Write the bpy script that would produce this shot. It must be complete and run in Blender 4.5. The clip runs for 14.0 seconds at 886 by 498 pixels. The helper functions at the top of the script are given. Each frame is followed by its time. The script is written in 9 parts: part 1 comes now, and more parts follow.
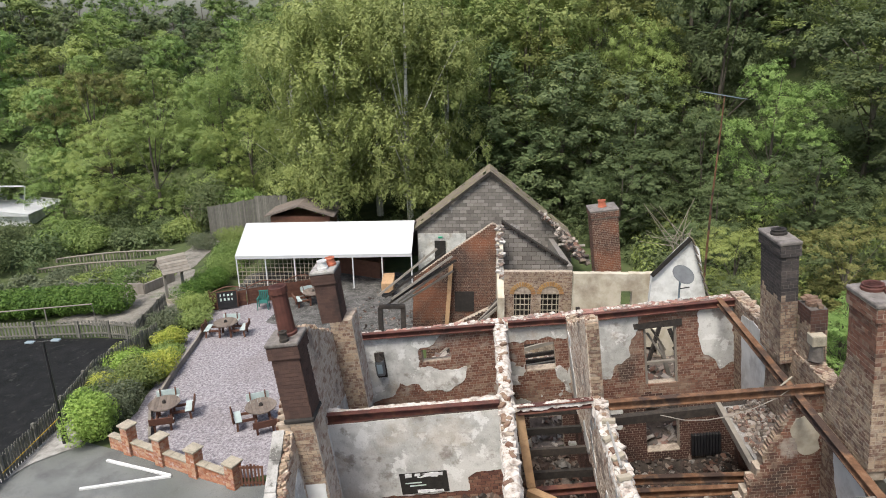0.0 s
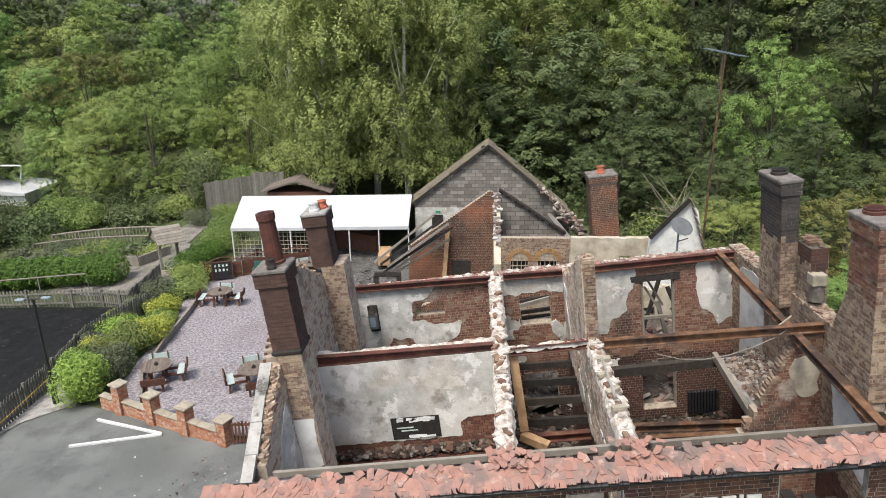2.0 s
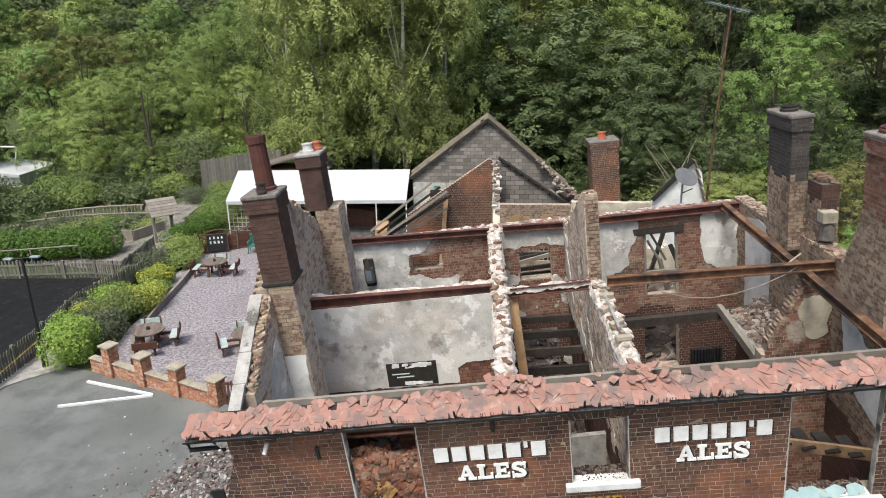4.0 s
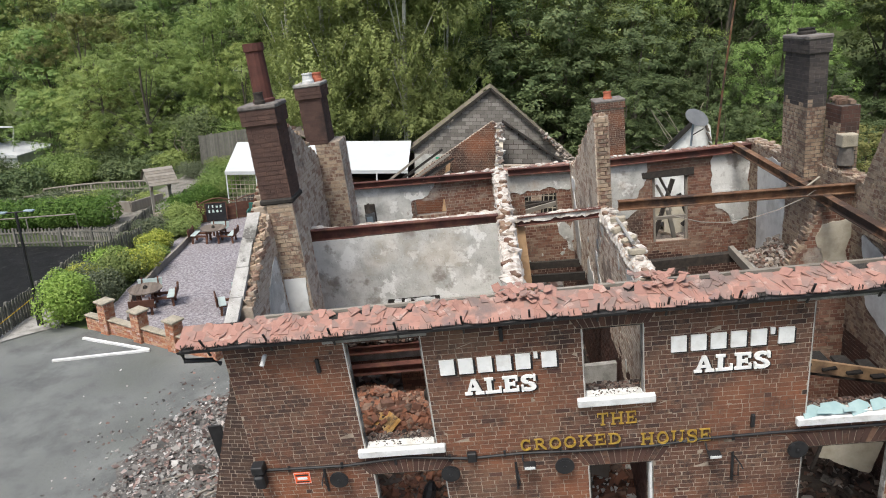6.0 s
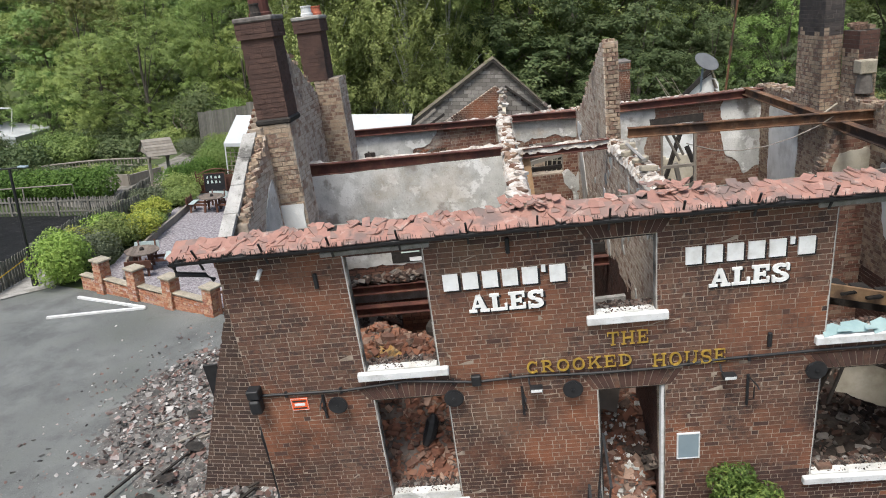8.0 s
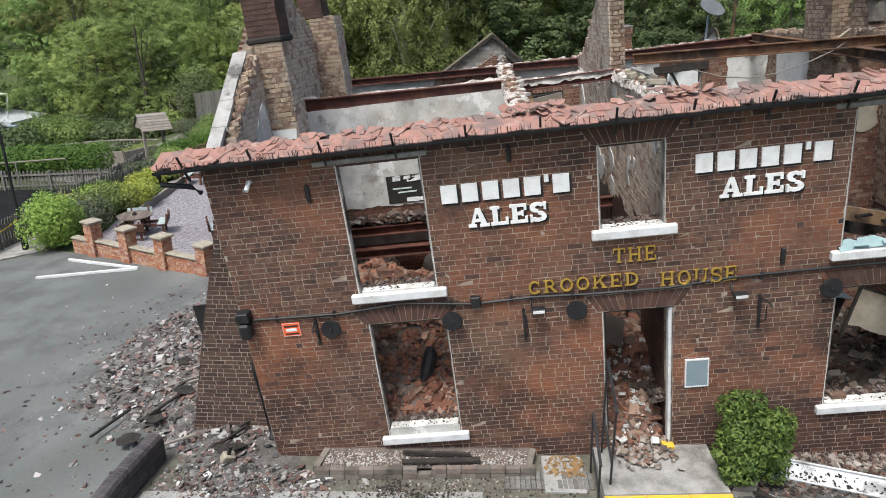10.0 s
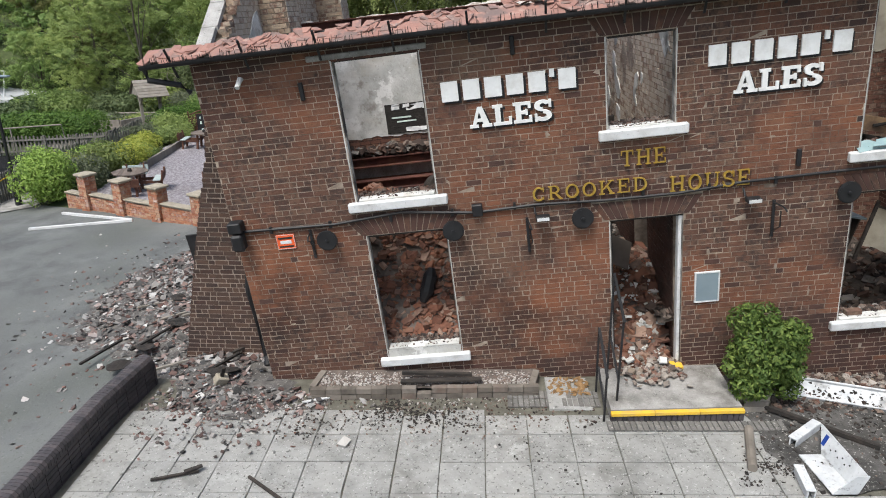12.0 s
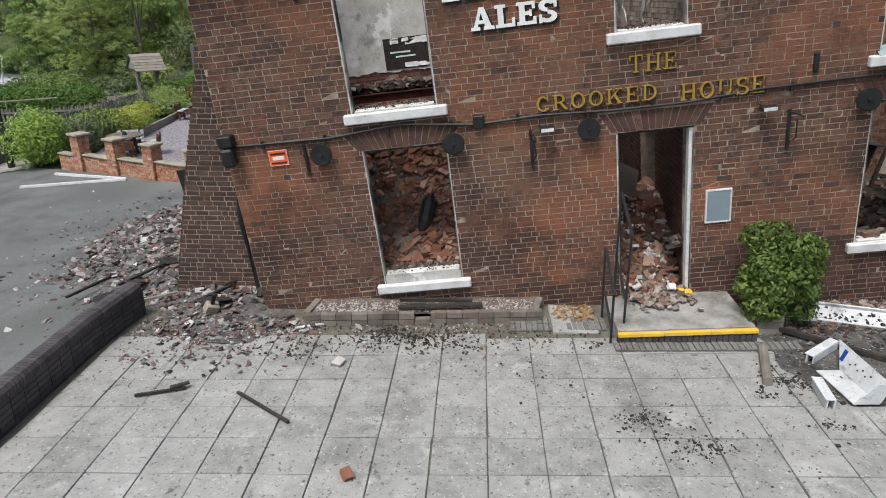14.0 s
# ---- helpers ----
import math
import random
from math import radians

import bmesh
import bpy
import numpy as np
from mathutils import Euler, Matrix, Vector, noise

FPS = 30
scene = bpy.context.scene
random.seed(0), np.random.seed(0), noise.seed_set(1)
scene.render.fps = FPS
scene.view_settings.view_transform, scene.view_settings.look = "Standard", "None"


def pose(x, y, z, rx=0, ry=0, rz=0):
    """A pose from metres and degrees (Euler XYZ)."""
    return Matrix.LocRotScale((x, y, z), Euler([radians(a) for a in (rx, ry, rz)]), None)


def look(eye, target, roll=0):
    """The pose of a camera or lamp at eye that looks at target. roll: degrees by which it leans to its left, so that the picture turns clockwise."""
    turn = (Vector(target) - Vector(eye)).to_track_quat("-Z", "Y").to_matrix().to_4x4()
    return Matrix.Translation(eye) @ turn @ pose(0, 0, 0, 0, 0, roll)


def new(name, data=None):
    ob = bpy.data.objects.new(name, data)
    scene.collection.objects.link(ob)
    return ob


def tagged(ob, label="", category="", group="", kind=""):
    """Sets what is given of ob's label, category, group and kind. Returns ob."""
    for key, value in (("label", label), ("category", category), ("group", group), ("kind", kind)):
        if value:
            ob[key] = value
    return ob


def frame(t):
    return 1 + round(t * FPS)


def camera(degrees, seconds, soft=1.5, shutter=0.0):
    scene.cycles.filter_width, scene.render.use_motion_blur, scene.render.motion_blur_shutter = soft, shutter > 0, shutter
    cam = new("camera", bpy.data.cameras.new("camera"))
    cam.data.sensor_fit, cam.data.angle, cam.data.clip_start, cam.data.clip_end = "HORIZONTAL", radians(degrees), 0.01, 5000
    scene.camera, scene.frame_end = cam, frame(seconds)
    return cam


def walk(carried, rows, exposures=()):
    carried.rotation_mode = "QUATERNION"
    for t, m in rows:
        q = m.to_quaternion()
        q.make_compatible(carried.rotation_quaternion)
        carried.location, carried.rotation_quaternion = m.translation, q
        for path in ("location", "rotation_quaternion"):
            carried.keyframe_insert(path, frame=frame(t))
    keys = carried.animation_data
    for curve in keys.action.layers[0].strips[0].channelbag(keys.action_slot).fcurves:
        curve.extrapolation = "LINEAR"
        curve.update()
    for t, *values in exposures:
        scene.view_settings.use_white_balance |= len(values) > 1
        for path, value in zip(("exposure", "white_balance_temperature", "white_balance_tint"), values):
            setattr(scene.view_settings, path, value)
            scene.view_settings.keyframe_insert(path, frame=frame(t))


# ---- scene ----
cam = camera(67.7, 14.0, 1.0)
EXPOSURE = 0.75
PATH = [
    (0, (-0.198, -6.508, 13.808), (-0.301, -4.61, 13.188), -1.0),
    (0.5, (-0.152, -6.525, 13.513), (-0.256, -4.629, 12.888), -0.9),
    (1, (-0.109, -6.557, 13.169), (-0.213, -4.662, 12.539), -0.8),
    (1.5, (-0.081, -6.607, 12.821), (-0.185, -4.712, 12.187), -0.7),
    (2, (-0.062, -6.602, 12.503), (-0.164, -4.709, 11.867), -0.6),
    (2.5, (-0.04, -6.559, 12.196), (-0.142, -4.666, 11.556), -0.5),
    (3, (-0.044, -6.539, 11.862), (-0.143, -4.647, 11.22), -0.4),
    (5.5, (-0.127, -6.55, 10.013), (-0.225, -4.664, 9.355), -0.2),
    (6, (-0.161, -6.554, 9.645), (-0.258, -4.669, 8.984), -0.2),
    (6.5, (-0.179, -6.565, 9.31), (-0.276, -4.681, 8.645), -0.1),
    (7, (-0.197, -6.563, 8.974), (-0.295, -4.68, 8.306), -0.1),
    (7.5, (-0.207, -6.554, 8.64), (-0.306, -4.673, 7.967), -0.1),
    (10, (-0.193, -6.55, 6.993), (-0.289, -4.671, 6.315), 0.0),
    (10.5, (-0.217, -6.593, 6.637), (-0.31, -4.714, 5.957), 0.1),
    (11, (-0.204, -6.615, 6.315), (-0.298, -4.739, 5.629), 0.1),
    (11.5, (-0.212, -6.623, 5.984), (-0.305, -4.748, 5.295), 0.1),
    (12, (-0.188, -6.598, 5.722), (-0.285, -4.729, 5.017), 0.0),
    (12.5, (-0.201, -6.61, 5.353), (-0.298, -4.739, 4.651), 0.0),
    (13, (-0.195, -6.591, 5.064), (-0.296, -4.723, 4.356), -0.0),
    (13.5, (-0.188, -6.591, 4.759), (-0.285, -4.723, 4.05), 0.1),
    (14, (-0.168, -6.611, 4.486), (-0.267, -4.744, 3.776), 0.1),
]
walk(cam, [(t, look(eye, target, roll)) for t, eye, target, roll in PATH], [(0.0, EXPOSURE, 6640, 8), (6.0, EXPOSURE - 0.09, 6560, 7), (11.0, EXPOSURE - 0.16, 6330, 7), (12.5, EXPOSURE - 0.28, 6350, 7), (14.0, EXPOSURE - 0.41, 6370, 7)])

# ---- daylight: bright overcast sky ----
world = bpy.data.worlds.new("sky")
scene.world = world
world.use_nodes = True
_wn = world.node_tree.nodes
_sky = _wn.new("ShaderNodeTexSky")
_sky.sky_type, _sky.sun_disc = "NISHITA", False
_sky.sun_elevation, _sky.sun_rotation = radians(62), radians(208)
_sky.air_density, _sky.dust_density, _sky.ozone_density = 1.0, 4.0, 0.8
world.node_tree.links.new(_sky.outputs[0], _wn["Background"].inputs[0])
_wn["Background"].inputs[1].default_value = 0.13
sun = new("sun", bpy.data.lights.new("sun", "SUN"))
sun.data.energy, sun.data.angle, sun.data.color = 2.55, radians(18), (1.0, 0.975, 0.94)
# high sun behind thin cloud, from behind the camera
sun.matrix_world = look(Vector((-9, -15, 36)), Vector((0, 2, 0)))

# ---- materials ----


def material(name, colors, scale=3.0, rough=0.85, metal=0.0, bump=0.3, bump_scale=40.0, island=0.0, stain=None, stain_scale=0.8, stain_amount=0.5, leaf=False, spec=0.3, contrast=1.0, stretch=(1, 1, 1), speckle=0.0, speckle_scale=90.0, light=(0.5, 0.49, 0.46), dark=(0.04, 0.038, 0.034), patches=()):
    """A procedural surface: a ramp of colours driven by noise and by the piece's own random number, broad stains and fine relief."""
    m = bpy.data.materials.new(name)
    m.use_nodes = True
    nt = m.node_tree
    n, ln = nt.nodes, nt.links
    b = n["Principled BSDF"]
    b.inputs["Roughness"].default_value, b.inputs["Metallic"].default_value = rough, metal
    b.inputs["Specular IOR Level"].default_value = spec
    tc = n.new("ShaderNodeTexCoord")
    mp = n.new("ShaderNodeMapping")
    mp.inputs["Scale"].default_value = stretch
    geo_ = n.new("ShaderNodeNewGeometry")
    place = geo_.outputs["Position"]
    ln.new(tc.outputs["Object"] if tuple(stretch) != (1, 1, 1) else place, mp.inputs[0])
    no = n.new("ShaderNodeTexNoise")
    no.inputs["Scale"].default_value, no.inputs["Detail"].default_value, no.inputs["Roughness"].default_value = scale, 6, 0.62
    ln.new(mp.outputs[0], no.inputs["Vector"])
    val = n.new("ShaderNodeMapRange")
    val.inputs[1].default_value, val.inputs[2].default_value = 0.5 - 0.22 / contrast, 0.5 + 0.22 / contrast
    ln.new(no.outputs[0], val.inputs[0])
    drive = val.outputs[0]
    if island:
        oi, gi = n.new("ShaderNodeObjectInfo"), n.new("ShaderNodeNewGeometry")
        ad = n.new("ShaderNodeMath")
        ad.operation = "ADD"
        ln.new(oi.outputs["Random"], ad.inputs[0]), ln.new(gi.outputs["Random Per Island"], ad.inputs[1])
        fr = n.new("ShaderNodeMath")
        fr.operation = "FRACT"
        ln.new(ad.outputs[0], fr.inputs[0])
        mi = n.new("ShaderNodeMix")
        mi.inputs[0].default_value = island
        ln.new(drive, mi.inputs[2]), ln.new(fr.outputs[0], mi.inputs[3])
        drive = mi.outputs[0]
    ra = n.new("ShaderNodeValToRGB")
    el = ra.color_ramp.elements
    while len(el) < len(colors):
        el.new(0.5)
    for i, c in enumerate(colors):
        el[i].position, el[i].color = (c[3] if len(c) > 3 else i / max(1, len(colors) - 1)), (*c[:3], 1)
    ln.new(drive, ra.inputs[0])
    col = ra.outputs[0]
    if stain:
        ns = n.new("ShaderNodeTexNoise")
        ns.inputs["Scale"].default_value, ns.inputs["Detail"].default_value, ns.inputs["Roughness"].default_value = stain_scale, 7, 0.65
        ln.new(place, ns.inputs["Vector"])
        mr = n.new("ShaderNodeMapRange")
        mr.inputs[1].default_value, mr.inputs[2].default_value, mr.inputs[4].default_value = 0.48, 0.68, stain_amount
        ln.new(ns.outputs[0], mr.inputs[0])
        mx = n.new("ShaderNodeMix")
        mx.data_type = "RGBA"
        ln.new(mr.outputs[0], mx.inputs[0]), ln.new(col, mx.inputs[6])
        mx.inputs[7].default_value = (*stain, 1)
        col = mx.outputs[2]
    for tint, p_scale, p_at, p_soft, p_amount, p_seed in patches:
        ns = n.new("ShaderNodeTexNoise")
        ns.noise_dimensions = "4D"
        ns.inputs["W"].default_value = p_seed
        ns.inputs["Scale"].default_value, ns.inputs["Detail"].default_value, ns.inputs["Roughness"].default_value = p_scale, 9, 0.6
        ln.new(place, ns.inputs["Vector"])
        mr = n.new("ShaderNodeMapRange")
        mr.inputs[1].default_value, mr.inputs[2].default_value, mr.inputs[4].default_value = p_at, p_at + p_soft, p_amount
        ln.new(ns.outputs[0], mr.inputs[0])
        mx = n.new("ShaderNodeMix")
        mx.data_type = "RGBA"
        ln.new(mr.outputs[0], mx.inputs[0]), ln.new(col, mx.inputs[6])
        mx.inputs[7].default_value = (*tint, 1)
        col = mx.outputs[2]
    if speckle:
        for tint, seed, at in ((light, 3.7, 0.64), (dark, 9.1, 0.63)):
            ns = n.new("ShaderNodeTexNoise")
            ns.noise_dimensions = "4D"
            ns.inputs["W"].default_value = seed
            ns.inputs["Scale"].default_value, ns.inputs["Detail"].default_value, ns.inputs["Roughness"].default_value = speckle_scale, 3, 0.7
            ln.new(place, ns.inputs["Vector"])
            mr = n.new("ShaderNodeMapRange")
            mr.inputs[1].default_value, mr.inputs[2].default_value, mr.inputs[4].default_value = at - 0.05, at + 0.03, speckle
            ln.new(ns.outputs[0], mr.inputs[0])
            mx = n.new("ShaderNodeMix")
            mx.data_type = "RGBA"
            ln.new(mr.outputs[0], mx.inputs[0]), ln.new(col, mx.inputs[6])
            mx.inputs[7].default_value = (*tint, 1)
            col = mx.outputs[2]
    ln.new(col, b.inputs["Base Color"])
    if bump:
        nb = n.new("ShaderNodeTexNoise")
        nb.inputs["Scale"].default_value, nb.inputs["Detail"].default_value = bump_scale, 4
        ln.new(mp.outputs[0], nb.inputs["Vector"])
        bu = n.new("ShaderNodeBump")
        bu.inputs["Strength"].default_value, bu.inputs["Distance"].default_value = bump, 0.02
        ln.new(nb.outputs[0], bu.inputs["Height"]), ln.new(bu.outputs[0], b.inputs["Normal"])
    if leaf:
        tr, ms = n.new("ShaderNodeBsdfTranslucent"), n.new("ShaderNodeMixShader")
        ln.new(col, tr.inputs[0])
        ms.inputs[0].default_value = 0.30
        out = n["Material Output"]
        ln.new(b.outputs[0], ms.inputs[1]), ln.new(tr.outputs[0], ms.inputs[2]), ln.new(ms.outputs[0], out.inputs[0])
    return m


BRICK = material("facade_brick", [(0.042, 0.029, 0.025), (0.094, 0.050, 0.036), (0.130, 0.065, 0.045), (0.055, 0.035, 0.030), (0.155, 0.090, 0.062), (0.112, 0.053, 0.037), (0.070, 0.044, 0.037)], 9, 0.88, bump=0.6, bump_scale=70, island=0.72, contrast=1.5, patches=[((0.28, 0.104, 0.050), 0.55, 0.49, 0.14, 0.68, 4.0), ((0.20, 0.122, 0.078), 0.4, 0.57, 0.12, 0.45, 9.0), ((0.024, 0.018, 0.017), 0.75, 0.53, 0.12, 0.8, 6.0), ((0.17, 0.145, 0.13), 1.3, 0.64, 0.05, 0.5, 13.0)], speckle=0.45, speckle_scale=24, light=(0.23, 0.145, 0.105), dark=(0.022, 0.017, 0.015))
BRICK_BLACK = material("soot_black_brick", [(0.028, 0.026, 0.026), (0.055, 0.047, 0.045), (0.085, 0.070, 0.064)], 4, 0.85, bump=0.5, bump_scale=60, island=0.5)
BRICK_IN = material("inner_brick", [(0.07, 0.035, 0.027), (0.135, 0.062, 0.045), (0.19, 0.095, 0.066), (0.25, 0.17, 0.12)], 5, 0.9, bump=0.5, bump_scale=60, island=0.65, stain=(0.045, 0.033, 0.03), stain_scale=1.1, stain_amount=0.75)
BRICK_PALE = material("washed_brick", [(0.17, 0.11, 0.08), (0.28, 0.20, 0.14), (0.37, 0.29, 0.21), (0.15, 0.085, 0.063), (0.32, 0.265, 0.205), (0.24, 0.145, 0.105)], 6, 0.9, bump=0.5, bump_scale=60, island=0.5, stain=(0.07, 0.052, 0.043), stain_scale=1.2, stain_amount=0.55, patches=[((0.42, 0.38, 0.32), 1.3, 0.60, 0.06, 0.6, 3.0)])
BRICK_TAN = material("scorched_tan_brick", [(0.11, 0.062, 0.045), (0.18, 0.11, 0.077), (0.25, 0.175, 0.122), (0.14, 0.075, 0.053), (0.31, 0.25, 0.19)], 5, 0.9, bump=0.5, bump_scale=60, island=0.55, stain=(0.05, 0.036, 0.031), stain_scale=0.9, stain_amount=0.75, patches=[((0.17, 0.07, 0.045), 0.7, 0.55, 0.1, 0.6, 3.0)])
BRICK_SOOT = material("sooted_brick", [(0.048, 0.026, 0.021), (0.080, 0.041, 0.032), (0.108, 0.054, 0.041)], 4, 0.8, bump=0.4, bump_scale=60, island=0.4, stain=(0.028, 0.022, 0.02), stain_scale=1.5, stain_amount=0.8)
BRICK_WARM = material("burnt_red_inner_brick", [(0.095, 0.045, 0.034), (0.16, 0.075, 0.052), (0.215, 0.115, 0.08), (0.12, 0.055, 0.041), (0.27, 0.19, 0.14), (0.18, 0.085, 0.06)], 6, 0.9, bump=0.5, bump_scale=60, island=0.7, patches=[((0.045, 0.036, 0.032), 0.9, 0.55, 0.08, 0.75, 3.0), ((0.36, 0.33, 0.29), 1.2, 0.585, 0.06, 0.7, 6.0), ((0.27, 0.20, 0.15), 0.6, 0.56, 0.10, 0.5, 8.0)])
BRICK_LIME = material("limewashed_brick", [(0.33, 0.255, 0.195), (0.46, 0.375, 0.295), (0.54, 0.465, 0.385), (0.28, 0.18, 0.13), (0.41, 0.31, 0.235)], 5, 0.92, bump=0.6, bump_scale=50, island=0.45, patches=[((0.15, 0.12, 0.105), 1.1, 0.56, 0.08, 0.7, 4.0), ((0.30, 0.18, 0.135), 0.9, 0.58, 0.07, 0.6, 7.0)])
BRICK_FLUE = material("smoked_red_flue_brick", [(0.050, 0.031, 0.026), (0.076, 0.045, 0.037), (0.102, 0.060, 0.048)], 5, 0.88, bump=0.5, bump_scale=60, island=0.4, patches=[((0.030, 0.024, 0.022), 0.9, 0.55, 0.10, 0.8, 2.0)])
REVEAL = material("sooty_reveal_plaster", [(0.10, 0.092, 0.085), (0.22, 0.205, 0.19), (0.36, 0.345, 0.325)], 3.5, 0.92, bump=0.6, bump_scale=40, contrast=1.6, patches=[((0.03, 0.027, 0.025), 1.6, 0.52, 0.07, 0.85, 3.0), ((0.5, 0.49, 0.47), 4.0, 0.60, 0.03, 0.7, 6.0)])
SMOKE_MORTAR = material("smoked_mortar", [(0.055, 0.048, 0.043), (0.11, 0.098, 0.088), (0.17, 0.152, 0.135)], 5, 0.95, bump=0.4)
BRICK_BLUE = material("blue_brick", [(0.035, 0.033, 0.036), (0.07, 0.062, 0.065), (0.10, 0.085, 0.085)], 6, 0.6, bump=0.3, island=0.5)
BRICK_GARDEN = material("garden_wall_brick", [(0.22, 0.08, 0.05), (0.38, 0.16, 0.09), (0.46, 0.30, 0.20), (0.30, 0.12, 0.08), (0.62, 0.55, 0.48)], 7, 0.9, bump=0.5, island=0.75)
MORTAR = material("old_mortar", [(0.19, 0.15, 0.118), (0.32, 0.265, 0.21), (0.44, 0.375, 0.305)], 8, 0.95, bump=0.6, bump_scale=70, patches=[((0.07, 0.045, 0.036), 1.1, 0.55, 0.09, 0.75, 3.0)])
MORTAR_FLANK = material("pale_flank_mortar", [(0.24, 0.195, 0.155), (0.36, 0.30, 0.245), (0.46, 0.395, 0.33)], 8, 0.95, bump=0.6, bump_scale=70)
BRICK_FLANK = material("dark_flank_brick", [(0.038, 0.028, 0.024), (0.072, 0.045, 0.036), (0.10, 0.060, 0.044), (0.05, 0.033, 0.028), (0.083, 0.042, 0.032)], 7, 0.88, bump=0.6, bump_scale=70, island=0.75, patches=[((0.03, 0.024, 0.022), 0.8, 0.52, 0.12, 0.6, 6.0)])
MORTAR_SOOT = material("sooted_mortar", [(0.036, 0.023, 0.019), (0.062, 0.040, 0.033)], 8, 0.95, bump=0.5)
PLASTER = material("scorched_plaster", [(0.32, 0.315, 0.295), (0.43, 0.425, 0.40), (0.52, 0.515, 0.49)], 2.2, 0.9, bump=0.45, bump_scale=25, contrast=1.3, patches=[((0.66, 0.65, 0.62), 0.75, 0.50, 0.07, 0.65, 2.0), ((0.73, 0.725, 0.70), 2.2, 0.56, 0.03, 0.7, 5.0), ((0.36, 0.30, 0.22), 0.6, 0.56, 0.10, 0.5, 21.0), ((0.20, 0.17, 0.145), 1.6, 0.58, 0.06, 0.7, 8.0), ((0.30, 0.22, 0.15), 0.9, 0.60, 0.08, 0.45, 11.0)], speckle=0.35, speckle_scale=22, light=(0.66, 0.65, 0.63), dark=(0.16, 0.145, 0.13))
PLASTER_CREAM = material("cream_plaster", [(0.33, 0.285, 0.21), (0.46, 0.415, 0.33), (0.55, 0.51, 0.43)], 1.6, 0.9, bump=0.3, bump_scale=25, stain=(0.19, 0.15, 0.11), stain_scale=1.2, stain_amount=0.65)
WHITEWASH = material("white_render", [(0.54, 0.54, 0.52), (0.72, 0.72, 0.70)], 2, 0.85, bump=0.3, stain=(0.27, 0.255, 0.24), stain_scale=1.5, stain_amount=0.6)
SOOTCAP = material("sooted_cement_cap", [(0.07, 0.06, 0.055), (0.15, 0.135, 0.125), (0.22, 0.20, 0.185)], 5, 0.9, bump=0.4)
BLOCK = material("grey_blockwork", [(0.125, 0.113, 0.10), (0.19, 0.172, 0.155), (0.28, 0.258, 0.235), (0.155, 0.14, 0.126), (0.23, 0.21, 0.19)], 5, 0.92, bump=0.5, island=0.9, patches=[((0.09, 0.08, 0.078), 0.6, 0.57, 0.1, 0.7, 3.0), ((0.47, 0.455, 0.44), 0.8, 0.62, 0.05, 0.6, 5.0)])
STEEL = material("red_oxide_steel", [(0.06, 0.026, 0.022), (0.11, 0.042, 0.033), (0.16, 0.08, 0.05)], 3, 0.75, 0.1, bump=0.4, bump_scale=50, stain=(0.04, 0.026, 0.022), stain_scale=2.5, stain_amount=0.8)
RUST = material("rusty_steel", [(0.085, 0.043, 0.025), (0.15, 0.078, 0.043), (0.24, 0.15, 0.095)], 4, 0.85, 0.1, bump=0.4, patches=[((0.035, 0.027, 0.025), 1.4, 0.5, 0.08, 0.8, 3.0)])
TILE = material("clay_roof_tile", [(0.20, 0.115, 0.098), (0.27, 0.145, 0.118), (0.33, 0.185, 0.148), (0.24, 0.13, 0.105), (0.30, 0.165, 0.132), (0.20, 0.14, 0.122), (0.29, 0.165, 0.135), (0.085, 0.088, 0.097)], 4, 0.88, bump=0.35, island=0.8, patches=[((0.14, 0.112, 0.103), 2.2, 0.54, 0.08, 0.75, 2.0), ((0.40, 0.31, 0.27), 5.0, 0.58, 0.06, 0.5, 7.0)])
SLATE = material("mossy_roof_tile", [(0.10, 0.083, 0.07), (0.17, 0.14, 0.12), (0.15, 0.135, 0.075), (0.24, 0.205, 0.18)], 2, 0.9, bump=0.6, bump_scale=30, island=0.7)
CHAR = material("charred_timber", [(0.012, 0.011, 0.010), (0.03, 0.026, 0.023), (0.07, 0.055, 0.045)], 7, 0.8, bump=0.7, bump_scale=35, island=0.4)
WOOD = material("weathered_timber", [(0.13, 0.112, 0.092), (0.21, 0.188, 0.16), (0.29, 0.265, 0.23)], 4, 0.85, bump=0.4, island=0.5, stretch=(1, 1, 0.2))
WOOD_GREY = material("silvered_fence_timber", [(0.085, 0.081, 0.070), (0.145, 0.138, 0.12), (0.215, 0.205, 0.18)], 4, 0.9, bump=0.4, island=0.6)
WOOD_DARK = material("brown_stained_timber", [(0.06, 0.028, 0.02), (0.11, 0.05, 0.033), (0.16, 0.08, 0.05)], 5, 0.7, bump=0.3, island=0.5)
TIMBER = material("burnt_pale_timber", [(0.20, 0.12, 0.07), (0.42, 0.27, 0.15), (0.08, 0.05, 0.04)], 3, 0.85, bump=0.4, island=0.3)
WHITE = material("white_painted", [(0.56, 0.565, 0.565), (0.70, 0.705, 0.705)], 5, 0.5, bump=0.1, stain=(0.36, 0.345, 0.325), stain_scale=3, stain_amount=0.55, speckle=0.25, speckle_scale=25)
LETTER_WHITE = material("white_letter_paint", [(0.70, 0.70, 0.69), (0.82, 0.82, 0.81)], 6, 0.5, bump=0.05, stain=(0.5, 0.48, 0.45), stain_scale=5, stain_amount=0.5)
PVC = material("sooty_white_plastic", [(0.44, 0.455, 0.47), (0.60, 0.615, 0.625)], 4, 0.45, bump=0.1, contrast=1.4, patches=[((0.16, 0.155, 0.15), 1.8, 0.58, 0.08, 0.75, 3.0)], speckle=0.4, speckle_scale=18)
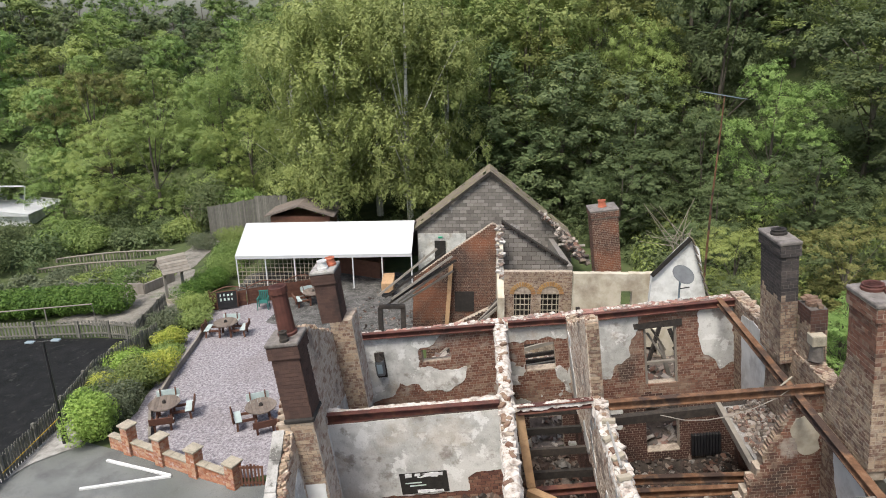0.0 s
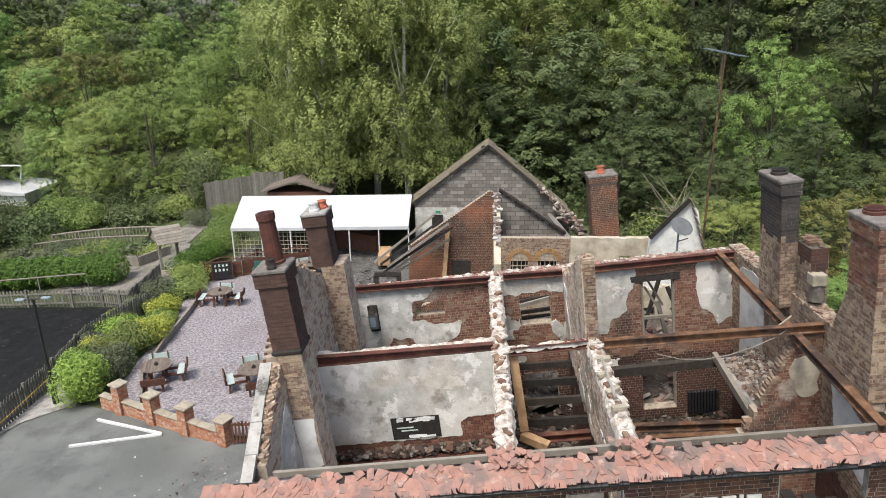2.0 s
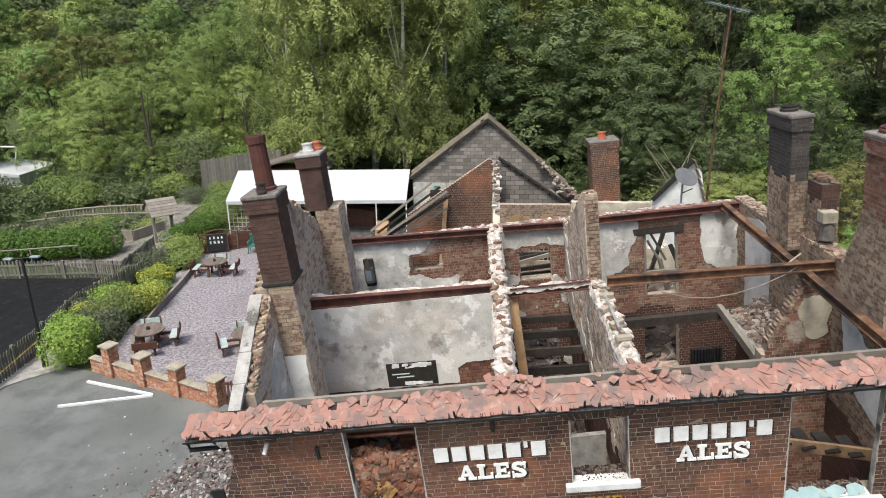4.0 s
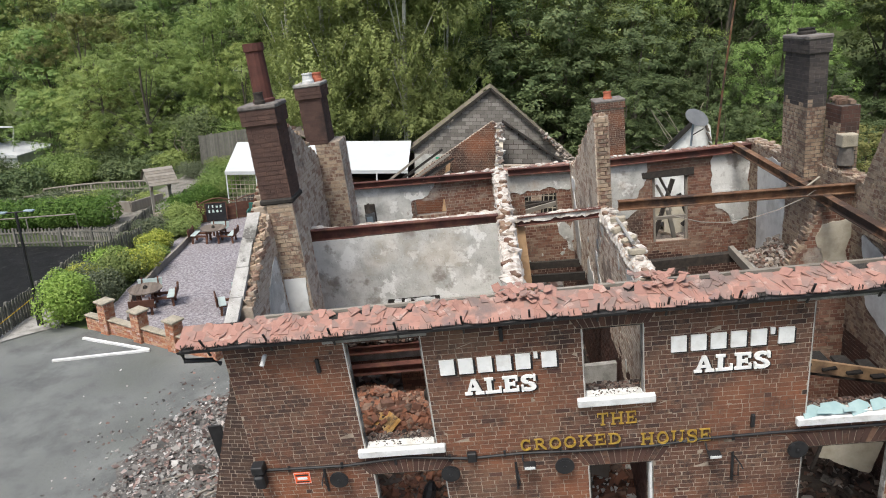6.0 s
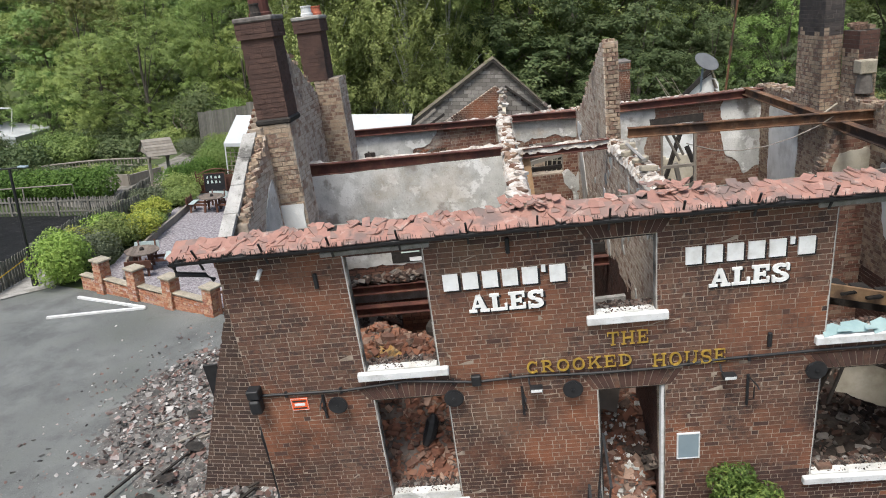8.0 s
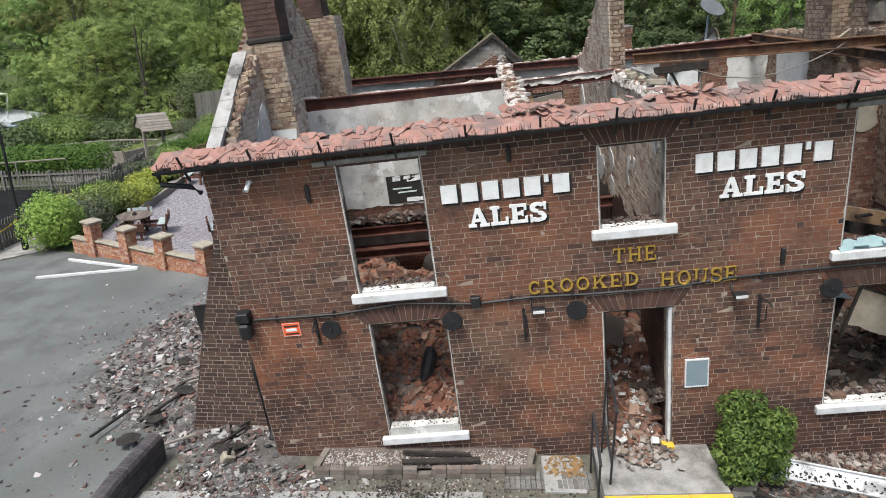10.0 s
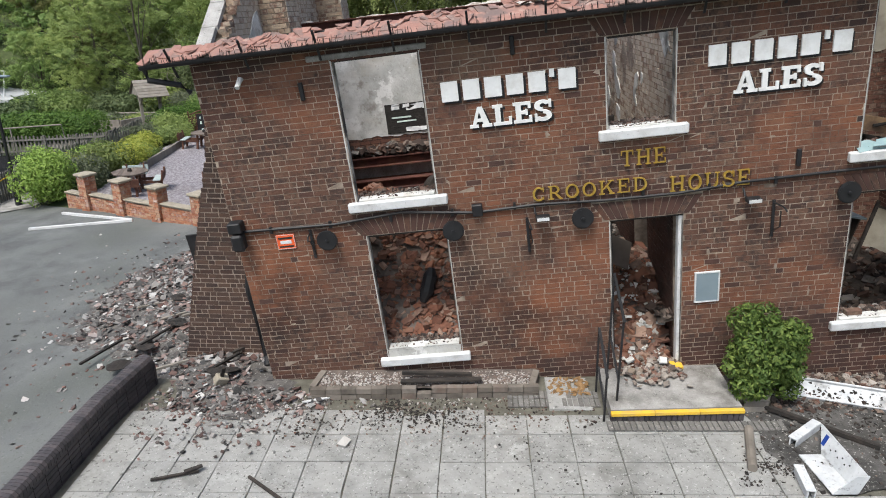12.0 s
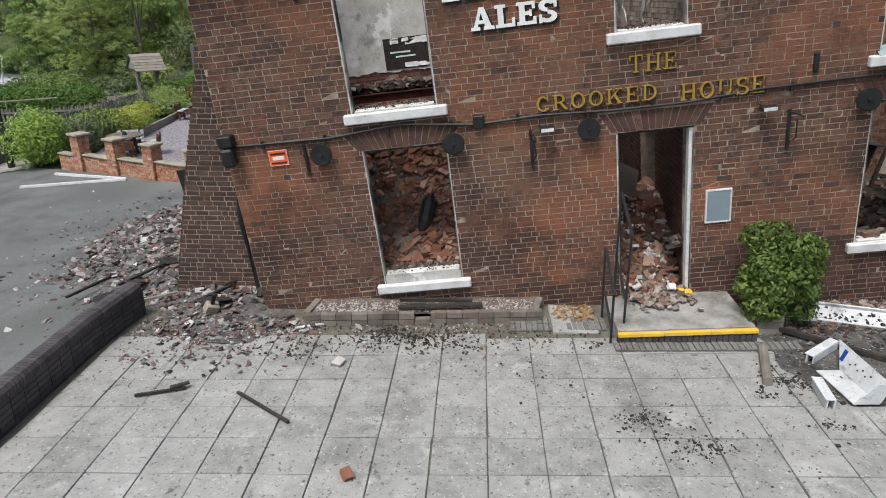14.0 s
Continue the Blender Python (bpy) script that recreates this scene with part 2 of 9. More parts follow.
GOLD = material("gold_letter_paint", [(0.42, 0.27, 0.05), (0.62, 0.42, 0.10)], 6, 0.35, 0.6, bump=0.05)
BLACK = material("black_metal", [(0.010, 0.010, 0.011), (0.025, 0.025, 0.027)], 5, 0.5, bump=0.1)
GREY = material("grey_panel", [(0.17, 0.22, 0.25), (0.22, 0.275, 0.305)], 2, 0.5, bump=0.05)
ORANGE = material("orange_sign", [(0.70, 0.10, 0.03), (0.80, 0.15, 0.045)], 3, 0.5, bump=0.05)
PAVER = material("sooty_block_paver", [(0.10, 0.095, 0.088), (0.15, 0.143, 0.133), (0.20, 0.192, 0.18)], 5, 0.9, bump=0.4, island=0.6, speckle=0.5, speckle_scale=26)
SLAB = material("concrete_paving", [(0.20, 0.20, 0.19), (0.278, 0.276, 0.262), (0.336, 0.333, 0.317)], 4, 0.9, bump=0.4, bump_scale=90, island=0.45, contrast=1.6, patches=[((0.15, 0.147, 0.135), 0.9, 0.55, 0.10, 0.7, 2.0), ((0.40, 0.396, 0.38), 1.8, 0.58, 0.06, 0.6, 5.0), ((0.07, 0.066, 0.058), 4.0, 0.64, 0.04, 0.7, 8.0)], speckle=0.8, speckle_scale=26, light=(0.47, 0.465, 0.45), dark=(0.05, 0.048, 0.043))
JOINT = material("mossy_joint_earth", [(0.075, 0.071, 0.056), (0.15, 0.143, 0.115)], 6, 0.95, bump=0.6)
ASPHALT = material("worn_asphalt", [(0.085, 0.089, 0.087), (0.125, 0.13, 0.127), (0.17, 0.175, 0.17)], 0.9, 0.9, bump=0.4, bump_scale=120, stain=(0.06, 0.068, 0.056), stain_scale=0.45, stain_amount=0.7, contrast=1.3, speckle=0.5, speckle_scale=30, light=(0.24, 0.24, 0.23), dark=(0.03, 0.03, 0.028))
TARMAC = material("dark_tarmac", [(0.010, 0.011, 0.011), (0.020, 0.020, 0.021)], 1.5, 0.95, bump=0.4, bump_scale=120, spec=0.05, speckle=0.5, speckle_scale=3.0, light=(0.06, 0.06, 0.056), dark=(0.01, 0.01, 0.01))
GRAVEL = material("plum_slate_gravel", [(0.14, 0.127, 0.138), (0.22, 0.202, 0.216), (0.31, 0.29, 0.303)], 9, 0.9, bump=0.9, bump_scale=30, stain=(0.15, 0.125, 0.125), stain_scale=0.4, stain_amount=0.5, contrast=2.0, speckle=0.8, speckle_scale=14, light=(0.42, 0.40, 0.41), dark=(0.055, 0.045, 0.05))
CONCRETE = material("stained_concrete", [(0.19, 0.185, 0.172), (0.28, 0.27, 0.255), (0.35, 0.34, 0.322)], 3, 0.9, bump=0.3, stain=(0.08, 0.07, 0.06), stain_scale=1.8, stain_amount=0.65, contrast=1.4, speckle=0.5, speckle_scale=40)
EARTH = material("woodland_floor", [(0.03, 0.04, 0.016), (0.055, 0.075, 0.025), (0.08, 0.09, 0.04)], 1.0, 0.95, bump=0.8, bump_scale=10)
RUBBLE = material("brick_rubble", [(0.03, 0.024, 0.021), (0.16, 0.072, 0.048), (0.26, 0.115, 0.068), (0.13, 0.07, 0.052), (0.30, 0.20, 0.15), (0.05, 0.038, 0.033), (0.21, 0.09, 0.057), (0.14, 0.075, 0.054), (0.27, 0.135, 0.082)], 6, 0.92, bump=0.4, island=0.9)
RUBBLE_DARK = material("burnt_rubble", [(0.014, 0.012, 0.011), (0.045, 0.033, 0.028), (0.11, 0.058, 0.042), (0.19, 0.155, 0.13), (0.06, 0.04, 0.033), (0.03, 0.025, 0.022), (0.34, 0.315, 0.29)], 6, 0.92, bump=0.4, island=0.92)
RUBBLE_TILE = material("roof_tile_rubble", [(0.025, 0.024, 0.024), (0.13, 0.085, 0.075), (0.21, 0.155, 0.14), (0.07, 0.065, 0.063), (0.25, 0.235, 0.222), (0.02, 0.02, 0.02), (0.18, 0.10, 0.083), (0.46, 0.445, 0.43), (0.10, 0.098, 0.095), (0.035, 0.034, 0.033), (0.58, 0.57, 0.55)], 6, 0.92, bump=0.4, island=0.95)
RUBBLE_PALE = material("plaster_rubble", [(0.20, 0.18, 0.16), (0.33, 0.305, 0.28), (0.46, 0.44, 0.415), (0.17, 0.115, 0.09), (0.12, 0.105, 0.095)], 6, 0.92, bump=0.4, island=0.9)
DUST = material("grey_dust", [(0.05, 0.046, 0.043), (0.10, 0.093, 0.087), (0.17, 0.158, 0.147)], 6, 0.95, bump=0.8, bump_scale=30, speckle=0.7, speckle_scale=20)
ASHGROUND = material("sooty_concrete_ground", [(0.035, 0.034, 0.032), (0.07, 0.067, 0.063), (0.12, 0.116, 0.11)], 3, 0.95, bump=0.6, bump_scale=40, contrast=1.4, speckle=0.7, speckle_scale=24)
RUBBLE_GREY = material("grey_brick_rubble", [(0.13, 0.11, 0.095), (0.24, 0.205, 0.175), (0.35, 0.32, 0.285), (0.16, 0.09, 0.068), (0.07, 0.06, 0.054), (0.28, 0.22, 0.165)], 6, 0.92, bump=0.4, island=0.9)
EDGING = material("weathered_edging_brick", [(0.085, 0.072, 0.06), (0.145, 0.125, 0.105), (0.20, 0.175, 0.15), (0.125, 0.085, 0.066)], 6, 0.92, bump=0.5, island=0.7, stain=(0.04, 0.035, 0.03), stain_scale=2.0, stain_amount=0.7)
COPING = material("lichened_concrete", [(0.22, 0.213, 0.20), (0.31, 0.30, 0.285), (0.38, 0.37, 0.355)], 3, 0.92, bump=0.4, contrast=1.4, patches=[((0.07, 0.066, 0.06), 2.2, 0.56, 0.05, 0.85, 4.0), ((0.20, 0.185, 0.16), 1.0, 0.56, 0.08, 0.6, 8.0)], speckle=0.5, speckle_scale=30)
PATHDUST = material("trodden_path", [(0.11, 0.102, 0.088), (0.165, 0.153, 0.134), (0.22, 0.205, 0.18)], 1.5, 0.95, bump=0.6, bump_scale=30, contrast=1.3, patches=[((0.07, 0.09, 0.04), 0.9, 0.56, 0.08, 0.6, 4.0)], speckle=0.5, speckle_scale=14)
DISH = material("dark_dish_paint", [(0.085, 0.09, 0.095), (0.13, 0.135, 0.14)], 4, 0.6, bump=0.1)
BED = material("rubble_dust", [(0.05, 0.042, 0.037), (0.11, 0.09, 0.078), (0.17, 0.14, 0.12)], 5, 0.95, bump=0.8, bump_scale=25)
MARQUEE = material("white_pvc_canvas", [(0.420, 0.433, 0.443), (0.496, 0.510, 0.520)], 0.8, 0.5, bump=0.05, stain=(0.40, 0.41, 0.40), stain_scale=0.6, stain_amount=0.5)
BIRCH_BARK = material("pale_birch_bark", [(0.30, 0.29, 0.26), (0.48, 0.47, 0.43), (0.10, 0.09, 0.08)], 3, 0.85, bump=0.4, stretch=(1, 1, 2.5))
BARK = material("grey_bark", [(0.06, 0.05, 0.04), (0.14, 0.125, 0.10)], 3, 0.9, bump=0.6, stretch=(1, 1, 0.3))
TABLETOP = material("weathered_brown_timber", [(0.085, 0.066, 0.054), (0.14, 0.112, 0.092), (0.20, 0.165, 0.14)], 5, 0.8, bump=0.4, island=0.5)
TERRACOTTA = material("terracotta", [(0.30, 0.085, 0.05), (0.46, 0.15, 0.085)], 4, 0.8, bump=0.2)
TERRA_DARK = material("sooted_terracotta", [(0.055, 0.022, 0.018), (0.11, 0.042, 0.032)], 4, 0.7, bump=0.2)
YELLOW = material("yellow_edge_paint", [(0.62, 0.38, 0.03), (0.72, 0.47, 0.06)], 5, 0.6, bump=0.1, stain=(0.4, 0.3, 0.15), stain_scale=6, stain_amount=0.6)
STONE = material("sandstone_coping", [(0.26, 0.228, 0.175), (0.37, 0.33, 0.26)], 5, 0.9, bump=0.3, stain=(0.13, 0.12, 0.09), stain_scale=4, stain_amount=0.6, speckle=0.5)
GREENPAINT = material("grey_green_board", [(0.30, 0.36, 0.35), (0.40, 0.46, 0.45)], 3, 0.6, bump=0.1)
GREENCHAIR = material("green_plastic", [(0.02, 0.10, 0.085), (0.03, 0.14, 0.12)], 3, 0.5, bump=0.05)
CHALK = material("chalk_mark", [(0.45, 0.55, 0.5), (0.6, 0.68, 0.62)], 8, 0.9, bump=0)


def leafy(name, a, b, c, vary=0.0):
    m = material(name, [a, b, c], 0.35, 0.6, bump=0, island=0.6, leaf=True, spec=0.25)
    if vary:
        # each tree has its own tone, from fresh to dull green
        n, ln = m.node_tree.nodes, m.node_tree.links
        oi, hs, wn = n.new("ShaderNodeObjectInfo"), n.new("ShaderNodeHueSaturation"), n.new("ShaderNodeTexWhiteNoise")
        wn.noise_dimensions = "1D"
        ln.new(oi.outputs["Random"], wn.inputs["W"])
        for src, slot, lo, hi in ((oi.outputs["Random"], "Value", 1 - 0.4 * vary, 1 + 0.45 * vary), (wn.outputs["Value"], "Hue", 0.5 - 0.035 * vary, 0.5 + 0.025 * vary)):
            mr = n.new("ShaderNodeMapRange")
            mr.inputs[3].default_value, mr.inputs[4].default_value = lo, hi
            ln.new(src, mr.inputs[0]), ln.new(mr.outputs[0], hs.inputs[slot])
        col = n["Principled BSDF"].inputs["Base Color"].links[0].from_socket
        ln.new(col, hs.inputs["Color"])
        ln.new(hs.outputs[0], n["Principled BSDF"].inputs["Base Color"])
        ln.new(hs.outputs[0], n["Translucent BSDF"].inputs[0])
    return m


LEAF_BIRCH = leafy("birch_leaves", (0.17, 0.215, 0.068), (0.245, 0.295, 0.098), (0.345, 0.385, 0.15), 0.25)
LEAF_OAK = leafy("oak_leaves", (0.115, 0.155, 0.047), (0.195, 0.24, 0.072), (0.31, 0.345, 0.118), 0.6)
LEAF_RUSSET = leafy("turning_leaves", (0.11, 0.125, 0.04), (0.175, 0.185, 0.06), (0.26, 0.245, 0.09), 0.4)
LEAF_LIME = leafy("lime_green_leaves", (0.17, 0.27, 0.05), (0.27, 0.39, 0.085), (0.40, 0.51, 0.14))
# dark green trees, and undergrowth whose tree shade is put into the leaf colour
LEAF_DARK = leafy("dark_and_shade_leaves", (0.058, 0.085, 0.036), (0.095, 0.128, 0.053), (0.15, 0.18, 0.076), 0.5)
LEAF_ASH = leafy("ash_leaves", (0.115, 0.185, 0.05), (0.175, 0.258, 0.074), (0.26, 0.345, 0.112), 0.5)
LEAF_SALLOW = leafy("sallow_leaves", (0.145, 0.20, 0.056), (0.215, 0.28, 0.082), (0.31, 0.38, 0.125), 0.4)
LEAF_HEDGE = leafy("hedge_leaves", (0.042, 0.088, 0.016), (0.085, 0.155, 0.028), (0.155, 0.25, 0.052))
LEAF_SHRUB = leafy("glossy_shrub_leaves", (0.035, 0.068, 0.017), (0.095, 0.15, 0.034), (0.25, 0.31, 0.075))
LEAF_GOLD = leafy("golden_leaves", (0.21, 0.27, 0.045), (0.35, 0.385, 0.07), (0.52, 0.50, 0.12))
LEAF_GREY = leafy("grey_lavender_leaves", (0.075, 0.092, 0.05), (0.125, 0.145, 0.083), (0.18, 0.20, 0.13))

# ---- geometry helpers ----


class Geo:
    """Vertices and faces gathered for one mesh."""

    def __init__(self):
        self.v, self.f = [], []

    def add(self, vs, fs):
        k = len(self.v)
        self.v.extend(vs)
        self.f.extend([tuple(i + k for i in f) for f in fs])
        return self

    def box(self, x0, x1, y0, y1, z0, z1, m=None, jit=0.0, back=True, bevel=0.0):
        c = [Vector((x, y, z)) for z in (z0, z1) for y in (y0, y1) for x in (x0, x1)]
        if jit:
            c = [p + Vector((random.uniform(-jit, jit), random.uniform(-jit, jit), random.uniform(-jit, jit))) for p in c]
        if bevel:
            return self.bevelled(x0, x1, y0, y1, z0, z1, bevel, m)
        if m is not None:
            c = [m @ p for p in c]
        fs = [(0, 2, 3, 1), (4, 5, 7, 6), (0, 1, 5, 4), (1, 3, 7, 5), (2, 0, 4, 6)]
        if back:
            fs.append((3, 2, 6, 7))
        return self.add([tuple(p) for p in c], fs)

    def bevelled(self, x0, x1, y0, y1, z0, z1, r, m=None):
        """A box whose twelve edges are chamfered."""
        vs, idx = [], {}
        for sx in (0, 1):
            for sy in (0, 1):
                for sz in (0, 1):
                    cx, cy, cz = (x1 if sx else x0), (y1 if sy else y0), (z1 if sz else z0)
                    ix, iy, iz = (-r if sx else r), (-r if sy else r), (-r if sz else r)
                    for k, p in enumerate(((cx, cy + iy, cz + iz), (cx + ix, cy, cz + iz), (cx + ix, cy + iy, cz))):
                        idx[sx, sy, sz, k] = len(vs)
                        vs.append(m @ Vector(p) if m is not None else Vector(p))
        fs = []
        ring = ((0, 0), (1, 0), (1, 1), (0, 1))
        for s in (0, 1):
            fs.append([idx[s, a, b, 0] for a, b in ring])
            fs.append([idx[a, s, b, 1] for a, b in ring])
            fs.append([idx[a, b, s, 2] for a, b in ring])
        for a in (0, 1):
            for b in (0, 1):
                fs.append([idx[a, b, 0, 0], idx[a, b, 1, 0], idx[a, b, 1, 1], idx[a, b, 0, 1]])
                fs.append([idx[a, 0, b, 0], idx[a, 1, b, 0], idx[a, 1, b, 2], idx[a, 0, b, 2]])
                fs.append([idx[0, a, b, 1], idx[1, a, b, 1], idx[1, a, b, 2], idx[0, a, b, 2]])
        for a in (0, 1):
            for b in (0, 1):
                for c in (0, 1):
                    fs.append([idx[a, b, c, k] for k in range(3)])
        return self.add([tuple(p) for p in vs], fs)

    def prism(self, poly, y0, y1, m=None):
        """A polygon of (x, z) pushed from y0 to y1."""
        n = len(poly)
        vs = [Vector((x, y0, z)) for x, z in poly] + [Vector((x, y1, z)) for x, z in poly]
        if m is not None:
            vs = [m @ p for p in vs]
        fs = [tuple(range(n)), tuple(range(2 * n - 1, n - 1, -1))] + [(i, n + i, n + (i + 1) % n, (i + 1) % n) for i in range(n)]
        return self.add([tuple(p) for p in vs], fs)

    def tube(self, pts, radii, n=8, cap=True):
        pts = [Vector(p) for p in pts]
        if not isinstance(radii, (list, tuple)):
            radii = [radii] * len(pts)
        k = len(self.v)
        for i, p in enumerate(pts):
            d = (pts[min(i + 1, len(pts) - 1)] - pts[max(i - 1, 0)]).normalized()
            a = d.orthogonal().normalized() if abs(d.z) < 0.99 else Vector((1, 0, 0))
            a = (a - d * a.dot(d)).normalized()
            b = d.cross(a)
            for j in range(n):
                w = 2 * math.pi * j / n
                self.v.append(tuple(p + (a * math.cos(w) + b * math.sin(w)) * radii[i]))
        for i in range(len(pts) - 1):
            for j in range(n):
                q = (j + 1) % n
                self.f.append((k + i * n + j, k + i * n + q, k + (i + 1) * n + q, k + (i + 1) * n + j))
        if cap:
            self.f.append(tuple(k + j for j in range(n - 1, -1, -1)))
            self.f.append(tuple(k + (len(pts) - 1) * n + j for j in range(n)))
        return self

    def beam(self, p0, p1, w, h, up=(0, 0, 1)):
        """A square-cut timber from p0 to p1."""
        p0, p1 = Vector(p0), Vector(p1)
        d = (p1 - p0).normalized()
        s = d.cross(Vector(up)).normalized()
        u = s.cross(d)
        m = Matrix((s, d, u)).transposed().to_4x4()
        m.translation = p0
        return self.box(-w / 2, w / 2, 0, (p1 - p0).length, -h / 2, h / 2, m)

    def isection(self, p0, p1, w, h, t=0.018, up=(0, 0, 1)):
        """A rolled steel joist from p0 to p1: two flanges and a web."""
        p0, p1 = Vector(p0), Vector(p1)
        d = (p1 - p0).normalized()
        s = d.cross(Vector(up)).normalized()
        u = s.cross(d)
        m = Matrix((s, d, u)).transposed().to_4x4()
        m.translation = p0
        ln = (p1 - p0).length
        o = [(-w / 2, -h / 2), (w / 2, -h / 2), (w / 2, -h / 2 + t), (t / 2, -h / 2 + t * 1.4), (t / 2, h / 2 - t * 1.4), (w / 2, h / 2 - t), (w / 2, h / 2), (-w / 2, h / 2), (-w / 2, h / 2 - t), (-t / 2, h / 2 - t * 1.4), (-t / 2, -h / 2 + t * 1.4), (-w / 2, -h / 2 + t)]
        return self.prism(o, 0, ln, m)


def part(name, geo, mat, parent=None, label="", m=None, smooth=False):
    """ONE mesh object, under a thing or a part, or at top level."""
    me = bpy.data.meshes.new(name)
    me.from_pydata(geo.v, [], geo.f)
    if smooth:
        me.polygons.foreach_set("use_smooth", [True] * len(me.polygons))
    me.materials.append(mat)
    me.update()
    ob = new(name, me)
    if parent is not None:
        ob.parent = parent
    if m is not None:
        ob.matrix_basis = m
    if label:
        ob["label"] = label
    return ob


def thing(name, label, category, group="", kind="", m=None):
    ob = new(name)
    ob.empty_display_size = 0.1
    if m is not None:
        ob.matrix_basis = m
    return tagged(ob, label, category, group, kind)


def smoothstep(a, b, x):
    t = min(1.0, max(0.0, (x - a) / (b - a)))
    return t * t * (3 - 2 * t)


def fbm(x, y, z=0.0, octaves=4):
    return noise.fractal(Vector((x, y, z)), 1.0, 2.0, octaves)


def region(geo, field, x0, x1, z0, z1, cell, put, thick=0.0):
    """The part of a rectangle where field(x, z) is above zero, cut along its edge; put(x, z, d) gives the place of a point, thick its edge's depth."""
    nx, nz = max(1, round((x1 - x0) / cell)), max(1, round((z1 - z0) / cell))
    g = [[field(x0 + (x1 - x0) * i / nx, z0 + (z1 - z0) * j / nz) for i in range(nx + 1)] for j in range(nz + 1)]
    at = {}

    def vert(x, z, d):
        k = (round(x, 4), round(z, 4), d)
        if k not in at:
            at[k] = len(geo.v)
            geo.v.append(tuple(put(x, z, d)))
        return at[k]

    for j in range(nz):
        for i in range(nx):
            c = [(i, j), (i + 1, j), (i + 1, j + 1), (i, j + 1)]
            vals = [g[b][a] for a, b in c]
            if max(vals) <= 0:
                continue
            out, cut = [], []
            for k in range(4):
                (a, b), (a2, b2) = c[k], c[(k + 1) % 4]
                v, v2 = vals[k], vals[(k + 1) % 4]
                p = (x0 + (x1 - x0) * a / nx, z0 + (z1 - z0) * b / nz)
                q = (x0 + (x1 - x0) * a2 / nx, z0 + (z1 - z0) * b2 / nz)
                if v > 0:
                    out.append(p)
                if (v > 0) != (v2 > 0):
                    s = v / (v - v2)
                    e = (p[0] + (q[0] - p[0]) * s, p[1] + (q[1] - p[1]) * s)
                    out.append(e)
                    cut.append(e)
            if len(out) >= 3:
                geo.f.append(tuple(vert(x, z, 0) for x, z in out))
                if thick and len(cut) == 2:
                    e, h = cut
                    geo.f.append((vert(*e, 0), vert(*h, 0), vert(*h, 1), vert(*e, 1)))
    return geo


def inside_poly(poly, x, y):
    """Signed distance to a polygon, positive inside."""
    d, c = 1e9, False
    n = len(poly)
    for i in range(n):
        (ax, ay), (bx, by) = poly[i], poly[(i + 1) % n]
        ex, ey = bx - ax, by - ay
        t = min(1, max(0, ((x - ax) * ex + (y - ay) * ey) / (ex * ex + ey * ey + 1e-12)))
        d = min(d, math.hypot(x - ax - ex * t, y - ay - ey * t))
        if (ay > y) != (by > y) and x < (bx - ax) * (y - ay) / (by - ay) + ax:
            c = not c
    return d if c else -d


def in_boxes(boxes, x, z, grow=0.0):
    return any(a - grow < x < b + grow and c - grow < z < d + grow for a, b, c, d in boxes)


def courses(s0, s1, z0, z1, keep, length=0.214, height=0.083, joint=0.013, header_every=4):
    """Bricks of a bond: (s0, s1, z0, z1) of each that lies where keep(s, z) holds."""
    out, row, z = [], 0, z0
    while z + height <= z1 + 0.02:
        ln = length / 2 if header_every and row % header_every == header_every - 1 else length
        s = s0 - (ln / 2 if row % 2 else 0)
        if header_every < 0:
            s = s0 - random.uniform(0, length)
        while s < s1:
            if header_every < 0:
                ln = length * (0.5 if random.random() < 0.2 else random.uniform(1.0, 1.1))
            a, b = max(s, s0) + joint / 2, min(s + ln, s1) - joint / 2
            zm = z + height / 2
            ok = [keep(a + (b - a) * k / 8, zm) for k in range(9)]
            if b - a > 0.03 and all(ok):
                out.append((a, b, z + joint / 2, z + height - joint / 2))
            elif b - a > 0.03 and any(ok):
                # a brick that an opening cuts: keep what stands clear of it
                k0 = ok.index(True)
                k1 = k0
                while k1 < 8 and ok[k1 + 1]:
                    k1 += 1
                ends = []
                for k, step in ((k0, -1), (k1, 1)):
                    p = a + (b - a) * k / 8
                    if 0 <= k + step <= 8:
                        q = a + (b - a) * (k + step) / 8
                        for _ in range(6):
                            h = (p + q) / 2
                            p, q = (h, q) if keep(h, zm) else (p, h)
                    ends.append(p)
                if ends[1] - ends[0] > 0.025:
                    out.append((ends[0], ends[1], z + joint / 2, z + height - joint / 2))
            s += ln
        z += height
        row += 1
    return out


def lay(geo, rows, proud=0.008, depth=0.05, rough=0.003, m=None):
    """Each brick of rows as a block with its own small unevenness; the wall's face is at y = 0 and looks to -y."""
    for a, b, c, d in rows:
        p = proud + random.uniform(-rough, rough)
        j = 0.002
        vs = [(a + random.uniform(-j, j), -p + random.uniform(-j, j), c + random.uniform(-j, j)), (b + random.uniform(-j, j), -p + random.uniform(-j, j), c + random.uniform(-j, j)), (b + random.uniform(-j, j), -p + random.uniform(-j, j), d + random.uniform(-j, j)), (a + random.uniform(-j, j), -p + random.uniform(-j, j), d + random.uniform(-j, j)), (a, depth, c), (b, depth, c), (b, depth, d), (a, depth, d)]
        if m is not None:
            vs = [tuple(m @ Vector(v)) for v in vs]
        geo.add(vs, [(0, 1, 2, 3), (0, 4, 5, 1), (1, 5, 6, 2), (2, 6, 7, 3), (3, 7, 4, 0)])
    return geo


def frame_of(s, d, w, o):
    """A pose from three axes and an origin."""
    m = Matrix((s, d, w)).transposed().to_4x4()
    m.translation = o
    return m


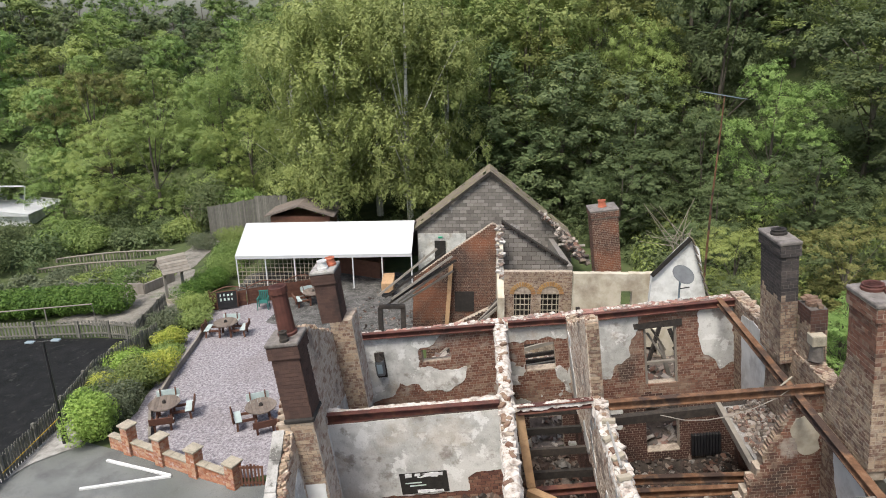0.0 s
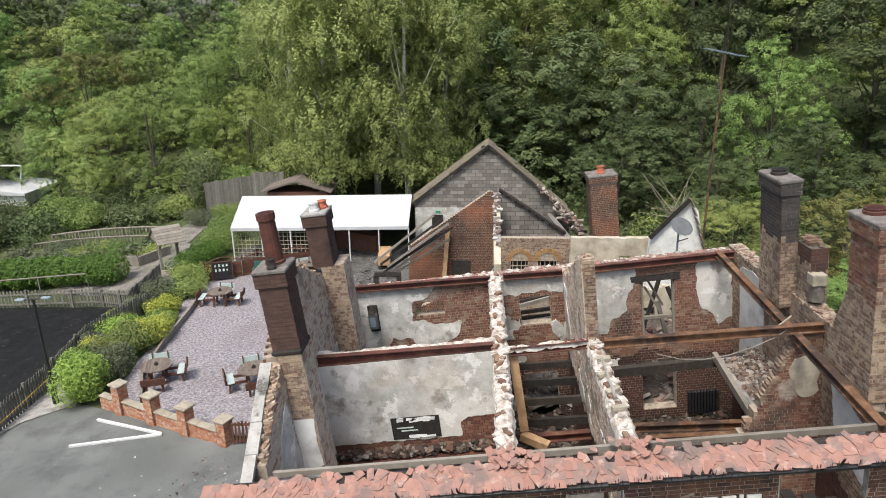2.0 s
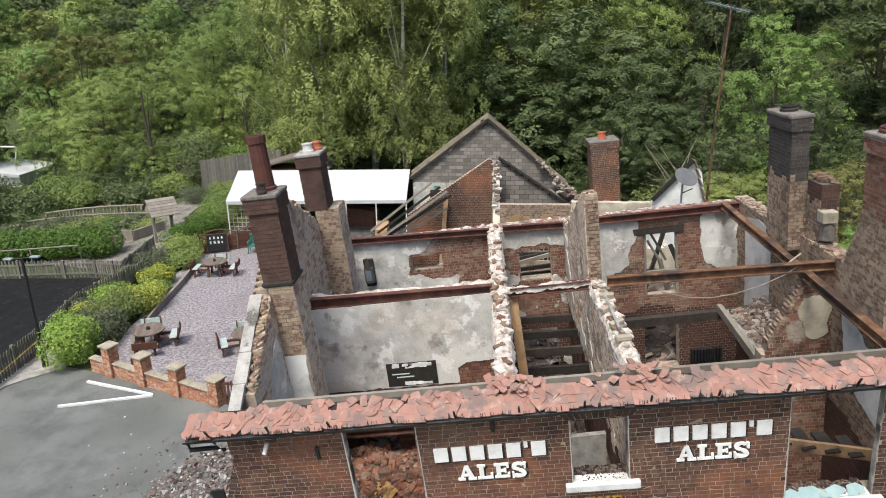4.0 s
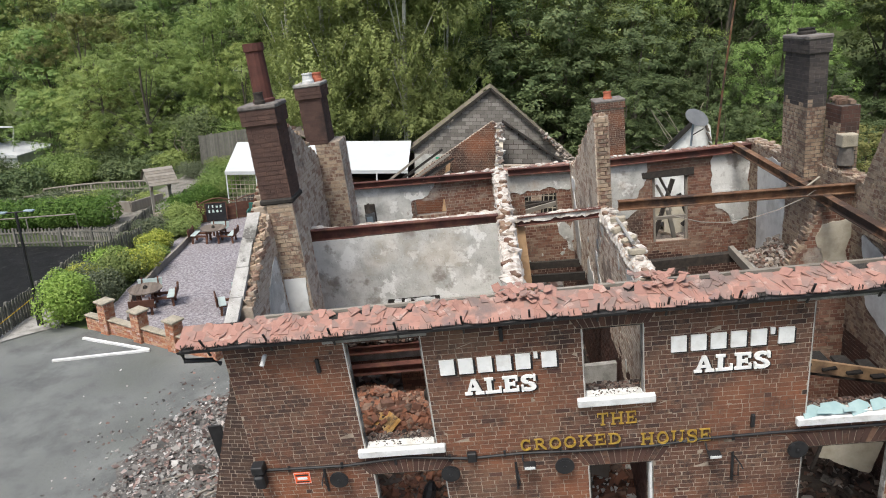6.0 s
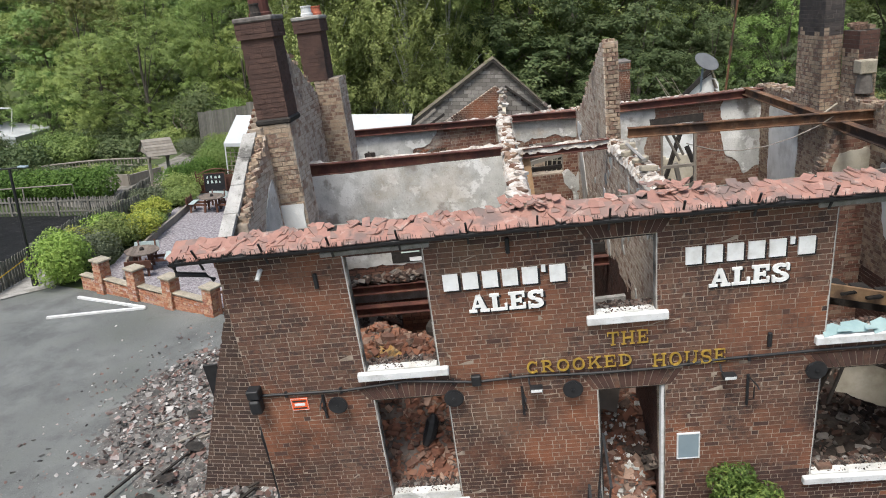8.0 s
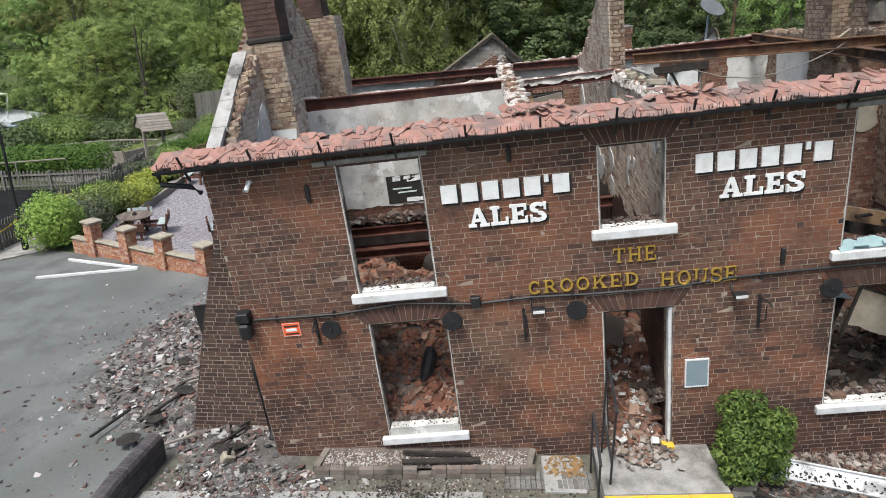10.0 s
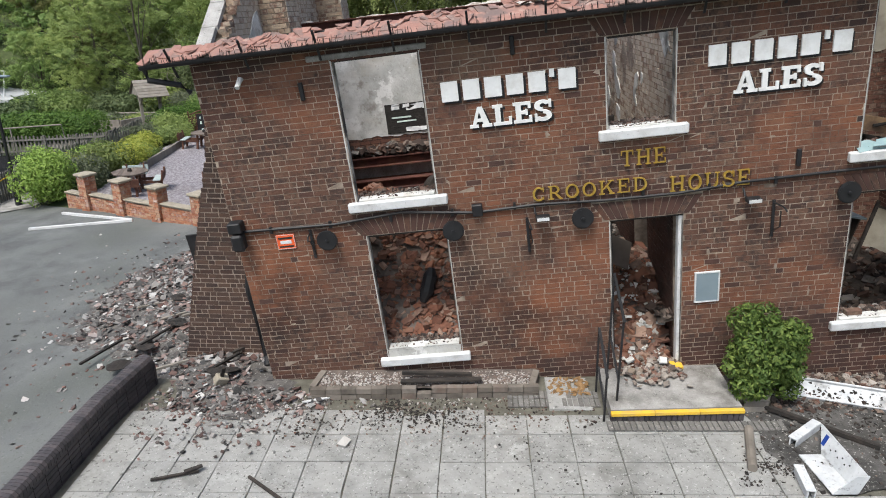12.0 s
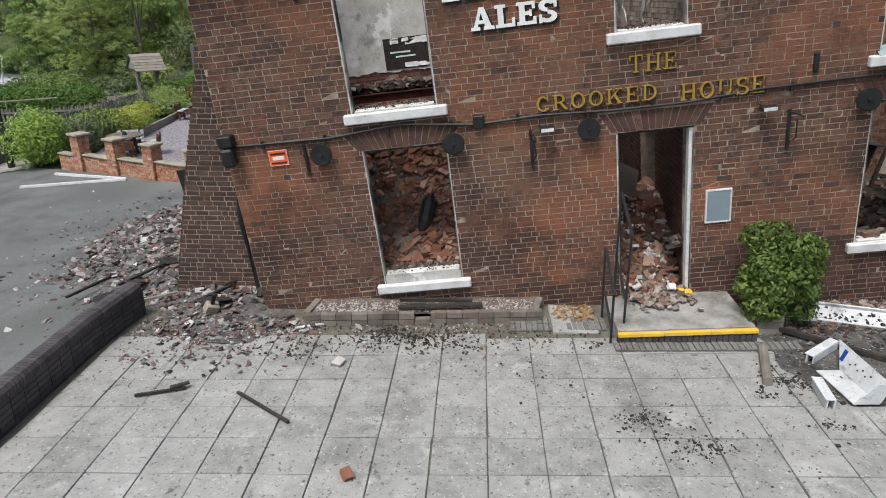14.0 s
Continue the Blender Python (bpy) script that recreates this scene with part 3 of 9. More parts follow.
def chunk(geo, p, size, flat=0.6):
    """An angular lump of rubble at p."""
    sx, sy, sz = size * random.uniform(0.5, 1.2), size * random.uniform(0.5, 1.0), size * flat * random.uniform(0.4, 1.0)
    r = Euler((random.uniform(-0.7, 0.7), random.uniform(-0.7, 0.7), random.uniform(0, 6.3))).to_matrix().to_4x4()
    r.translation = p
    return geo.box(-sx / 2, sx / 2, -sy / 2, sy / 2, -sz / 2, sz / 2, r, jit=size * 0.08)


# ---- the lie of the land ----


def land(x, y):
    """Height of the ground: the forecourt falls to the left, the wood climbs behind and to the right."""
    z = 0.0384 * max(-3.0, min(x, 9.0))
    if x < -3:
        z -= 0.62 * smoothstep(-3, -11, x) + 0.22 * smoothstep(-11, -16, x) + 0.65 * smoothstep(-15.5, -22, x) + 0.6 * smoothstep(-22, -34, x)
    back = smoothstep(12.5, 20, y)
    z = z * (1 - back) + back * (min(z, -0.9) if x < -10 else -0.9)
    z += (0.40 - 0.23 * smoothstep(-10, -32, x)) * max(0.0, y - 55) * smoothstep(55, 75, y)
    z += 0.32 * max(0.0, x - 13) * smoothstep(13, 22, x)
    z += 0.10 * max(0.0, -x - 65) - 2.2 * smoothstep(-34, -42, x) * smoothstep(42, 52, y) * (1 - smoothstep(72, 90, y))
    z -= 1.0 * smoothstep(-21, -28, x) * smoothstep(31, 39, y) * (1 - smoothstep(60, 80, y))
    return z


LEAN = 6.9
B = pose(0, 0, 0, 0, -LEAN, 0)  # the sunken house: everything in it leans to the left
FACE = B @ pose(0, 2.69, 0, 3.3, 0, 0)

# ---- ground ----


def drape(name, poly, mat, lift, cell, label, category, wob=0.0):
    """A surface that follows the ground inside an outline."""
    xs, ys = [p[0] for p in poly], [p[1] for p in poly]
    g = Geo()
    region(g, lambda x, y: inside_poly(poly, x, y) + wob * fbm(x * 1.3, y * 1.3, 3.1), min(xs) - 0.3, max(xs) + 0.3, min(ys) - 0.3, max(ys) + 0.3, cell, lambda x, y, d: (x, y, land(x, y) + lift))
    return tagged(part(name, g, mat, smooth=True), label, category, kind="structure")


def make_ground():
    g = Geo()
    xs = [-600, -300, -160, -110, -80] + [-60 + i * 2 for i in range(14)] + [-32 + i * 1.0 for i in range(56)] + [24 + i * 3 for i in range(13)] + [80, 120, 200, 400, 600]
    ys = [-600, -250, -100, -50, -30, -20] + [-14 + i * 1.0 for i in range(60)] + [46 + i * 2.5 for i in range(24)] + [115, 140, 180, 260, 600]
    for y in ys:
        for x in xs:
            g.v.append((x, y, min(land(x, y), 15.0 if x < -15 else 34.0) - 0.03))
    n = len(xs)
    for j in range(len(ys) - 1):
        for i in range(n - 1):
            g.f.append((j * n + i, j * n + i + 1, (j + 1) * n + i + 1, (j + 1) * n + i))
    return tagged(part("ground", g, EARTH, smooth=True), "dark green woodland floor round the ruin", "ground", kind="structure")


ground = make_ground()
yard = drape("road", [(-17, -30), (14, -30), (14, -6.9), (-5.6, -6.9), (-5.6, -2), (-5.62, 2.6), (-3.6, 2.75), (9, 2.75), (9, 12), (-3.2, 12), (-8.2, 11.9), (-13.4, 14.0), (-17.5, 15.5), (-19, 8)], ASPHALT, 0.0, 0.6, "worn grey asphalt yard with pale stains", "asphalt")
car_park = drape("car_park", [(-46, 4), (-17.3, 11), (-17.05, 15.4), (-17.8, 19.6), (-17.3, 22.6), (-17.9, 24.0), (-20.5, 25.0), (-24, 25.1), (-46, 25.2)], TARMAC, 0.012, 0.8, "dark tarmac car park behind a picket fence", "car park")
gravel = drape("gravel_court", [(-3.6, 12.2), (-8.0, 12.2), (-12.9, 14.2), (-14.2, 16), (-14.6, 19), (-15.2, 23), (-15.4, 27.2), (-12, 29.5), (-9.5, 29.5), (-4.0, 29.5), (-3.6, 20)], GRAVEL, 0.016, 0.35, "plum slate gravel beer garden", "gravel", 0.12)
drape("rear_yard", [(-11.5, 25.5), (-3.4, 23.5), (-3.4, 33.5), (-15.0, 33.5), (-15.0, 30.2), (-11.5, 28.6)], ASHGROUND, 0.03, 0.5, "sooty concrete rear yard under the marquee", "yard", 0.3)
ash_ground = drape("ash_ground", [(3.72, 0.72), (4.05, 0.1), (9, -0.1), (9, 2.72), (3.72, 2.72)], ASHGROUND, 0.022, 0.2, "broken concrete ground dark with ash by the tub", "ground", 0.15)
kerb_strip = drape("kerb_strip", [(-17.25, 11.5), (-16.64, 13.3), (-15.35, 14.4), (-15.6, 16.6), (-17.0, 16.6), (-17.0, 15.4)], CONCRETE, 0.03, 0.25, "pale concrete strip under the lamp post", "pavement")
path = drape("garden_path", [(-24.5, 27.2), (-21.4, 26.6), (-17.4, 26.2), (-17.2, 30), (-20.0, 36), (-20.6, 46), (-22.4, 46), (-22.4, 37), (-24, 32)], PATHDUST, 0.02, 0.4, "pale concrete garden path", "path", 0.2)

# ---- the burnt house: walls ----


def core(geo, s0, s1, z0, top, y0, y1, holes, step=0.14):
    """A wall's core in upright strips whose tops follow top(s)."""
    cuts = sorted({s0, s1, *[h for b in holes for h in b[:2] if s0 < h < s1], *[s0 + i * step for i in range(1, int((s1 - s0) / step) + 1) if s0 + i * step < s1 - 0.02]})
    for a, b in zip(cuts, cuts[1:]):
        mid = (a + b) / 2
        spans, lo = [], z0
        for h in sorted((h for h in holes if h[0] < mid < h[1]), key=lambda h: h[2]):
            spans.append((lo, h[2]))
            lo = h[3]
        spans.append((lo, top(mid)))
        for c, d in spans:
            if d - c > 0.01:
                geo.box(a, b, y0, y1, c, d)
    return geo


def wall(name, label, m, s0, s1, z0, top, thick, holes, brick, mortar, plaster=None, pmat=None, zmax=9.0, headers=4, picked=None, burnt=None):
    """A wall of the house: core, bricks laid on its face, plaster left on it where plaster(s, z) is above zero."""
    ob = tagged(part(name, core(Geo(), s0, s1, z0, top, 0.0, thick, holes), mortar, m=m), label, "wall", kind="structure")
    rows = courses(s0, s1, z0, zmax, lambda s, z: z < top(s) + 0.01 and not in_boxes(holes, s, z, 0.004) and (plaster is None or plaster(s, z) < 0.05), header_every=headers)
    single = [r for r in rows if picked and picked(r)]
    rest = [r for r in rows if not (picked and picked(r))]
    upper = [r for r in rest if burnt is None or r[2] + 0.35 * fbm(r[0], r[2], 17) > burnt]
    lower = [r for r in rest if burnt is not None and r[2] + 0.35 * fbm(r[0], r[2], 17) <= burnt]
    for rows_, mat_ in ((upper, brick), (lower, BRICK_SOOT)):
        if rows_:
            tagged(part("brickwork", lay(Geo(), rows_), mat_, ob), kind="stuff")
    if plaster is not None:
        g = region(Geo(), lambda s, z: -1 if (in_boxes(holes, s, z, 0.0) or z > top(s) - 0.02) else plaster(s, z), s0, s1, z0, zmax, 0.07, lambda s, z, d: (s, (-0.022 + 0.006 * fbm(s * 2, z * 2, 7)) if d == 0 else 0.0, z), 1)
        part("plaster", g, pmat or PLASTER, ob, "scorched flaking plaster")
    return ob, single


U = Vector((1, 0, 0))
Y = Vector((0, 1, 0))
W = Vector((0, 0, 1))

FRONT_HOLES = [(-1.53, -0.37, 3.2, 5.2), (-1.48, -0.30, 0.68, 2.66), (2.06, 2.95, 3.85, 5.08), (2.06, 3.09, -0.6, 2.53), (5.40, 6.75, 3.2, 5.3), (5.40, 6.75, 0.55, 2.6)]


ARCHES = [(-1.56, -0.24, 2.67, 0.27), (1.98, 3.17, 2.54, 0.27), (1.98, 3.03, 5.09, 0.24), (5.32, 6.85, 2.61, 0.27)]


def front_top(s):
    return 5.42


def arch_zone(s, z):
    """Where the soldier arches over door and windows take the place of the courses."""
    for u0, u1, w, h in ARCHES:
        if w < z < w + h + 0.008 and abs(s - (u0 + u1) / 2) < (u1 - u0) / 2 * (1 + 0.294 * (z - w) / h) + 0.008:
            return True
    return False


SPLAY = [(a - 0.15, b + 0.15, c - 0.02, d + 0.1) for a, b, c, d in FRONT_HOLES]
g = core(Geo(), -3.45, 8.6, -0.8, front_top, 0.0, 0.12, FRONT_HOLES)
core(g, -3.45, 8.6, -0.8, front_top, 0.122, 0.34, SPLAY)
wall_front = tagged(part("wall_front", g, MORTAR, m=FACE), "leaning red brick pub front with empty window openings", "wall", kind="structure")
random.seed(14)
front_rows = courses(-3.45, 8.6, -0.8, 5.42, lambda s, z: not in_boxes(FRONT_HOLES, s, z, 0.004) and not arch_zone(s, z), joint=0.011, header_every=-1)

GX = 38.0


def gable_left(s):
    if s < 6.85:
        return 5.5 + (s - 2.85) * 0.64 + 0.05 * fbm(s * 3, 1)
    return max(5.55, 8.05 - (s - 6.85) * 0.56) + 0.08 * fbm(s * 3, 2)


def plaster_left(s, z):
    f = 0.35 + 0.5 * fbm(s * 0.9, z * 0.9, 4)
    low = 5.3 - abs(s - 7.0) * 0.2
    if s < 4.6:
        return min(0.3, (5.0 + (s - 3.0) * 0.6 - z) * 0.6 + 0.25 * fbm(s * 2, z * 2, 4))
    return min((low - z) * 0.5 + 0.3 * fbm(s * 1.3, z * 1.3, 4), f + 0.2)


M_LEFT = B @ frame_of(Y, -U, W, (-3.1, 0, 0))
wall_left, _ = wall("wall_left", "burnt gable wall of pale brick with peeling plaster", M_LEFT, 3.03, 11.8, -0.5, gable_left, 0.35, [], BRICK_LIME, MORTAR, plaster_left)
# its outer face
part("brickwork", lay(Geo(), courses(-11.8, -2.75, -0.5, 8.6, lambda s, z: z < gable_left(-s))), BRICK, wall_left, m=frame_of(-U, -Y, W, (0, 0.35, 0))).matrix_basis = Matrix.Translation((0, 0.35, 0)) @ pose(0, 0, 0, 0, 0, 180)


def plaster_cross(s, z):
    f = 0.6 + 0.55 * fbm(s * 1.1, z * 1.1, 11)
    f = min(f, (z - 3.32 - 0.06 * fbm(s * 3, 1, 5)) * 3)
    patch = inside_poly([(0.05, 3.25), (0.02, 3.72), (0.25, 3.82), (1.1, 3.85), (1.1, 3.2)], s, z)
    return min(f, -patch * 4 + 0.12 * fbm(s * 6, z * 6, 2))


def top_noise(base, k, amp=0.07):
    return lambda s: base + amp * fbm(s * 2.7, k, 1.5)


wall_cross, _ = wall("wall_cross", "cross wall of grey and white scorched plaster", B @ pose(0, 6.9, 0), -3.1, 1.0, -0.3, lambda s: 5.46, 0.32, [(-2.7, -1.6, 0.2, 2.3)], BRICK_IN, MORTAR_SOOT, plaster_cross, zmax=5.5)


def plaster_rear(s, z):
    f = 0.25 + 0.6 * fbm(s * 0.9, z * 0.9, 21)
    if s < 0.9:
        # white remains on the left room's rear wall, bare brick on its right and bottom
        a = inside_poly([(-3.2, 5.6), (-0.75, 5.6), (-0.7, 5.3), (-0.9, 5.05), (-1.35, 4.95), (-1.42, 4.35), (-0.6, 4.15), (0.0, 4.2), (-0.1, 3.75), (-0.6, 3.45), (-1.35, 3.5), (-1.6, 3.75), (-2.1, 3.8), (-2.3, 3.5), (-3.2, 3.2)], s, z)
        return a * 2 + 0.2 * fbm(s * 3, z * 3, 3)
    if s < 3.1:
        return min(0.4, (z - 4.85) * 3 + 0.5 * fbm(s * 2.2, z * 2.2, 9)) if z > 4.2 else -0.25 + 0.9 * fbm(s * 1.2, z * 1.2, 31)
    a = inside_poly([(3.3, 5.5), (5.2, 5.4), (5.15, 4.9), (4.85, 4.3), (4.9, 3.9), (4.4, 3.75), (4.3, 3.3), (3.3, 3.2)], s, z)
    b = inside_poly([(6.95, 5.5), (7.9, 5.5), (7.9, 3.5), (7.5, 3.35), (7.3, 3.7), (7.0, 3.8), (6.85, 4.5)], s, z)
    c = inside_poly([(3.3, 2.6), (4.6, 2.5), (4.5, 1.5), (3.3, 1.6)], s, z)
    return max(a, b, c) * 2 + 0.22 * fbm(s * 2.6, z * 2.6, 13)


REAR_HOLES = [(-1.32, -0.45, 4.45, 4.9), (1.78, 2.67, 3.85, 4.74), (5.3, 6.25, 2.95, 4.92), (5.25, 6.25, 0.6, 2.3), (1.7, 2.7, 0.5, 2.2)]
wall_rear, _ = wall("wall_rear", "rear wall of bare burnt brick with plaster remains", B @ pose(0, 11.5, 0), -3.1, 7.9, -0.5, top_noise(5.5, 3, 0.03), 0.32, REAR_HOLES, BRICK_WARM, MORTAR, plaster_rear, zmax=5.6, burnt=2.4)


def plaster_mid(s, z):
    return 0.2 + 0.8 * fbm(s * 0.8, z * 0.8, 41)


M_MID = B @ frame_of(-Y, U, W, (1.0, 0, 0))
wall_mid, _ = wall("wall_mid", "broken partition wall with pale mortar on its ragged top", M_MID, -11.5, -3.05, -0.3, top_noise(5.52, 5), 0.26, [(-6.0, -4.8, -0.3, 2.2)], BRICK_PALE, MORTAR, lambda s, z: plaster_mid(s, z) if z > 2.9 else -0.3, zmax=5.8, burnt=3.0)


def spine_top(s):
    y = -s
    if y > 6.85:
        return max(5.6, 7.5 - (y - 6.9) * 0.5) + 0.09 * fbm(y * 4, 3)
    return 5.5 + 0.07 * fbm(y * 3, 8)


M_SPINE = B @ frame_of(-Y, U, W, (3.08, 0, 0))
wall_spine, _ = wall("wall_spine", "broken spine wall of pale brick rising to a ragged pier", M_SPINE, -11.5, -3.05, -0.3, spine_top, 0.29, [(-5.8, -4.7, -0.3, 2.2)], BRICK_LIME, MORTAR, lambda s, z: -0.25 + 0.9 * fbm(s * 0.9, z * 0.7, 51) if 3.0 < z < 5.3 else -0.3, zmax=8, burnt=3.0)

part("pier_brickwork", lay(Geo(), courses(3.09, 3.36, 5.5, 7.42, lambda s, z: True, header_every=2)), BRICK_PALE, wall_spine, m=M_SPINE.inverted() @ B @ Matrix.Translation((0, 6.845, 0)))


def right_top(s):
    y = -s
    if y > 8.7:
        return max(5.6, 6.35 - (y - 8.9) * 1.0) + 0.05 * fbm(y * 4, 1)
    return 5.75 + 0.12 * fbm(y * 2.2, 4)


def plaster_right(s, z):
    y = -s
    a = inside_poly([(9.2, 5.5), (10.9, 5.3), (10.9, 2.6), (9.4, 2.9)], y, z)
    b = inside_poly([(5.2, 4.6), (5.9, 4.8), (5.6, 3.4), (4.4, 3.0), (4.2, 4.0)], y, z)
    c = inside_poly([(3.1, 5.0), (4.0, 5.1), (4.2, 4.3), (3.9, 3.1), (3.1, 2.9)], y, z)
    return max(a, b, c) * 2 + 0.15 * fbm(y * 2.5, z * 2.5, 61)


M_RIGHT = B @ frame_of(-Y, U, W, (7.9, 0, 0))
wall_right, _ = wall("wall_right", "ragged right gable wall of washed-out brick", M_RIGHT, -11.82, -3.05, -0.3, right_top, 0.36, [(-4.3, -3.5, 3.2, 5.0)], BRICK_PALE, MORTAR, plaster_right, pmat=WHITEWASH, zmax=8, burnt=2.4)

# the stepped stump of a cross wall in the right-hand rooms


def stump_top(s):
    return 5.5 - max(0.0, (7.5 - s)) * 2.0 + 0.12 * fbm(round(s * 7) / 7 * 5, 3) if s < 7.5 else 5.5


wall_stump, _ = wall("wall_stump", "cross wall broken down in steps", B @ pose(0, 6.3, 0), 6.1, 7.9, -0.3, stump_top, 0.34, [], BRICK_WARM, MORTAR, lambda s, z: min(0.4, inside_poly([(7.3, 4.9), (7.9, 5.1), (7.9, 4.1), (7.5, 3.9), (7.25, 4.3)], s, z) * 2) - 0.06 + 0.3 * fbm(s * 2, z * 2, 71), pmat=PLASTER_CREAM, zmax=5.6)

# ---- steel in the ruin ----


def joist(p0, p1, w, h, mat, label):
    return tagged(part("steel_beam", Geo().isection(B @ Vector(p0), B @ Vector(p1), w, h, up=B.to_3x3() @ W), mat), label, "beam", "steel beams of the ruin")


joist((-3.3, 6.98, 5.58), (1.0, 6.98, 5.50), 0.16, 0.24, STEEL, "red-painted steel joist over the cross wall")
joist((-3.2, 11.42, 5.58), (1.0, 11.42, 5.46), 0.15, 0.18, STEEL, "red-painted steel joist along the rear wall")
joist((1.38, 11.42, 5.48), (3.1, 11.42, 5.42), 0.15, 0.18, STEEL, "red-painted steel joist along the rear wall")
joist((3.4, 11.42, 5.44), (7.9, 11.42, 5.44), 0.15, 0.2, STEEL, "red-painted steel joist along the rear wall")
joist((1.38, 6.72, 5.5), (3.1, 6.72, 5.52), 0.16, 0.2, STEEL, "dark steel joist between partition walls")
joist((3.35, 6.1, 5.80), (7.95, 6.3, 5.60), 0.14, 0.19, RUST, "rusty steel joist across the right-hand rooms")
joist((7.45, 11.4, 5.52), (7.25, 2.95, 5.42), 0.15, 0.19, RUST, "rusty steel joist running to the front wall")

# ---- front eaves: broken tiles, gutter ----
eaves = thing("roof_eaves", "strip of broken red clay roof tiles left along the front eaves", "roof", kind="structure", m=B)
g = Geo()
g.prism([(2.18, 5.44), (2.66, 5.585), (2.66, 5.53), (2.2, 5.37)], -8.66, 3.95, pose(0, 0, 0, 0, 0, 90))
part("roof_deck", g, CHAR, eaves, "charred boards")
random.seed(5)
far_tiles = Geo()
single = 0


def tile_shape(a, b):
    k = random.random()
    if k < 0.5:
        return [(-a, -b), (a, -b), (a, b), (-a, b)]
    if k < 0.75:
        return [(-a, -b * random.uniform(0.4, 0.9)), (-a * random.uniform(0.1, 0.7), -b), (a, -b), (a, b), (-a, b)]
    return [(-a, -b), (a * random.uniform(0.0, 0.6), -b * random.uniform(0.8, 1)), (a, -b * random.uniform(0.0, 0.6)), (a, b), (a * random.uniform(-0.4, 0.4), b), (-a, b * random.uniform(0.6, 1))]


for row in range(3):
    s = -3.98 + 0.08 * (row % 2)
    while s < 8.62:
        t = row / 5 * 1.0
        slip = fbm(s * 1.4, row * 0.4, 3)
        loose = slip > 0.22
        y, w = 2.27 + 0.62 * t + 0.06 * slip, 5.468 + 0.20 * t + random.uniform(0, 0.008) + (0.016 if loose else 0)
        m = pose(s, y, w, 19 + random.uniform(-2, 2) + (random.uniform(-4, 8) if loose else 0), random.uniform(-2, 2) + (random.uniform(-7, 7) if loose else 0), random.uniform(-4, 4) + (random.uniform(-35, 35) if loose else 0))
        tg = Geo().prism(tile_shape(0.094, 0.13 + random.uniform(-0.02, 0.015)), -0.008, 0.008, m @ pose(0, 0, 0, 90, 0, 0))
        if random.random() > 0.03 + (0.12 if row > 1 else 0):
            if s < 8.0 and single < 298:
                part("roof_tile", tg, TILE, eaves)
                single += 1
            else:
                far_tiles.add(tg.v, tg.f)
        s += random.uniform(0.158, 0.170)
for k in range(150):
    s = random.uniform(-3.9, 8.5)
    t = random.uniform(0.05, 0.58)
    m = pose(s, 2.3 + 0.6 * t, 5.495 + 0.21 * t, 18 + random.uniform(-5, 9), random.uniform(-6, 6), random.uniform(-60, 60))
    tg = Geo().prism(tile_shape(random.uniform(0.05, 0.08), random.uniform(0.06, 0.12)), -0.008, 0.008, m @ pose(0, 0, 0, 90, 0, 0))
    far_tiles.add(tg.v, tg.f)
for uc in (1.2, 3.25):
    for k in range(34):
        m = pose(uc + random.gauss(0, 0.22), 2.66 + random.uniform(-0.2, 0.25), 5.59 + random.uniform(0, 0.09), random.uniform(-5, 28), random.uniform(-16, 16), random.uniform(-60, 60)) @ Matrix.Scale(random.uniform(0.4, 0.68), 4)
        tg = Geo().prism([(-0.1, -0.12), (0.08, -0.14), (0.11, 0.05), (0.0, 0.15), (-0.09, 0.1)], -0.007, 0.007, m @ pose(0, 0, 0, 90, 0, 0))
        far_tiles.add(tg.v, tg.f)
tagged(part("roof_tiles", far_tiles, TILE, eaves), kind="stuff")
gutter = thing("gutter", "black gutter with brackets under the front eaves", "gutter", m=B)
g = Geo()
for k in range(8):
    a0, a1 = math.pi * (1 + k / 8), math.pi * (1 + (k + 1) / 8)
    g.add([(-4.0, 2.13 + 0.06 * math.cos(a0), 5.43 + 0.06 * math.sin(a0)), (8.65, 2.13 + 0.06 * math.cos(a0), 5.43 + 0.06 * math.sin(a0)), (8.65, 2.13 + 0.06 * math.cos(a1), 5.43 + 0.06 * math.sin(a1)), (-4.0, 2.13 + 0.06 * math.cos(a1), 5.43 + 0.06 * math.sin(a1))], [(0, 1, 2, 3)])
    g.add([(-4.0, 2.13 + 0.052 * math.cos(a0), 5.43 + 0.052 * math.sin(a0)), (8.65, 2.13 + 0.052 * math.cos(a0), 5.43 + 0.052 * math.sin(a0)), (8.65, 2.13 + 0.052 * math.cos(a1), 5.43 + 0.052 * math.sin(a1)), (-4.0, 2.13 + 0.052 * math.cos(a1), 5.43 + 0.052 * math.sin(a1))], [(3, 2, 1, 0)])
part("trough", g, BLACK, gutter)
random.seed(6)
g = Geo()
for k in range(330):
    u = random.uniform(-3.95, 8.6)
    g.beam((u, 2.13, 5.40), (u + random.uniform(-0.02, 0.02), 2.12 + random.uniform(-0.02, 0.03), 5.47 + random.uniform(0.0, 0.06)), 0.006, 0.006, (0, 1, 0))
tagged(part("burnt_brush", g, CHAR, gutter, "stubs of burnt gutter brush"), kind="stuff")
for k in range(13):
    part("bracket", Geo().beam((-3.6 + k * 0.98, 2.08, 5.60), (-3.6 + k * 0.98, 2.30, 5.22), 0.03, 0.02), BLACK, gutter)
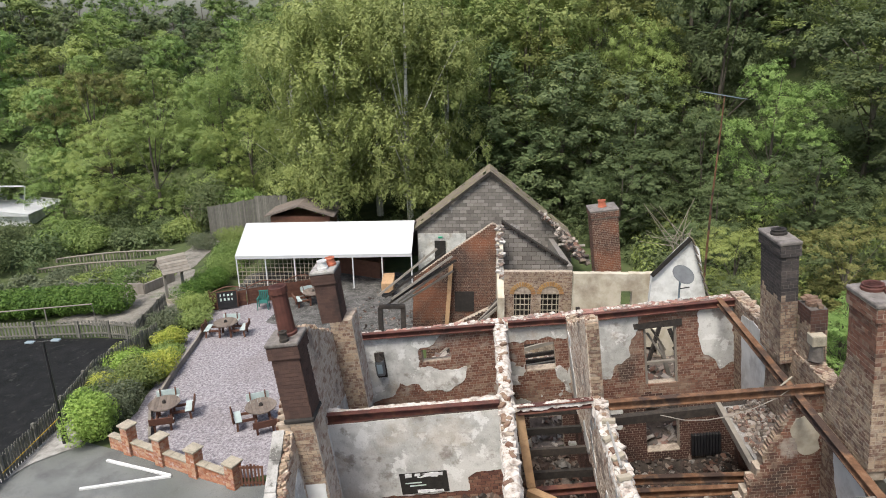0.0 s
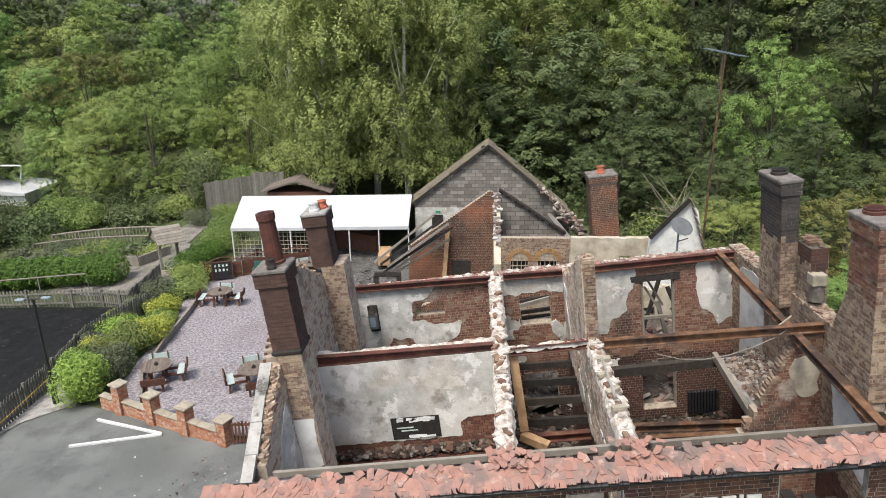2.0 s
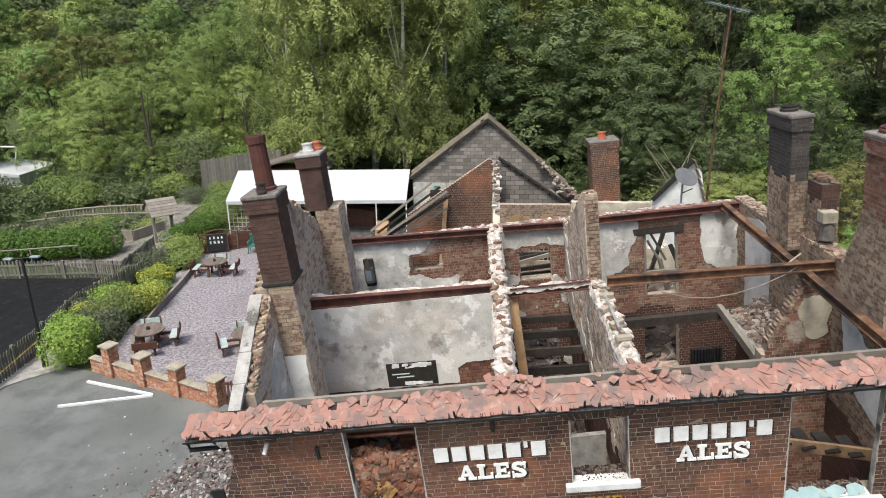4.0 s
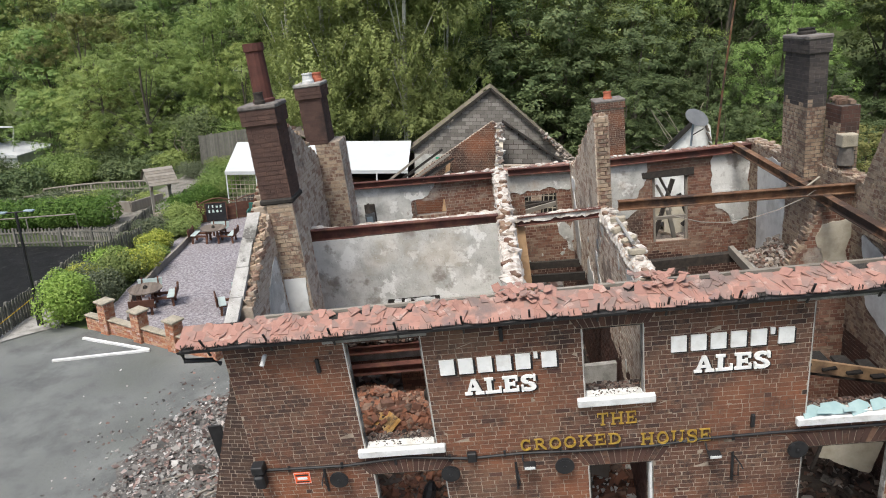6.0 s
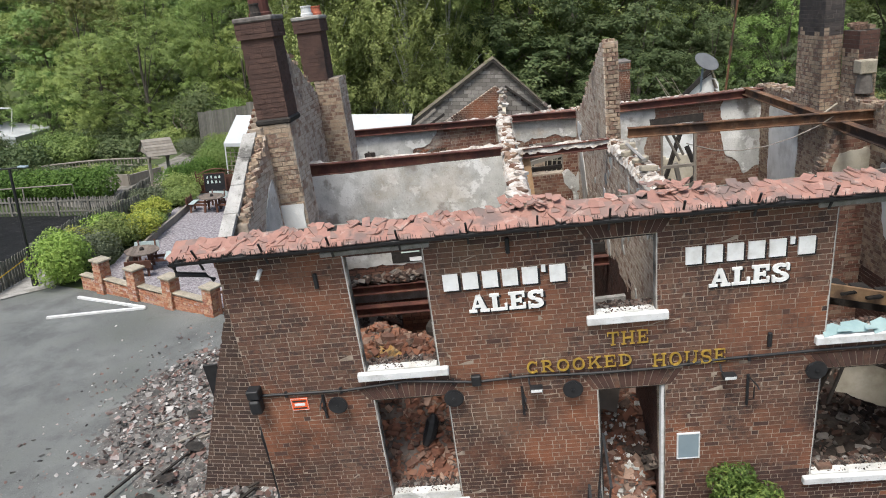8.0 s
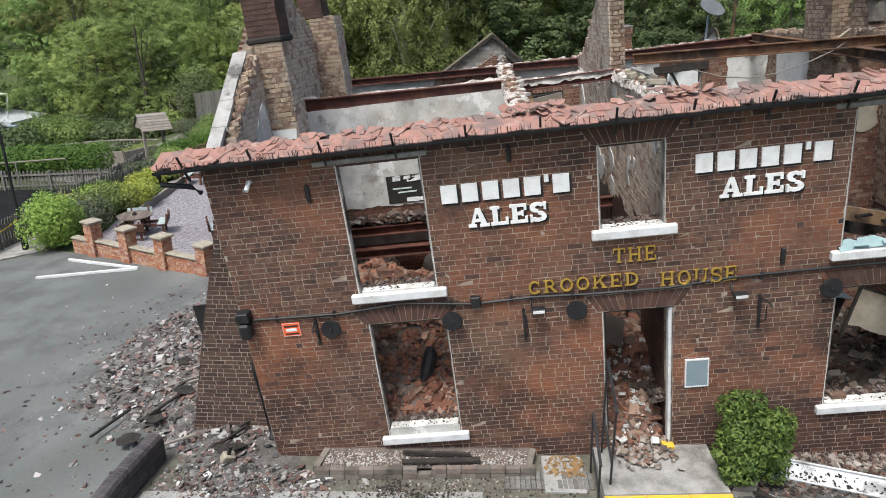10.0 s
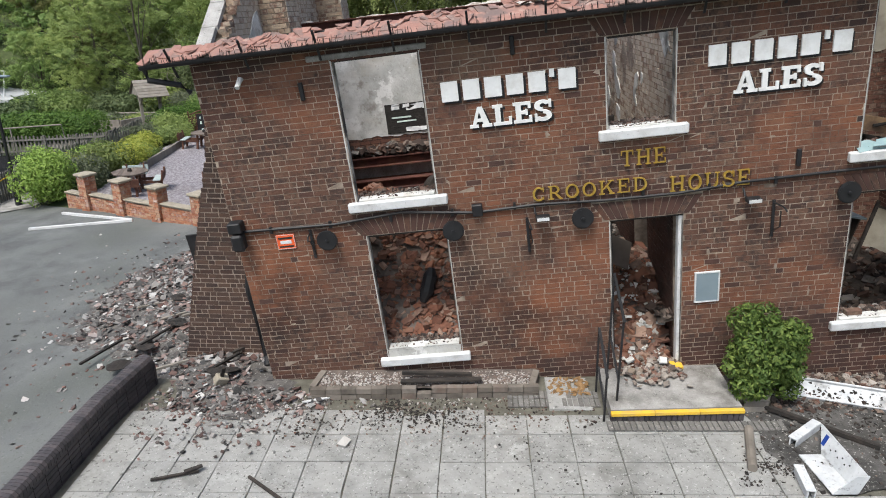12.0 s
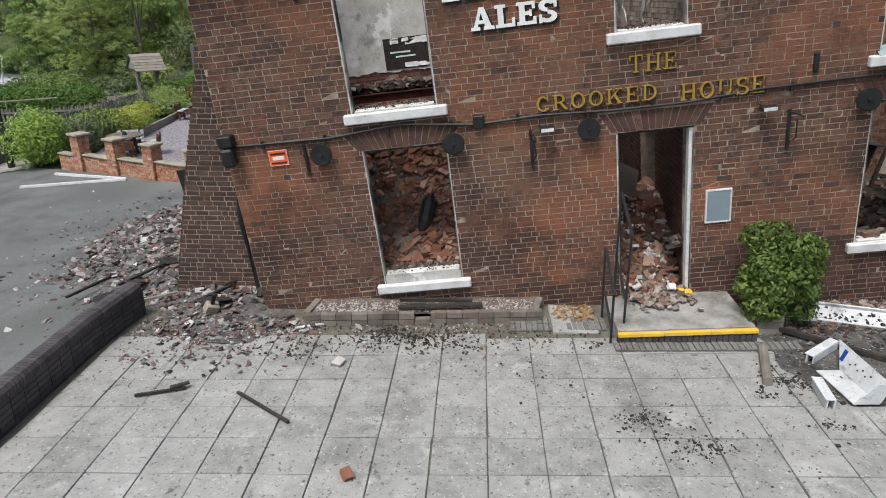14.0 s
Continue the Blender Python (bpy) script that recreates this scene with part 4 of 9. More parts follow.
wall_plate = tagged(part("wall_plate", Geo().box(-3.0, 0.95, 3.03, 3.10, 5.36, 5.47).box(1.45, 3.05, 3.03, 3.10, 5.36, 5.47).box(3.45, 7.9, 3.03, 3.10, 5.36, 5.47), WOOD, m=B), "pale scorched timber wall plate behind the eaves", "timber")

# ---- chimneys ----


def chimney(name, label, u0, u1, y0, y1, w0, w1, brick, mortar, cap=SOOTCAP, pots=(), lower=None, split=-9.0, ragged_top=False):
    """A stack of laid brick with oversailing courses and a slab on top."""
    th = thing(name, label, "chimney", "chimney stacks of the ruin", m=B @ pose((u0 + u1) / 2, (y0 + y1) / 2, w0))
    a, b, h = (u1 - u0) / 2, (y1 - y0) / 2, w1 - w0
    band = 0.26
    part("core", Geo().box(-a + 0.006, a - 0.006, -b + 0.006, b - 0.006, 0, h - 0.09), mortar, th)
    g, g2, e = Geo(), Geo(), 0.04
    for grow, z0, z1 in ((0, 0, h - 0.02),) if ragged_top else ((0, 0, h - band - 0.09), (e, h - band - 0.09, h - 0.09)):
        for rz, half, dep in ((0, a, b), (90, b, a), (180, a, b), (270, b, a)):
            m = pose(0, 0, 0, 0, 0, rz) @ pose(0, -(dep + grow) + 0.02, 0)
            rows = courses(-half - grow, half + grow, z0, z1 - 0.02, lambda s, z: True, header_every=3)
            lay(g, [r for r in rows if r[2] + 0.45 * fbm(r[0] * 2, rz, r[2] * 2) >= split], proud=0.02, depth=0.02, m=m)
            lay(g2, [r for r in rows if r[2] + 0.45 * fbm(r[0] * 2, rz, r[2] * 2) < split], proud=0.02, depth=0.02, m=m)
    tagged(part("brickwork", g, brick, th), kind="stuff")
    if g2.v:
        tagged(part("brickwork", g2, lower, th), kind="stuff")
    if ragged_top:
        g = Geo()
        for k in range(16):
            g.box(-0.1, 0.1, -0.05, 0.05, 0.0, 0.065, pose(random.uniform(-a + 0.1, a - 0.1), random.uniform(-b + 0.1, b - 0.1), h - 0.06 + random.uniform(-0.03, 0.05), 0, 0, random.choice((0, 90)) + random.uniform(-9, 9)), jit=0.01)
        tagged(part("loose_brick_layer", g, cap, th), kind="stuff")
        return th
    part("oversail", Geo().box(-a - e + 0.006, a + e - 0.006, -b - e + 0.006, b + e - 0.006, h - band - 0.09, h - 0.08), mortar, th)
    part("cap", Geo().bevelled(-a - 0.055, a + 0.055, -b - 0.055, b + 0.055, h - 0.085, h, 0.02), cap, th)
    for du, dy, r, hh, mat, name in pots:
        g = Geo()
        prof = [(r * 1.15, 0), (r * 1.15, 0.05), (r, 0.07), (r * 0.92, hh * 0.85), (r * 1.05, hh * 0.87), (r * 1.05, hh), (r * 0.8, hh), (r * 0.75, hh * 0.6)]
        g.tube([(du, dy, h + z) for q, z in prof], [q for q, z in prof], 14, True)
        part(name, g, mat, th)
    return th


chimney("chimney", "dark sooted brick chimney with a tall tapered pot", -3.20, -2.64, 4.76, 5.38, 6.92, 8.66, BRICK_FLUE, BRICK_FLUE, pots=[(0.02, 0.1, 0.17, 1.0, TERRA_DARK, "chimney_pot"), (0.05, -0.25, 0.08, 0.2, CHAR, "chimney_pot")])
tagged(part("chimney_breast", Geo().box(-3.12, -2.65, 4.75, 5.5, 3.0, 6.92), MORTAR, m=B), "brick chimney breast under the dark stack", "wall", kind="structure")
part("brickwork", lay(Geo(), courses(-3.12, -2.65, 3.0, 6.9, lambda s, z: True)), BRICK_PALE, bpy.data.objects["chimney_breast"], m=Matrix.Translation((0, 4.75, 0)))
part("brickwork", lay(Geo(), courses(4.75, 5.5, 3.0, 6.9, lambda s, z: True)), BRICK_LIME, bpy.data.objects["chimney_breast"], m=frame_of(Y, -U, W, (-2.65, 0, 0)))
part("plaster", region(Geo(), lambda s, z: 0.30 - abs(s + 2.9) * 0.5 + 0.35 * fbm(s * 2.5, z * 0.8, 33), -3.1, -2.67, 3.9, 5.45, 0.05, lambda s, z, d: (s, -0.022 if d == 0 else 0.0, z), 1), WHITEWASH, bpy.data.objects["chimney_breast"], "pale plaster remains", m=Matrix.Translation((0, 4.75, 0)))
chimney("chimney", "sooted brick chimney with two pots", -3.32, -2.78, 8.78, 9.45, 7.25, 8.66, BRICK_FLUE, BRICK_FLUE, cap=CONCRETE, pots=[(0.0, -0.15, 0.12, 0.22, WHITE, "chimney_pot"), (0.15, 0.1, 0.12, 0.2, TERRACOTTA, "chimney_pot")])
rear_breast = tagged(part("chimney_breast", Geo().box(-3.12, -2.55, 8.8, 9.6, 4.6, 7.27), MORTAR, m=B), "tapering brick breast under the rear stack", "wall", kind="structure")
part("brickwork", lay(Geo(), courses(-3.12, -2.55, 4.6, 7.25, lambda s, z: True)), BRICK_PALE, rear_breast, m=Matrix.Translation((0, 8.8, 0)))
part("brickwork", lay(Geo(), courses(8.8, 9.6, 4.6, 7.25, lambda s, z: True)), BRICK_LIME, rear_breast, m=frame_of(Y, -U, W, (-2.55, 0, 0)))
chimney("chimney", "tall brick chimney blackened at its top", 7.62, 8.0, 7.80, 8.95, 5.4, 8.42, BRICK_BLACK, SMOKE_MORTAR, lower=BRICK_PALE, split=1.55, pots=[(0.0, 0.05, 0.16, 0.12, CHAR, "chimney_pot")])
chimney("chimney", "broad red brick chimney with broken pots", 7.58, 8.30, 4.02, 4.92, 5.2, 8.55, BRICK_WARM, MORTAR, lower=BRICK_PALE, split=1.9, pots=[(-0.12, 0.18, 0.17, 0.1, TERRA_DARK, "chimney_pot"), (0.14, -0.1, 0.17, 0.12, TERRA_DARK, "chimney_pot")])

chimney("chimney", "short broken brick stack smoked black on one side", 7.93, 8.30, 7.05, 7.66, 5.4, 7.15, BRICK_SOOT, SMOKE_MORTAR, cap=BRICK_TAN, lower=BRICK_PALE, split=1.2, ragged_top=True)
tagged(part("chimney_skirt", Geo().bevelled(-3.23, -2.61, 4.72, 5.42, 6.88, 6.99, 0.03), CHAR, m=B), "black cement skirt round the dark stack's foot", "chimney", kind="structure")
RB = [(-5.75, 5.0), (-4.05, 5.0), (-4.05, 7.2), (-4.95, 7.0), (-5.3, 6.3), (-5.6, 5.6)]
rake = tagged(part("wall_rake", Geo().prism(RB, 7.60, 8.2, frame_of(-Y, U, W, (0, 0, 0))), MORTAR, m=B), "raking pale brickwork at the broad chimney's foot", "wall", kind="structure")
part("brickwork", lay(Geo(), courses(-5.8, -4.05, 5.0, 7.2, lambda s, z: inside_poly(RB, s, z) > 0)), BRICK_PALE, rake, m=frame_of(-Y, U, W, (7.60, 0, 0)))
# coping stones on the left gable's front slope
coping = thing("gable_coping", "pale concrete coping stones on the leaning gable", "coping", m=B)
for k in range(4):
    y0 = 2.62 + k * 0.52
    z0 = 5.55 + (y0 - 2.85) * 0.64
    part("coping_stone", Geo().prism([(y0, z0), (y0 + 0.505, z0 + 0.505 * 0.64), (y0 + 0.505, z0 + 0.505 * 0.64 + 0.08), (y0, z0 + 0.08)], 0, 0.215 + 0.02 * (k % 2), frame_of(Y, U, W, (-3.47, 0, 0))), COPING, coping)

# raking buttress against the left flank
random.seed(9)
BUTT = [(-5.30, -0.5), (-3.3, -0.5), (-3.85, 4.3), (-4.36, 4.2), (-4.45, 3.42), (-4.80, 1.93)]
buttress = tagged(part("wall_buttress", Geo().prism(BUTT, 3.45, 5.6), MORTAR_FLANK), "raking dark brick buttress against the leaning flank", "wall", kind="structure")
part("brickwork", lay(Geo(), courses(-5.4, -3.3, -0.5, 4.1, lambda s, z: inside_poly(BUTT, s, z) > -0.02, joint=0.015, header_every=-1), proud=0.006), BRICK_FLANK, buttress, m=Matrix.Translation((0, 3.45, 0)) )

# ---- forecourt ----
paving = tagged(part("pavement", Geo().add([(-5.68, -6.6, 0.0384 * -5.68 - 0.012), (9, -6.6, 0.0384 * 9 - 0.012), (9, 2.75, 0.0384 * 9 - 0.012), (-5.68, 2.75, 0.0384 * -5.68 - 0.012)], [(0, 1, 2, 3)]), JOINT), "forecourt paved with square concrete slabs", "pavement", kind="structure")
random.seed(3)
slab_meshes = []
for k in range(10):
    g = Geo().bevelled(-0.2955, 0.2955, -0.2925, 0.2925, -0.05, 0.0, 0.006)
    g.v = [(x + random.uniform(-0.004, 0.004), y + random.uniform(-0.004, 0.004), z) for x, y, z in g.v]
    me = bpy.data.meshes.new("paving_slab")
    me.from_pydata(g.v, [], g.f)
    me.materials.append(SLAB)
    slab_meshes.append(me)
ANG = math.degrees(math.atan(0.0384))
for r in range(-11, 3):
    for c in range(-9, 12):
        x, y = c * 0.6 + 0.3, r * 0.6 + 0.3
        if x < -5.75 + max(0, -y - 1) * 0.1 or (x > 4.0 and y > 0.15):
            continue
        ob = new("paving_slab", random.choice(slab_meshes))
        ob.parent = paving
        ob.matrix_basis = pose(x + random.uniform(-0.004, 0.004), y, 0.0384 * x + 0.012 + random.uniform(-0.003, 0.003), random.uniform(-0.3, 0.3), -ANG + random.uniform(-0.3, 0.3), 0) @ pose(0, 0, 0, 0, 0, random.choice((0, 90, 180, 270)) + random.uniform(-0.3, 0.3))

# ---- buildings behind the house ----
rear_gable = tagged(part("wall_gable", Geo().prism([(-3.45, -0.9), (0.85, -0.9), (0.85, 5.0), (0.54, 5.2), (-3.3, 2.45)], 23.7, 24.05), MORTAR), "bare red brick gable of the burnt rear wing", "wall", kind="structure")
RG = [(-3.45, -0.9), (0.85, -0.9), (0.85, 5.0), (0.54, 5.2), (-3.3, 2.45)]
part("brickwork", lay(Geo(), courses(-3.45, 0.85, -0.9, 5.2, lambda s, z: inside_poly(RG, s, z) > -0.01 and not (-1.3 < s < -0.35 and 0.7 < z < 1.75))), BRICK, rear_gable, m=Matrix.Translation((0, 23.7, 0)))

# no hole is cut: a dark sheet gives the window's unlit inside
part("opening_dark", Geo().box(-1.3, -0.35, 23.66, 23.698, 0.7, 1.75), CHAR, rear_gable, "burnt-out window drawn as a flat dark sheet")
hut = thing("rear_hall", "grey blockwork hall with a mossy tiled roof", "house")
HG = [(-4.0, -1.0), (5.9, -1.0), (5.6, 1.6), (0.62, 5.55), (-4.0, 2.15)]
part("wall", Geo().prism(HG, 33.6, 33.9), SMOKE_MORTAR, hut)
part("blockwork", lay(Geo(), courses(-4.0, 5.9, -1.0, 5.8, lambda s, z: inside_poly(HG, s, z) > 0.0 and not (0.2 < s < 1.05 and z > 5.05), length=0.45, height=0.225, joint=0.028, header_every=0), proud=0.014), BLOCK, hut, m=Matrix.Translation((0, 33.6, 0)))
for sx, ex, ez in ((-1, -4.25, 2.0), (1, 5.75, 1.45)):
    g = Geo()
    d = Vector((ex - 0.62, 0, ez - 5.75))
    nrow = 22
    for k in range(nrow):
        a, b = Vector((0.62, 0, 5.76)) + d * (k / nrow), Vector((0.62, 0, 5.76)) + d * ((k + 1.15) / nrow)
        for q in range(7):
            if random.random() < 0.03:
                continue
            y0 = 33.42 + q * 0.36
            up = Vector((0, 0, 0.02 + random.uniform(0, 0.03)))
            g.add([tuple(a + Vector((0, y0, 0))), tuple(a + Vector((0, y0 + 0.34, 0))), tuple(b + up + Vector((0, y0 + 0.34, 0))), tuple(b + up + Vector((0, y0, 0))), tuple(b + up + Vector((0, y0 + 0.34, -0.03))), tuple(b + up + Vector((0, y0, -0.03)))], [(0, 1, 2, 3), (3, 2, 4, 5)])
    part("roof", g, SLATE, hut, "mossy brown roof tiles")
    part("verge_board", Geo().beam((0.62, 33.42, 5.68), (ex, 33.42, ez - 0.07), 0.05, 0.14), CHAR, hut)

wing = tagged(part("wall_arched", core(Geo(), 1.0, 4.0, -0.9, lambda s: 3.75, 0, 0.3, [(1.45, 2.2, 1.2, 2.7), (2.65, 3.45, 1.2, 2.7)]), MORTAR, m=pose(0, 21, 0)), "pale brick wall with two arched windows", "wall", kind="structure")
part("brickwork", lay(Geo(), courses(1.0, 4.0, -0.9, 3.75, lambda s, z: not in_boxes([(1.45, 2.2, 1.2, 2.7), (2.65, 3.45, 1.2, 2.7)], s, z) and math.hypot(s - 1.825, max(0, z - 2.7)) > 0.4 and math.hypot(s - 3.05, max(0, z - 2.7)) > 0.42)), BRICK_PALE, wing)
GG = [(0.9, 2.0), (4.3, 2.0), (4.2, 2.95), (2.4, 4.15), (1.0, 5.1)]
grey_gable = tagged(part("wall_block_gable", Geo().prism(GG, 24.4, 24.7), MORTAR_SOOT), "grey blockwork gable with peeling render", "wall", kind="structure")
part("blockwork", lay(Geo(), courses(0.9, 4.3, 2.0, 5.1, lambda s, z: inside_poly(GG, s, z) > 0.0, length=0.45, height=0.225, joint=0.02, header_every=0), proud=0.012), BLOCK, grey_gable, m=Matrix.Translation((0, 24.4, 0)))
part("verge", Geo().beam((1.0, 24.38, 5.14), (4.25, 24.38, 2.98), 0.3, 0.09), CHAR, grey_gable, "charred verge")
cream = tagged(part("wall_cream", core(Geo(), 3.75, 7.2, -0.6, lambda s: 4.4 + 0.04 * fbm(s * 3, 4), 0, 0.3, [(5.7, 6.15, 2.95, 3.65)]), PLASTER_CREAM, m=pose(0, 19, 0)), "cream rendered wall with a small dark window", "wall", kind="structure")
chimney("chimney", "slim red brick chimney with one terracotta pot", 5.5, 6.65, 21.7, 22.8, 2.55, 5.7, BRICK, MORTAR, pots=[(0.0, 0.0, 0.17, 0.3, TERRACOTTA, "chimney_pot")])
tagged(part("wall_white_gable", Geo().prism([(6.4, 2.5), (8.7, 2.5), (8.6, 3.8), (8.1, 6.0), (7.74, 6.4), (6.45, 4.9)], 17.4, 17.65), WHITEWASH), "white rendered gable with a slate verge", "wall", kind="structure")

# ---- marquee ----
marquee = thing("marquee", "white canvas marquee with open lattice front", "marquee")
part("canopy", Geo().add([(-15.2, 34.2, 2.3), (-4.2, 34.2, 2.45), (-4.1, 30.7, 1.38), (-14.85, 30.7, 1.2), (-14.85, 30.7, 1.0), (-4.1, 30.7, 1.18), (-15.0, 37.5, 1.1), (-4.2, 37.5, 1.2)], [(0, 3, 2, 1), (3, 4, 5, 2), (0, 1, 7, 6), (0, 6, 3)]), MARQUEE, marquee)
for k in range(7):
    x = -14.8 + k * 1.78
    part("leg", Geo().tube([(x, 30.75, land(x, 30.75)), (x, 30.75, 1.1 + 0.016 * (x + 14.8))], 0.04), WHITE, marquee)

# ---- trees ----


def tree_meshes(kind, mat, lobes, leaves, size, seed, droop=0.0, tuft=0.42):
    """Trunk and crown meshes of one kind of tree, about 10 m high, at the origin: limbs carry tufts, tufts carry leaves."""
    rnd = np.random.default_rng(seed)
    L = np.array(lobes, float)  # x y z rx rz
    w = L[:, 3] ** 2
    tufts = leaves // (44 if leaves > 20000 else 22)
    pick = rnd.choice(len(L), tufts, p=w / w.sum())
    d = rnd.normal(size=(tufts, 3))
    d /= np.linalg.norm(d, axis=1)[:, None]
    d[:, 2] = np.where((d[:, 2] < -0.55) & (droop == 0), -d[:, 2], d[:, 2])
    rad = 0.80 + 0.22 * rnd.random(tufts)
    T = L[pick, :3] + d * np.stack([L[pick, 3], L[pick, 3], L[pick, 4]], 1) * rad[:, None]
    own = rnd.integers(0, tufts, leaves)
    n = rnd.normal(size=(leaves, 3))
    n /= np.linalg.norm(n, axis=1)[:, None]
    r = tuft * rnd.uniform(0.55, 1.35, tufts)[own] * rnd.random(leaves) ** 0.5
    c = T[own] + n * r[:, None] * np.array([1.05, 1.05, 0.85])
    if droop:
        long = droop * rnd.uniform(0.35, 1.3, tufts)[own]
        fall = rnd.random(leaves)
        c = T[own] + n * (tuft * 0.5 * (1.1 - 0.7 * fall))[:, None]
        c[:, 2] -= fall * long
        c[:, 0] += 0.10 * np.sin(c[:, 2] * 2.2 + own)
    nrm = d[own] * 0.8 + n * 0.5 + rnd.normal(size=(leaves, 3)) * 0.25
    nrm[:, 2] += 0.6
    nrm /= np.linalg.norm(nrm, axis=1)[:, None]
    t = np.cross(nrm, rnd.normal(size=(leaves, 3)))
    if droop:
        t = t * 0.5 + np.array([0, 0, -1.0])
        t -= nrm * (t * nrm).sum(1)[:, None]
    t /= np.linalg.norm(t, axis=1)[:, None] + 1e-9
    b = np.cross(nrm, t)
    s = size * rnd.uniform(0.6, 1.35, leaves)[:, None]
    asp = 0.5 if droop else 0.62
    V = np.stack([c - t * s, c + b * s * asp * 1.6, c + t * s], 1).reshape(-1, 3)
    F = np.arange(len(V)).reshape(-1, 3)
    me = bpy.data.meshes.new("crown")
    me.vertices.add(len(V))
    me.vertices.foreach_set("co", V.ravel())
    me.loops.add(F.size)
    me.loops.foreach_set("vertex_index", F.ravel().astype(int))
    me.polygons.add(len(F))
    me.polygons.foreach_set("loop_start", np.arange(len(F)) * 3)
    me.update(calc_edges=True)
    me.materials.append(mat)
    g = Geo()
    top = max(l[2] for l in lobes)
    g.tube([(0, 0, -1.0), (0.1, 0.05, top * 0.35), (-0.05, 0.1, top * 0.7), (0.05, 0, top)], [0.13, 0.10, 0.06, 0.02], 8)
    for l in lobes[:: max(1, len(lobes) // (13 if droop else 9))]:
        g.tube([(0.05, 0.05, max(0.6, l[2] * 0.45)), (l[0] * 0.5, l[1] * 0.5, l[2] * 0.75), (l[0], l[1], l[2]), (l[0] * 1.3, l[1] * 1.3, l[2] + (0.1 if droop else 0.4))], [0.035, 0.022, 0.012, 0.006] if droop else [0.045, 0.028, 0.015, 0.006], 4)
    tm = bpy.data.meshes.new("trunk")
    tm.from_pydata(g.v, [], g.f)
    tm.materials.append(BIRCH_BARK if droop else BARK)
    return tm, me


def lobes_round(seed, n, spread, low, high, r):
    rnd = random.Random(seed)
    out = []
    for i in range(n):
        a, q = rnd.uniform(0, 6.28), math.sqrt(rnd.random())
        z = rnd.uniform(low, high)
        k = math.sin(math.pi * min(0.98, max(0.15, (z - low * 0.5) / (high * 1.12 - low * 0.5))))
        out.append((math.cos(a) * spread * q * k, math.sin(a) * spread * q * k, z, r * rnd.uniform(0.6, 1.1), r * rnd.uniform(0.5, 0.85)))
    return out


KINDS = {
    "oak": tree_meshes("oak", LEAF_OAK, lobes_round(1, 30, 3.9, 1.2, 9.0, 1.45), 42000, 0.060, 1, tuft=0.27),
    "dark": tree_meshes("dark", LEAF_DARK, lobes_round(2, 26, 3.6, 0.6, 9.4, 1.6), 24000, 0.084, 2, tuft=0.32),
    "ash": tree_meshes("ash", LEAF_ASH, lobes_round(3, 30, 3.5, 0.8, 9.2, 1.35), 40000, 0.058, 3, tuft=0.27),
    "sallow": tree_meshes("sallow", LEAF_SALLOW, lobes_round(4, 36, 4.3, 0.2, 8.3, 1.6), 50000, 0.053, 4, tuft=0.25),
    "russet": tree_meshes("russet", LEAF_RUSSET, lobes_round(15, 28, 3.8, 0.6, 9.0, 1.4), 26000, 0.074, 15, tuft=0.28),
    "birch": tree_meshes("birch", LEAF_BIRCH, lobes_round(5, 48, 2.7, 1.9, 9.6, 1.0), 62000, 0.054, 5, droop=0.85, tuft=0.34),
    "far_oak": tree_meshes("oak", LEAF_OAK, lobes_round(6, 24, 3.8, 0.8, 9.0, 1.5), 11000, 0.125, 6, tuft=0.40),
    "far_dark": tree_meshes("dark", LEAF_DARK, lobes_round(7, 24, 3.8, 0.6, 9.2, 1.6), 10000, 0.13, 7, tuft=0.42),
    "far_sallow": tree_meshes("sallow", LEAF_SALLOW, lobes_round(8, 26, 4.2, 0.4, 8.6, 1.5), 11000, 0.125, 8, tuft=0.40),
    "far_ash": tree_meshes("ash", LEAF_ASH, lobes_round(9, 26, 3.8, 0.6, 9.0, 1.45), 11000, 0.125, 9, tuft=0.40),
    "hill_oak": tree_meshes("oak", LEAF_OAK, lobes_round(16, 20, 3.8, 0.5, 8.8, 1.6), 5200, 0.19, 16, tuft=0.5),
    "hill_ash": tree_meshes("ash", LEAF_ASH, lobes_round(17, 20, 3.8, 0.5, 8.8, 1.6), 5200, 0.19, 17, tuft=0.5),
    "hill_dark": tree_meshes("dark", LEAF_DARK, lobes_round(18, 20, 3.6, 0.5, 9.0, 1.6), 5200, 0.19, 18, tuft=0.5),
}
TREE_LABEL = {"oak": "broad green deciduous tree at the wood's edge", "dark": "dark dense woodland tree in shade", "ash": "light green ash tree with open crown", "sallow": "grey-green rounded sallow tree", "russet": "olive-brown tree whose leaves begin to turn", "birch": "tall weeping birch with drooping twigs", "far_oak": "green broadleaf tree on the wooded slope", "far_dark": "dark green tree on the wooded slope", "far_sallow": "pale grey-green tree on the wooded slope", "far_ash": "light green tree on the wooded slope", "hill_oak": "green tree far off near the skyline", "hill_ash": "light green tree far off near the skyline", "hill_dark": "dark green tree far off near the skyline"}


def tree(kind, x, y, height, wide=1.0, turn=0.0, sink=0.0):
    th = thing("tree", TREE_LABEL[kind], "tree", "trees of the wood", m=pose(x, y, land(x, y) - sink, 0, 0, turn))
    k = height / 10.5
    for nm, me in zip(("trunk", "crown"), KINDS[kind]):
        ob = new(nm, me)
        ob.parent = th
        ob.scale = (k * wide, k * wide, k)
    return th


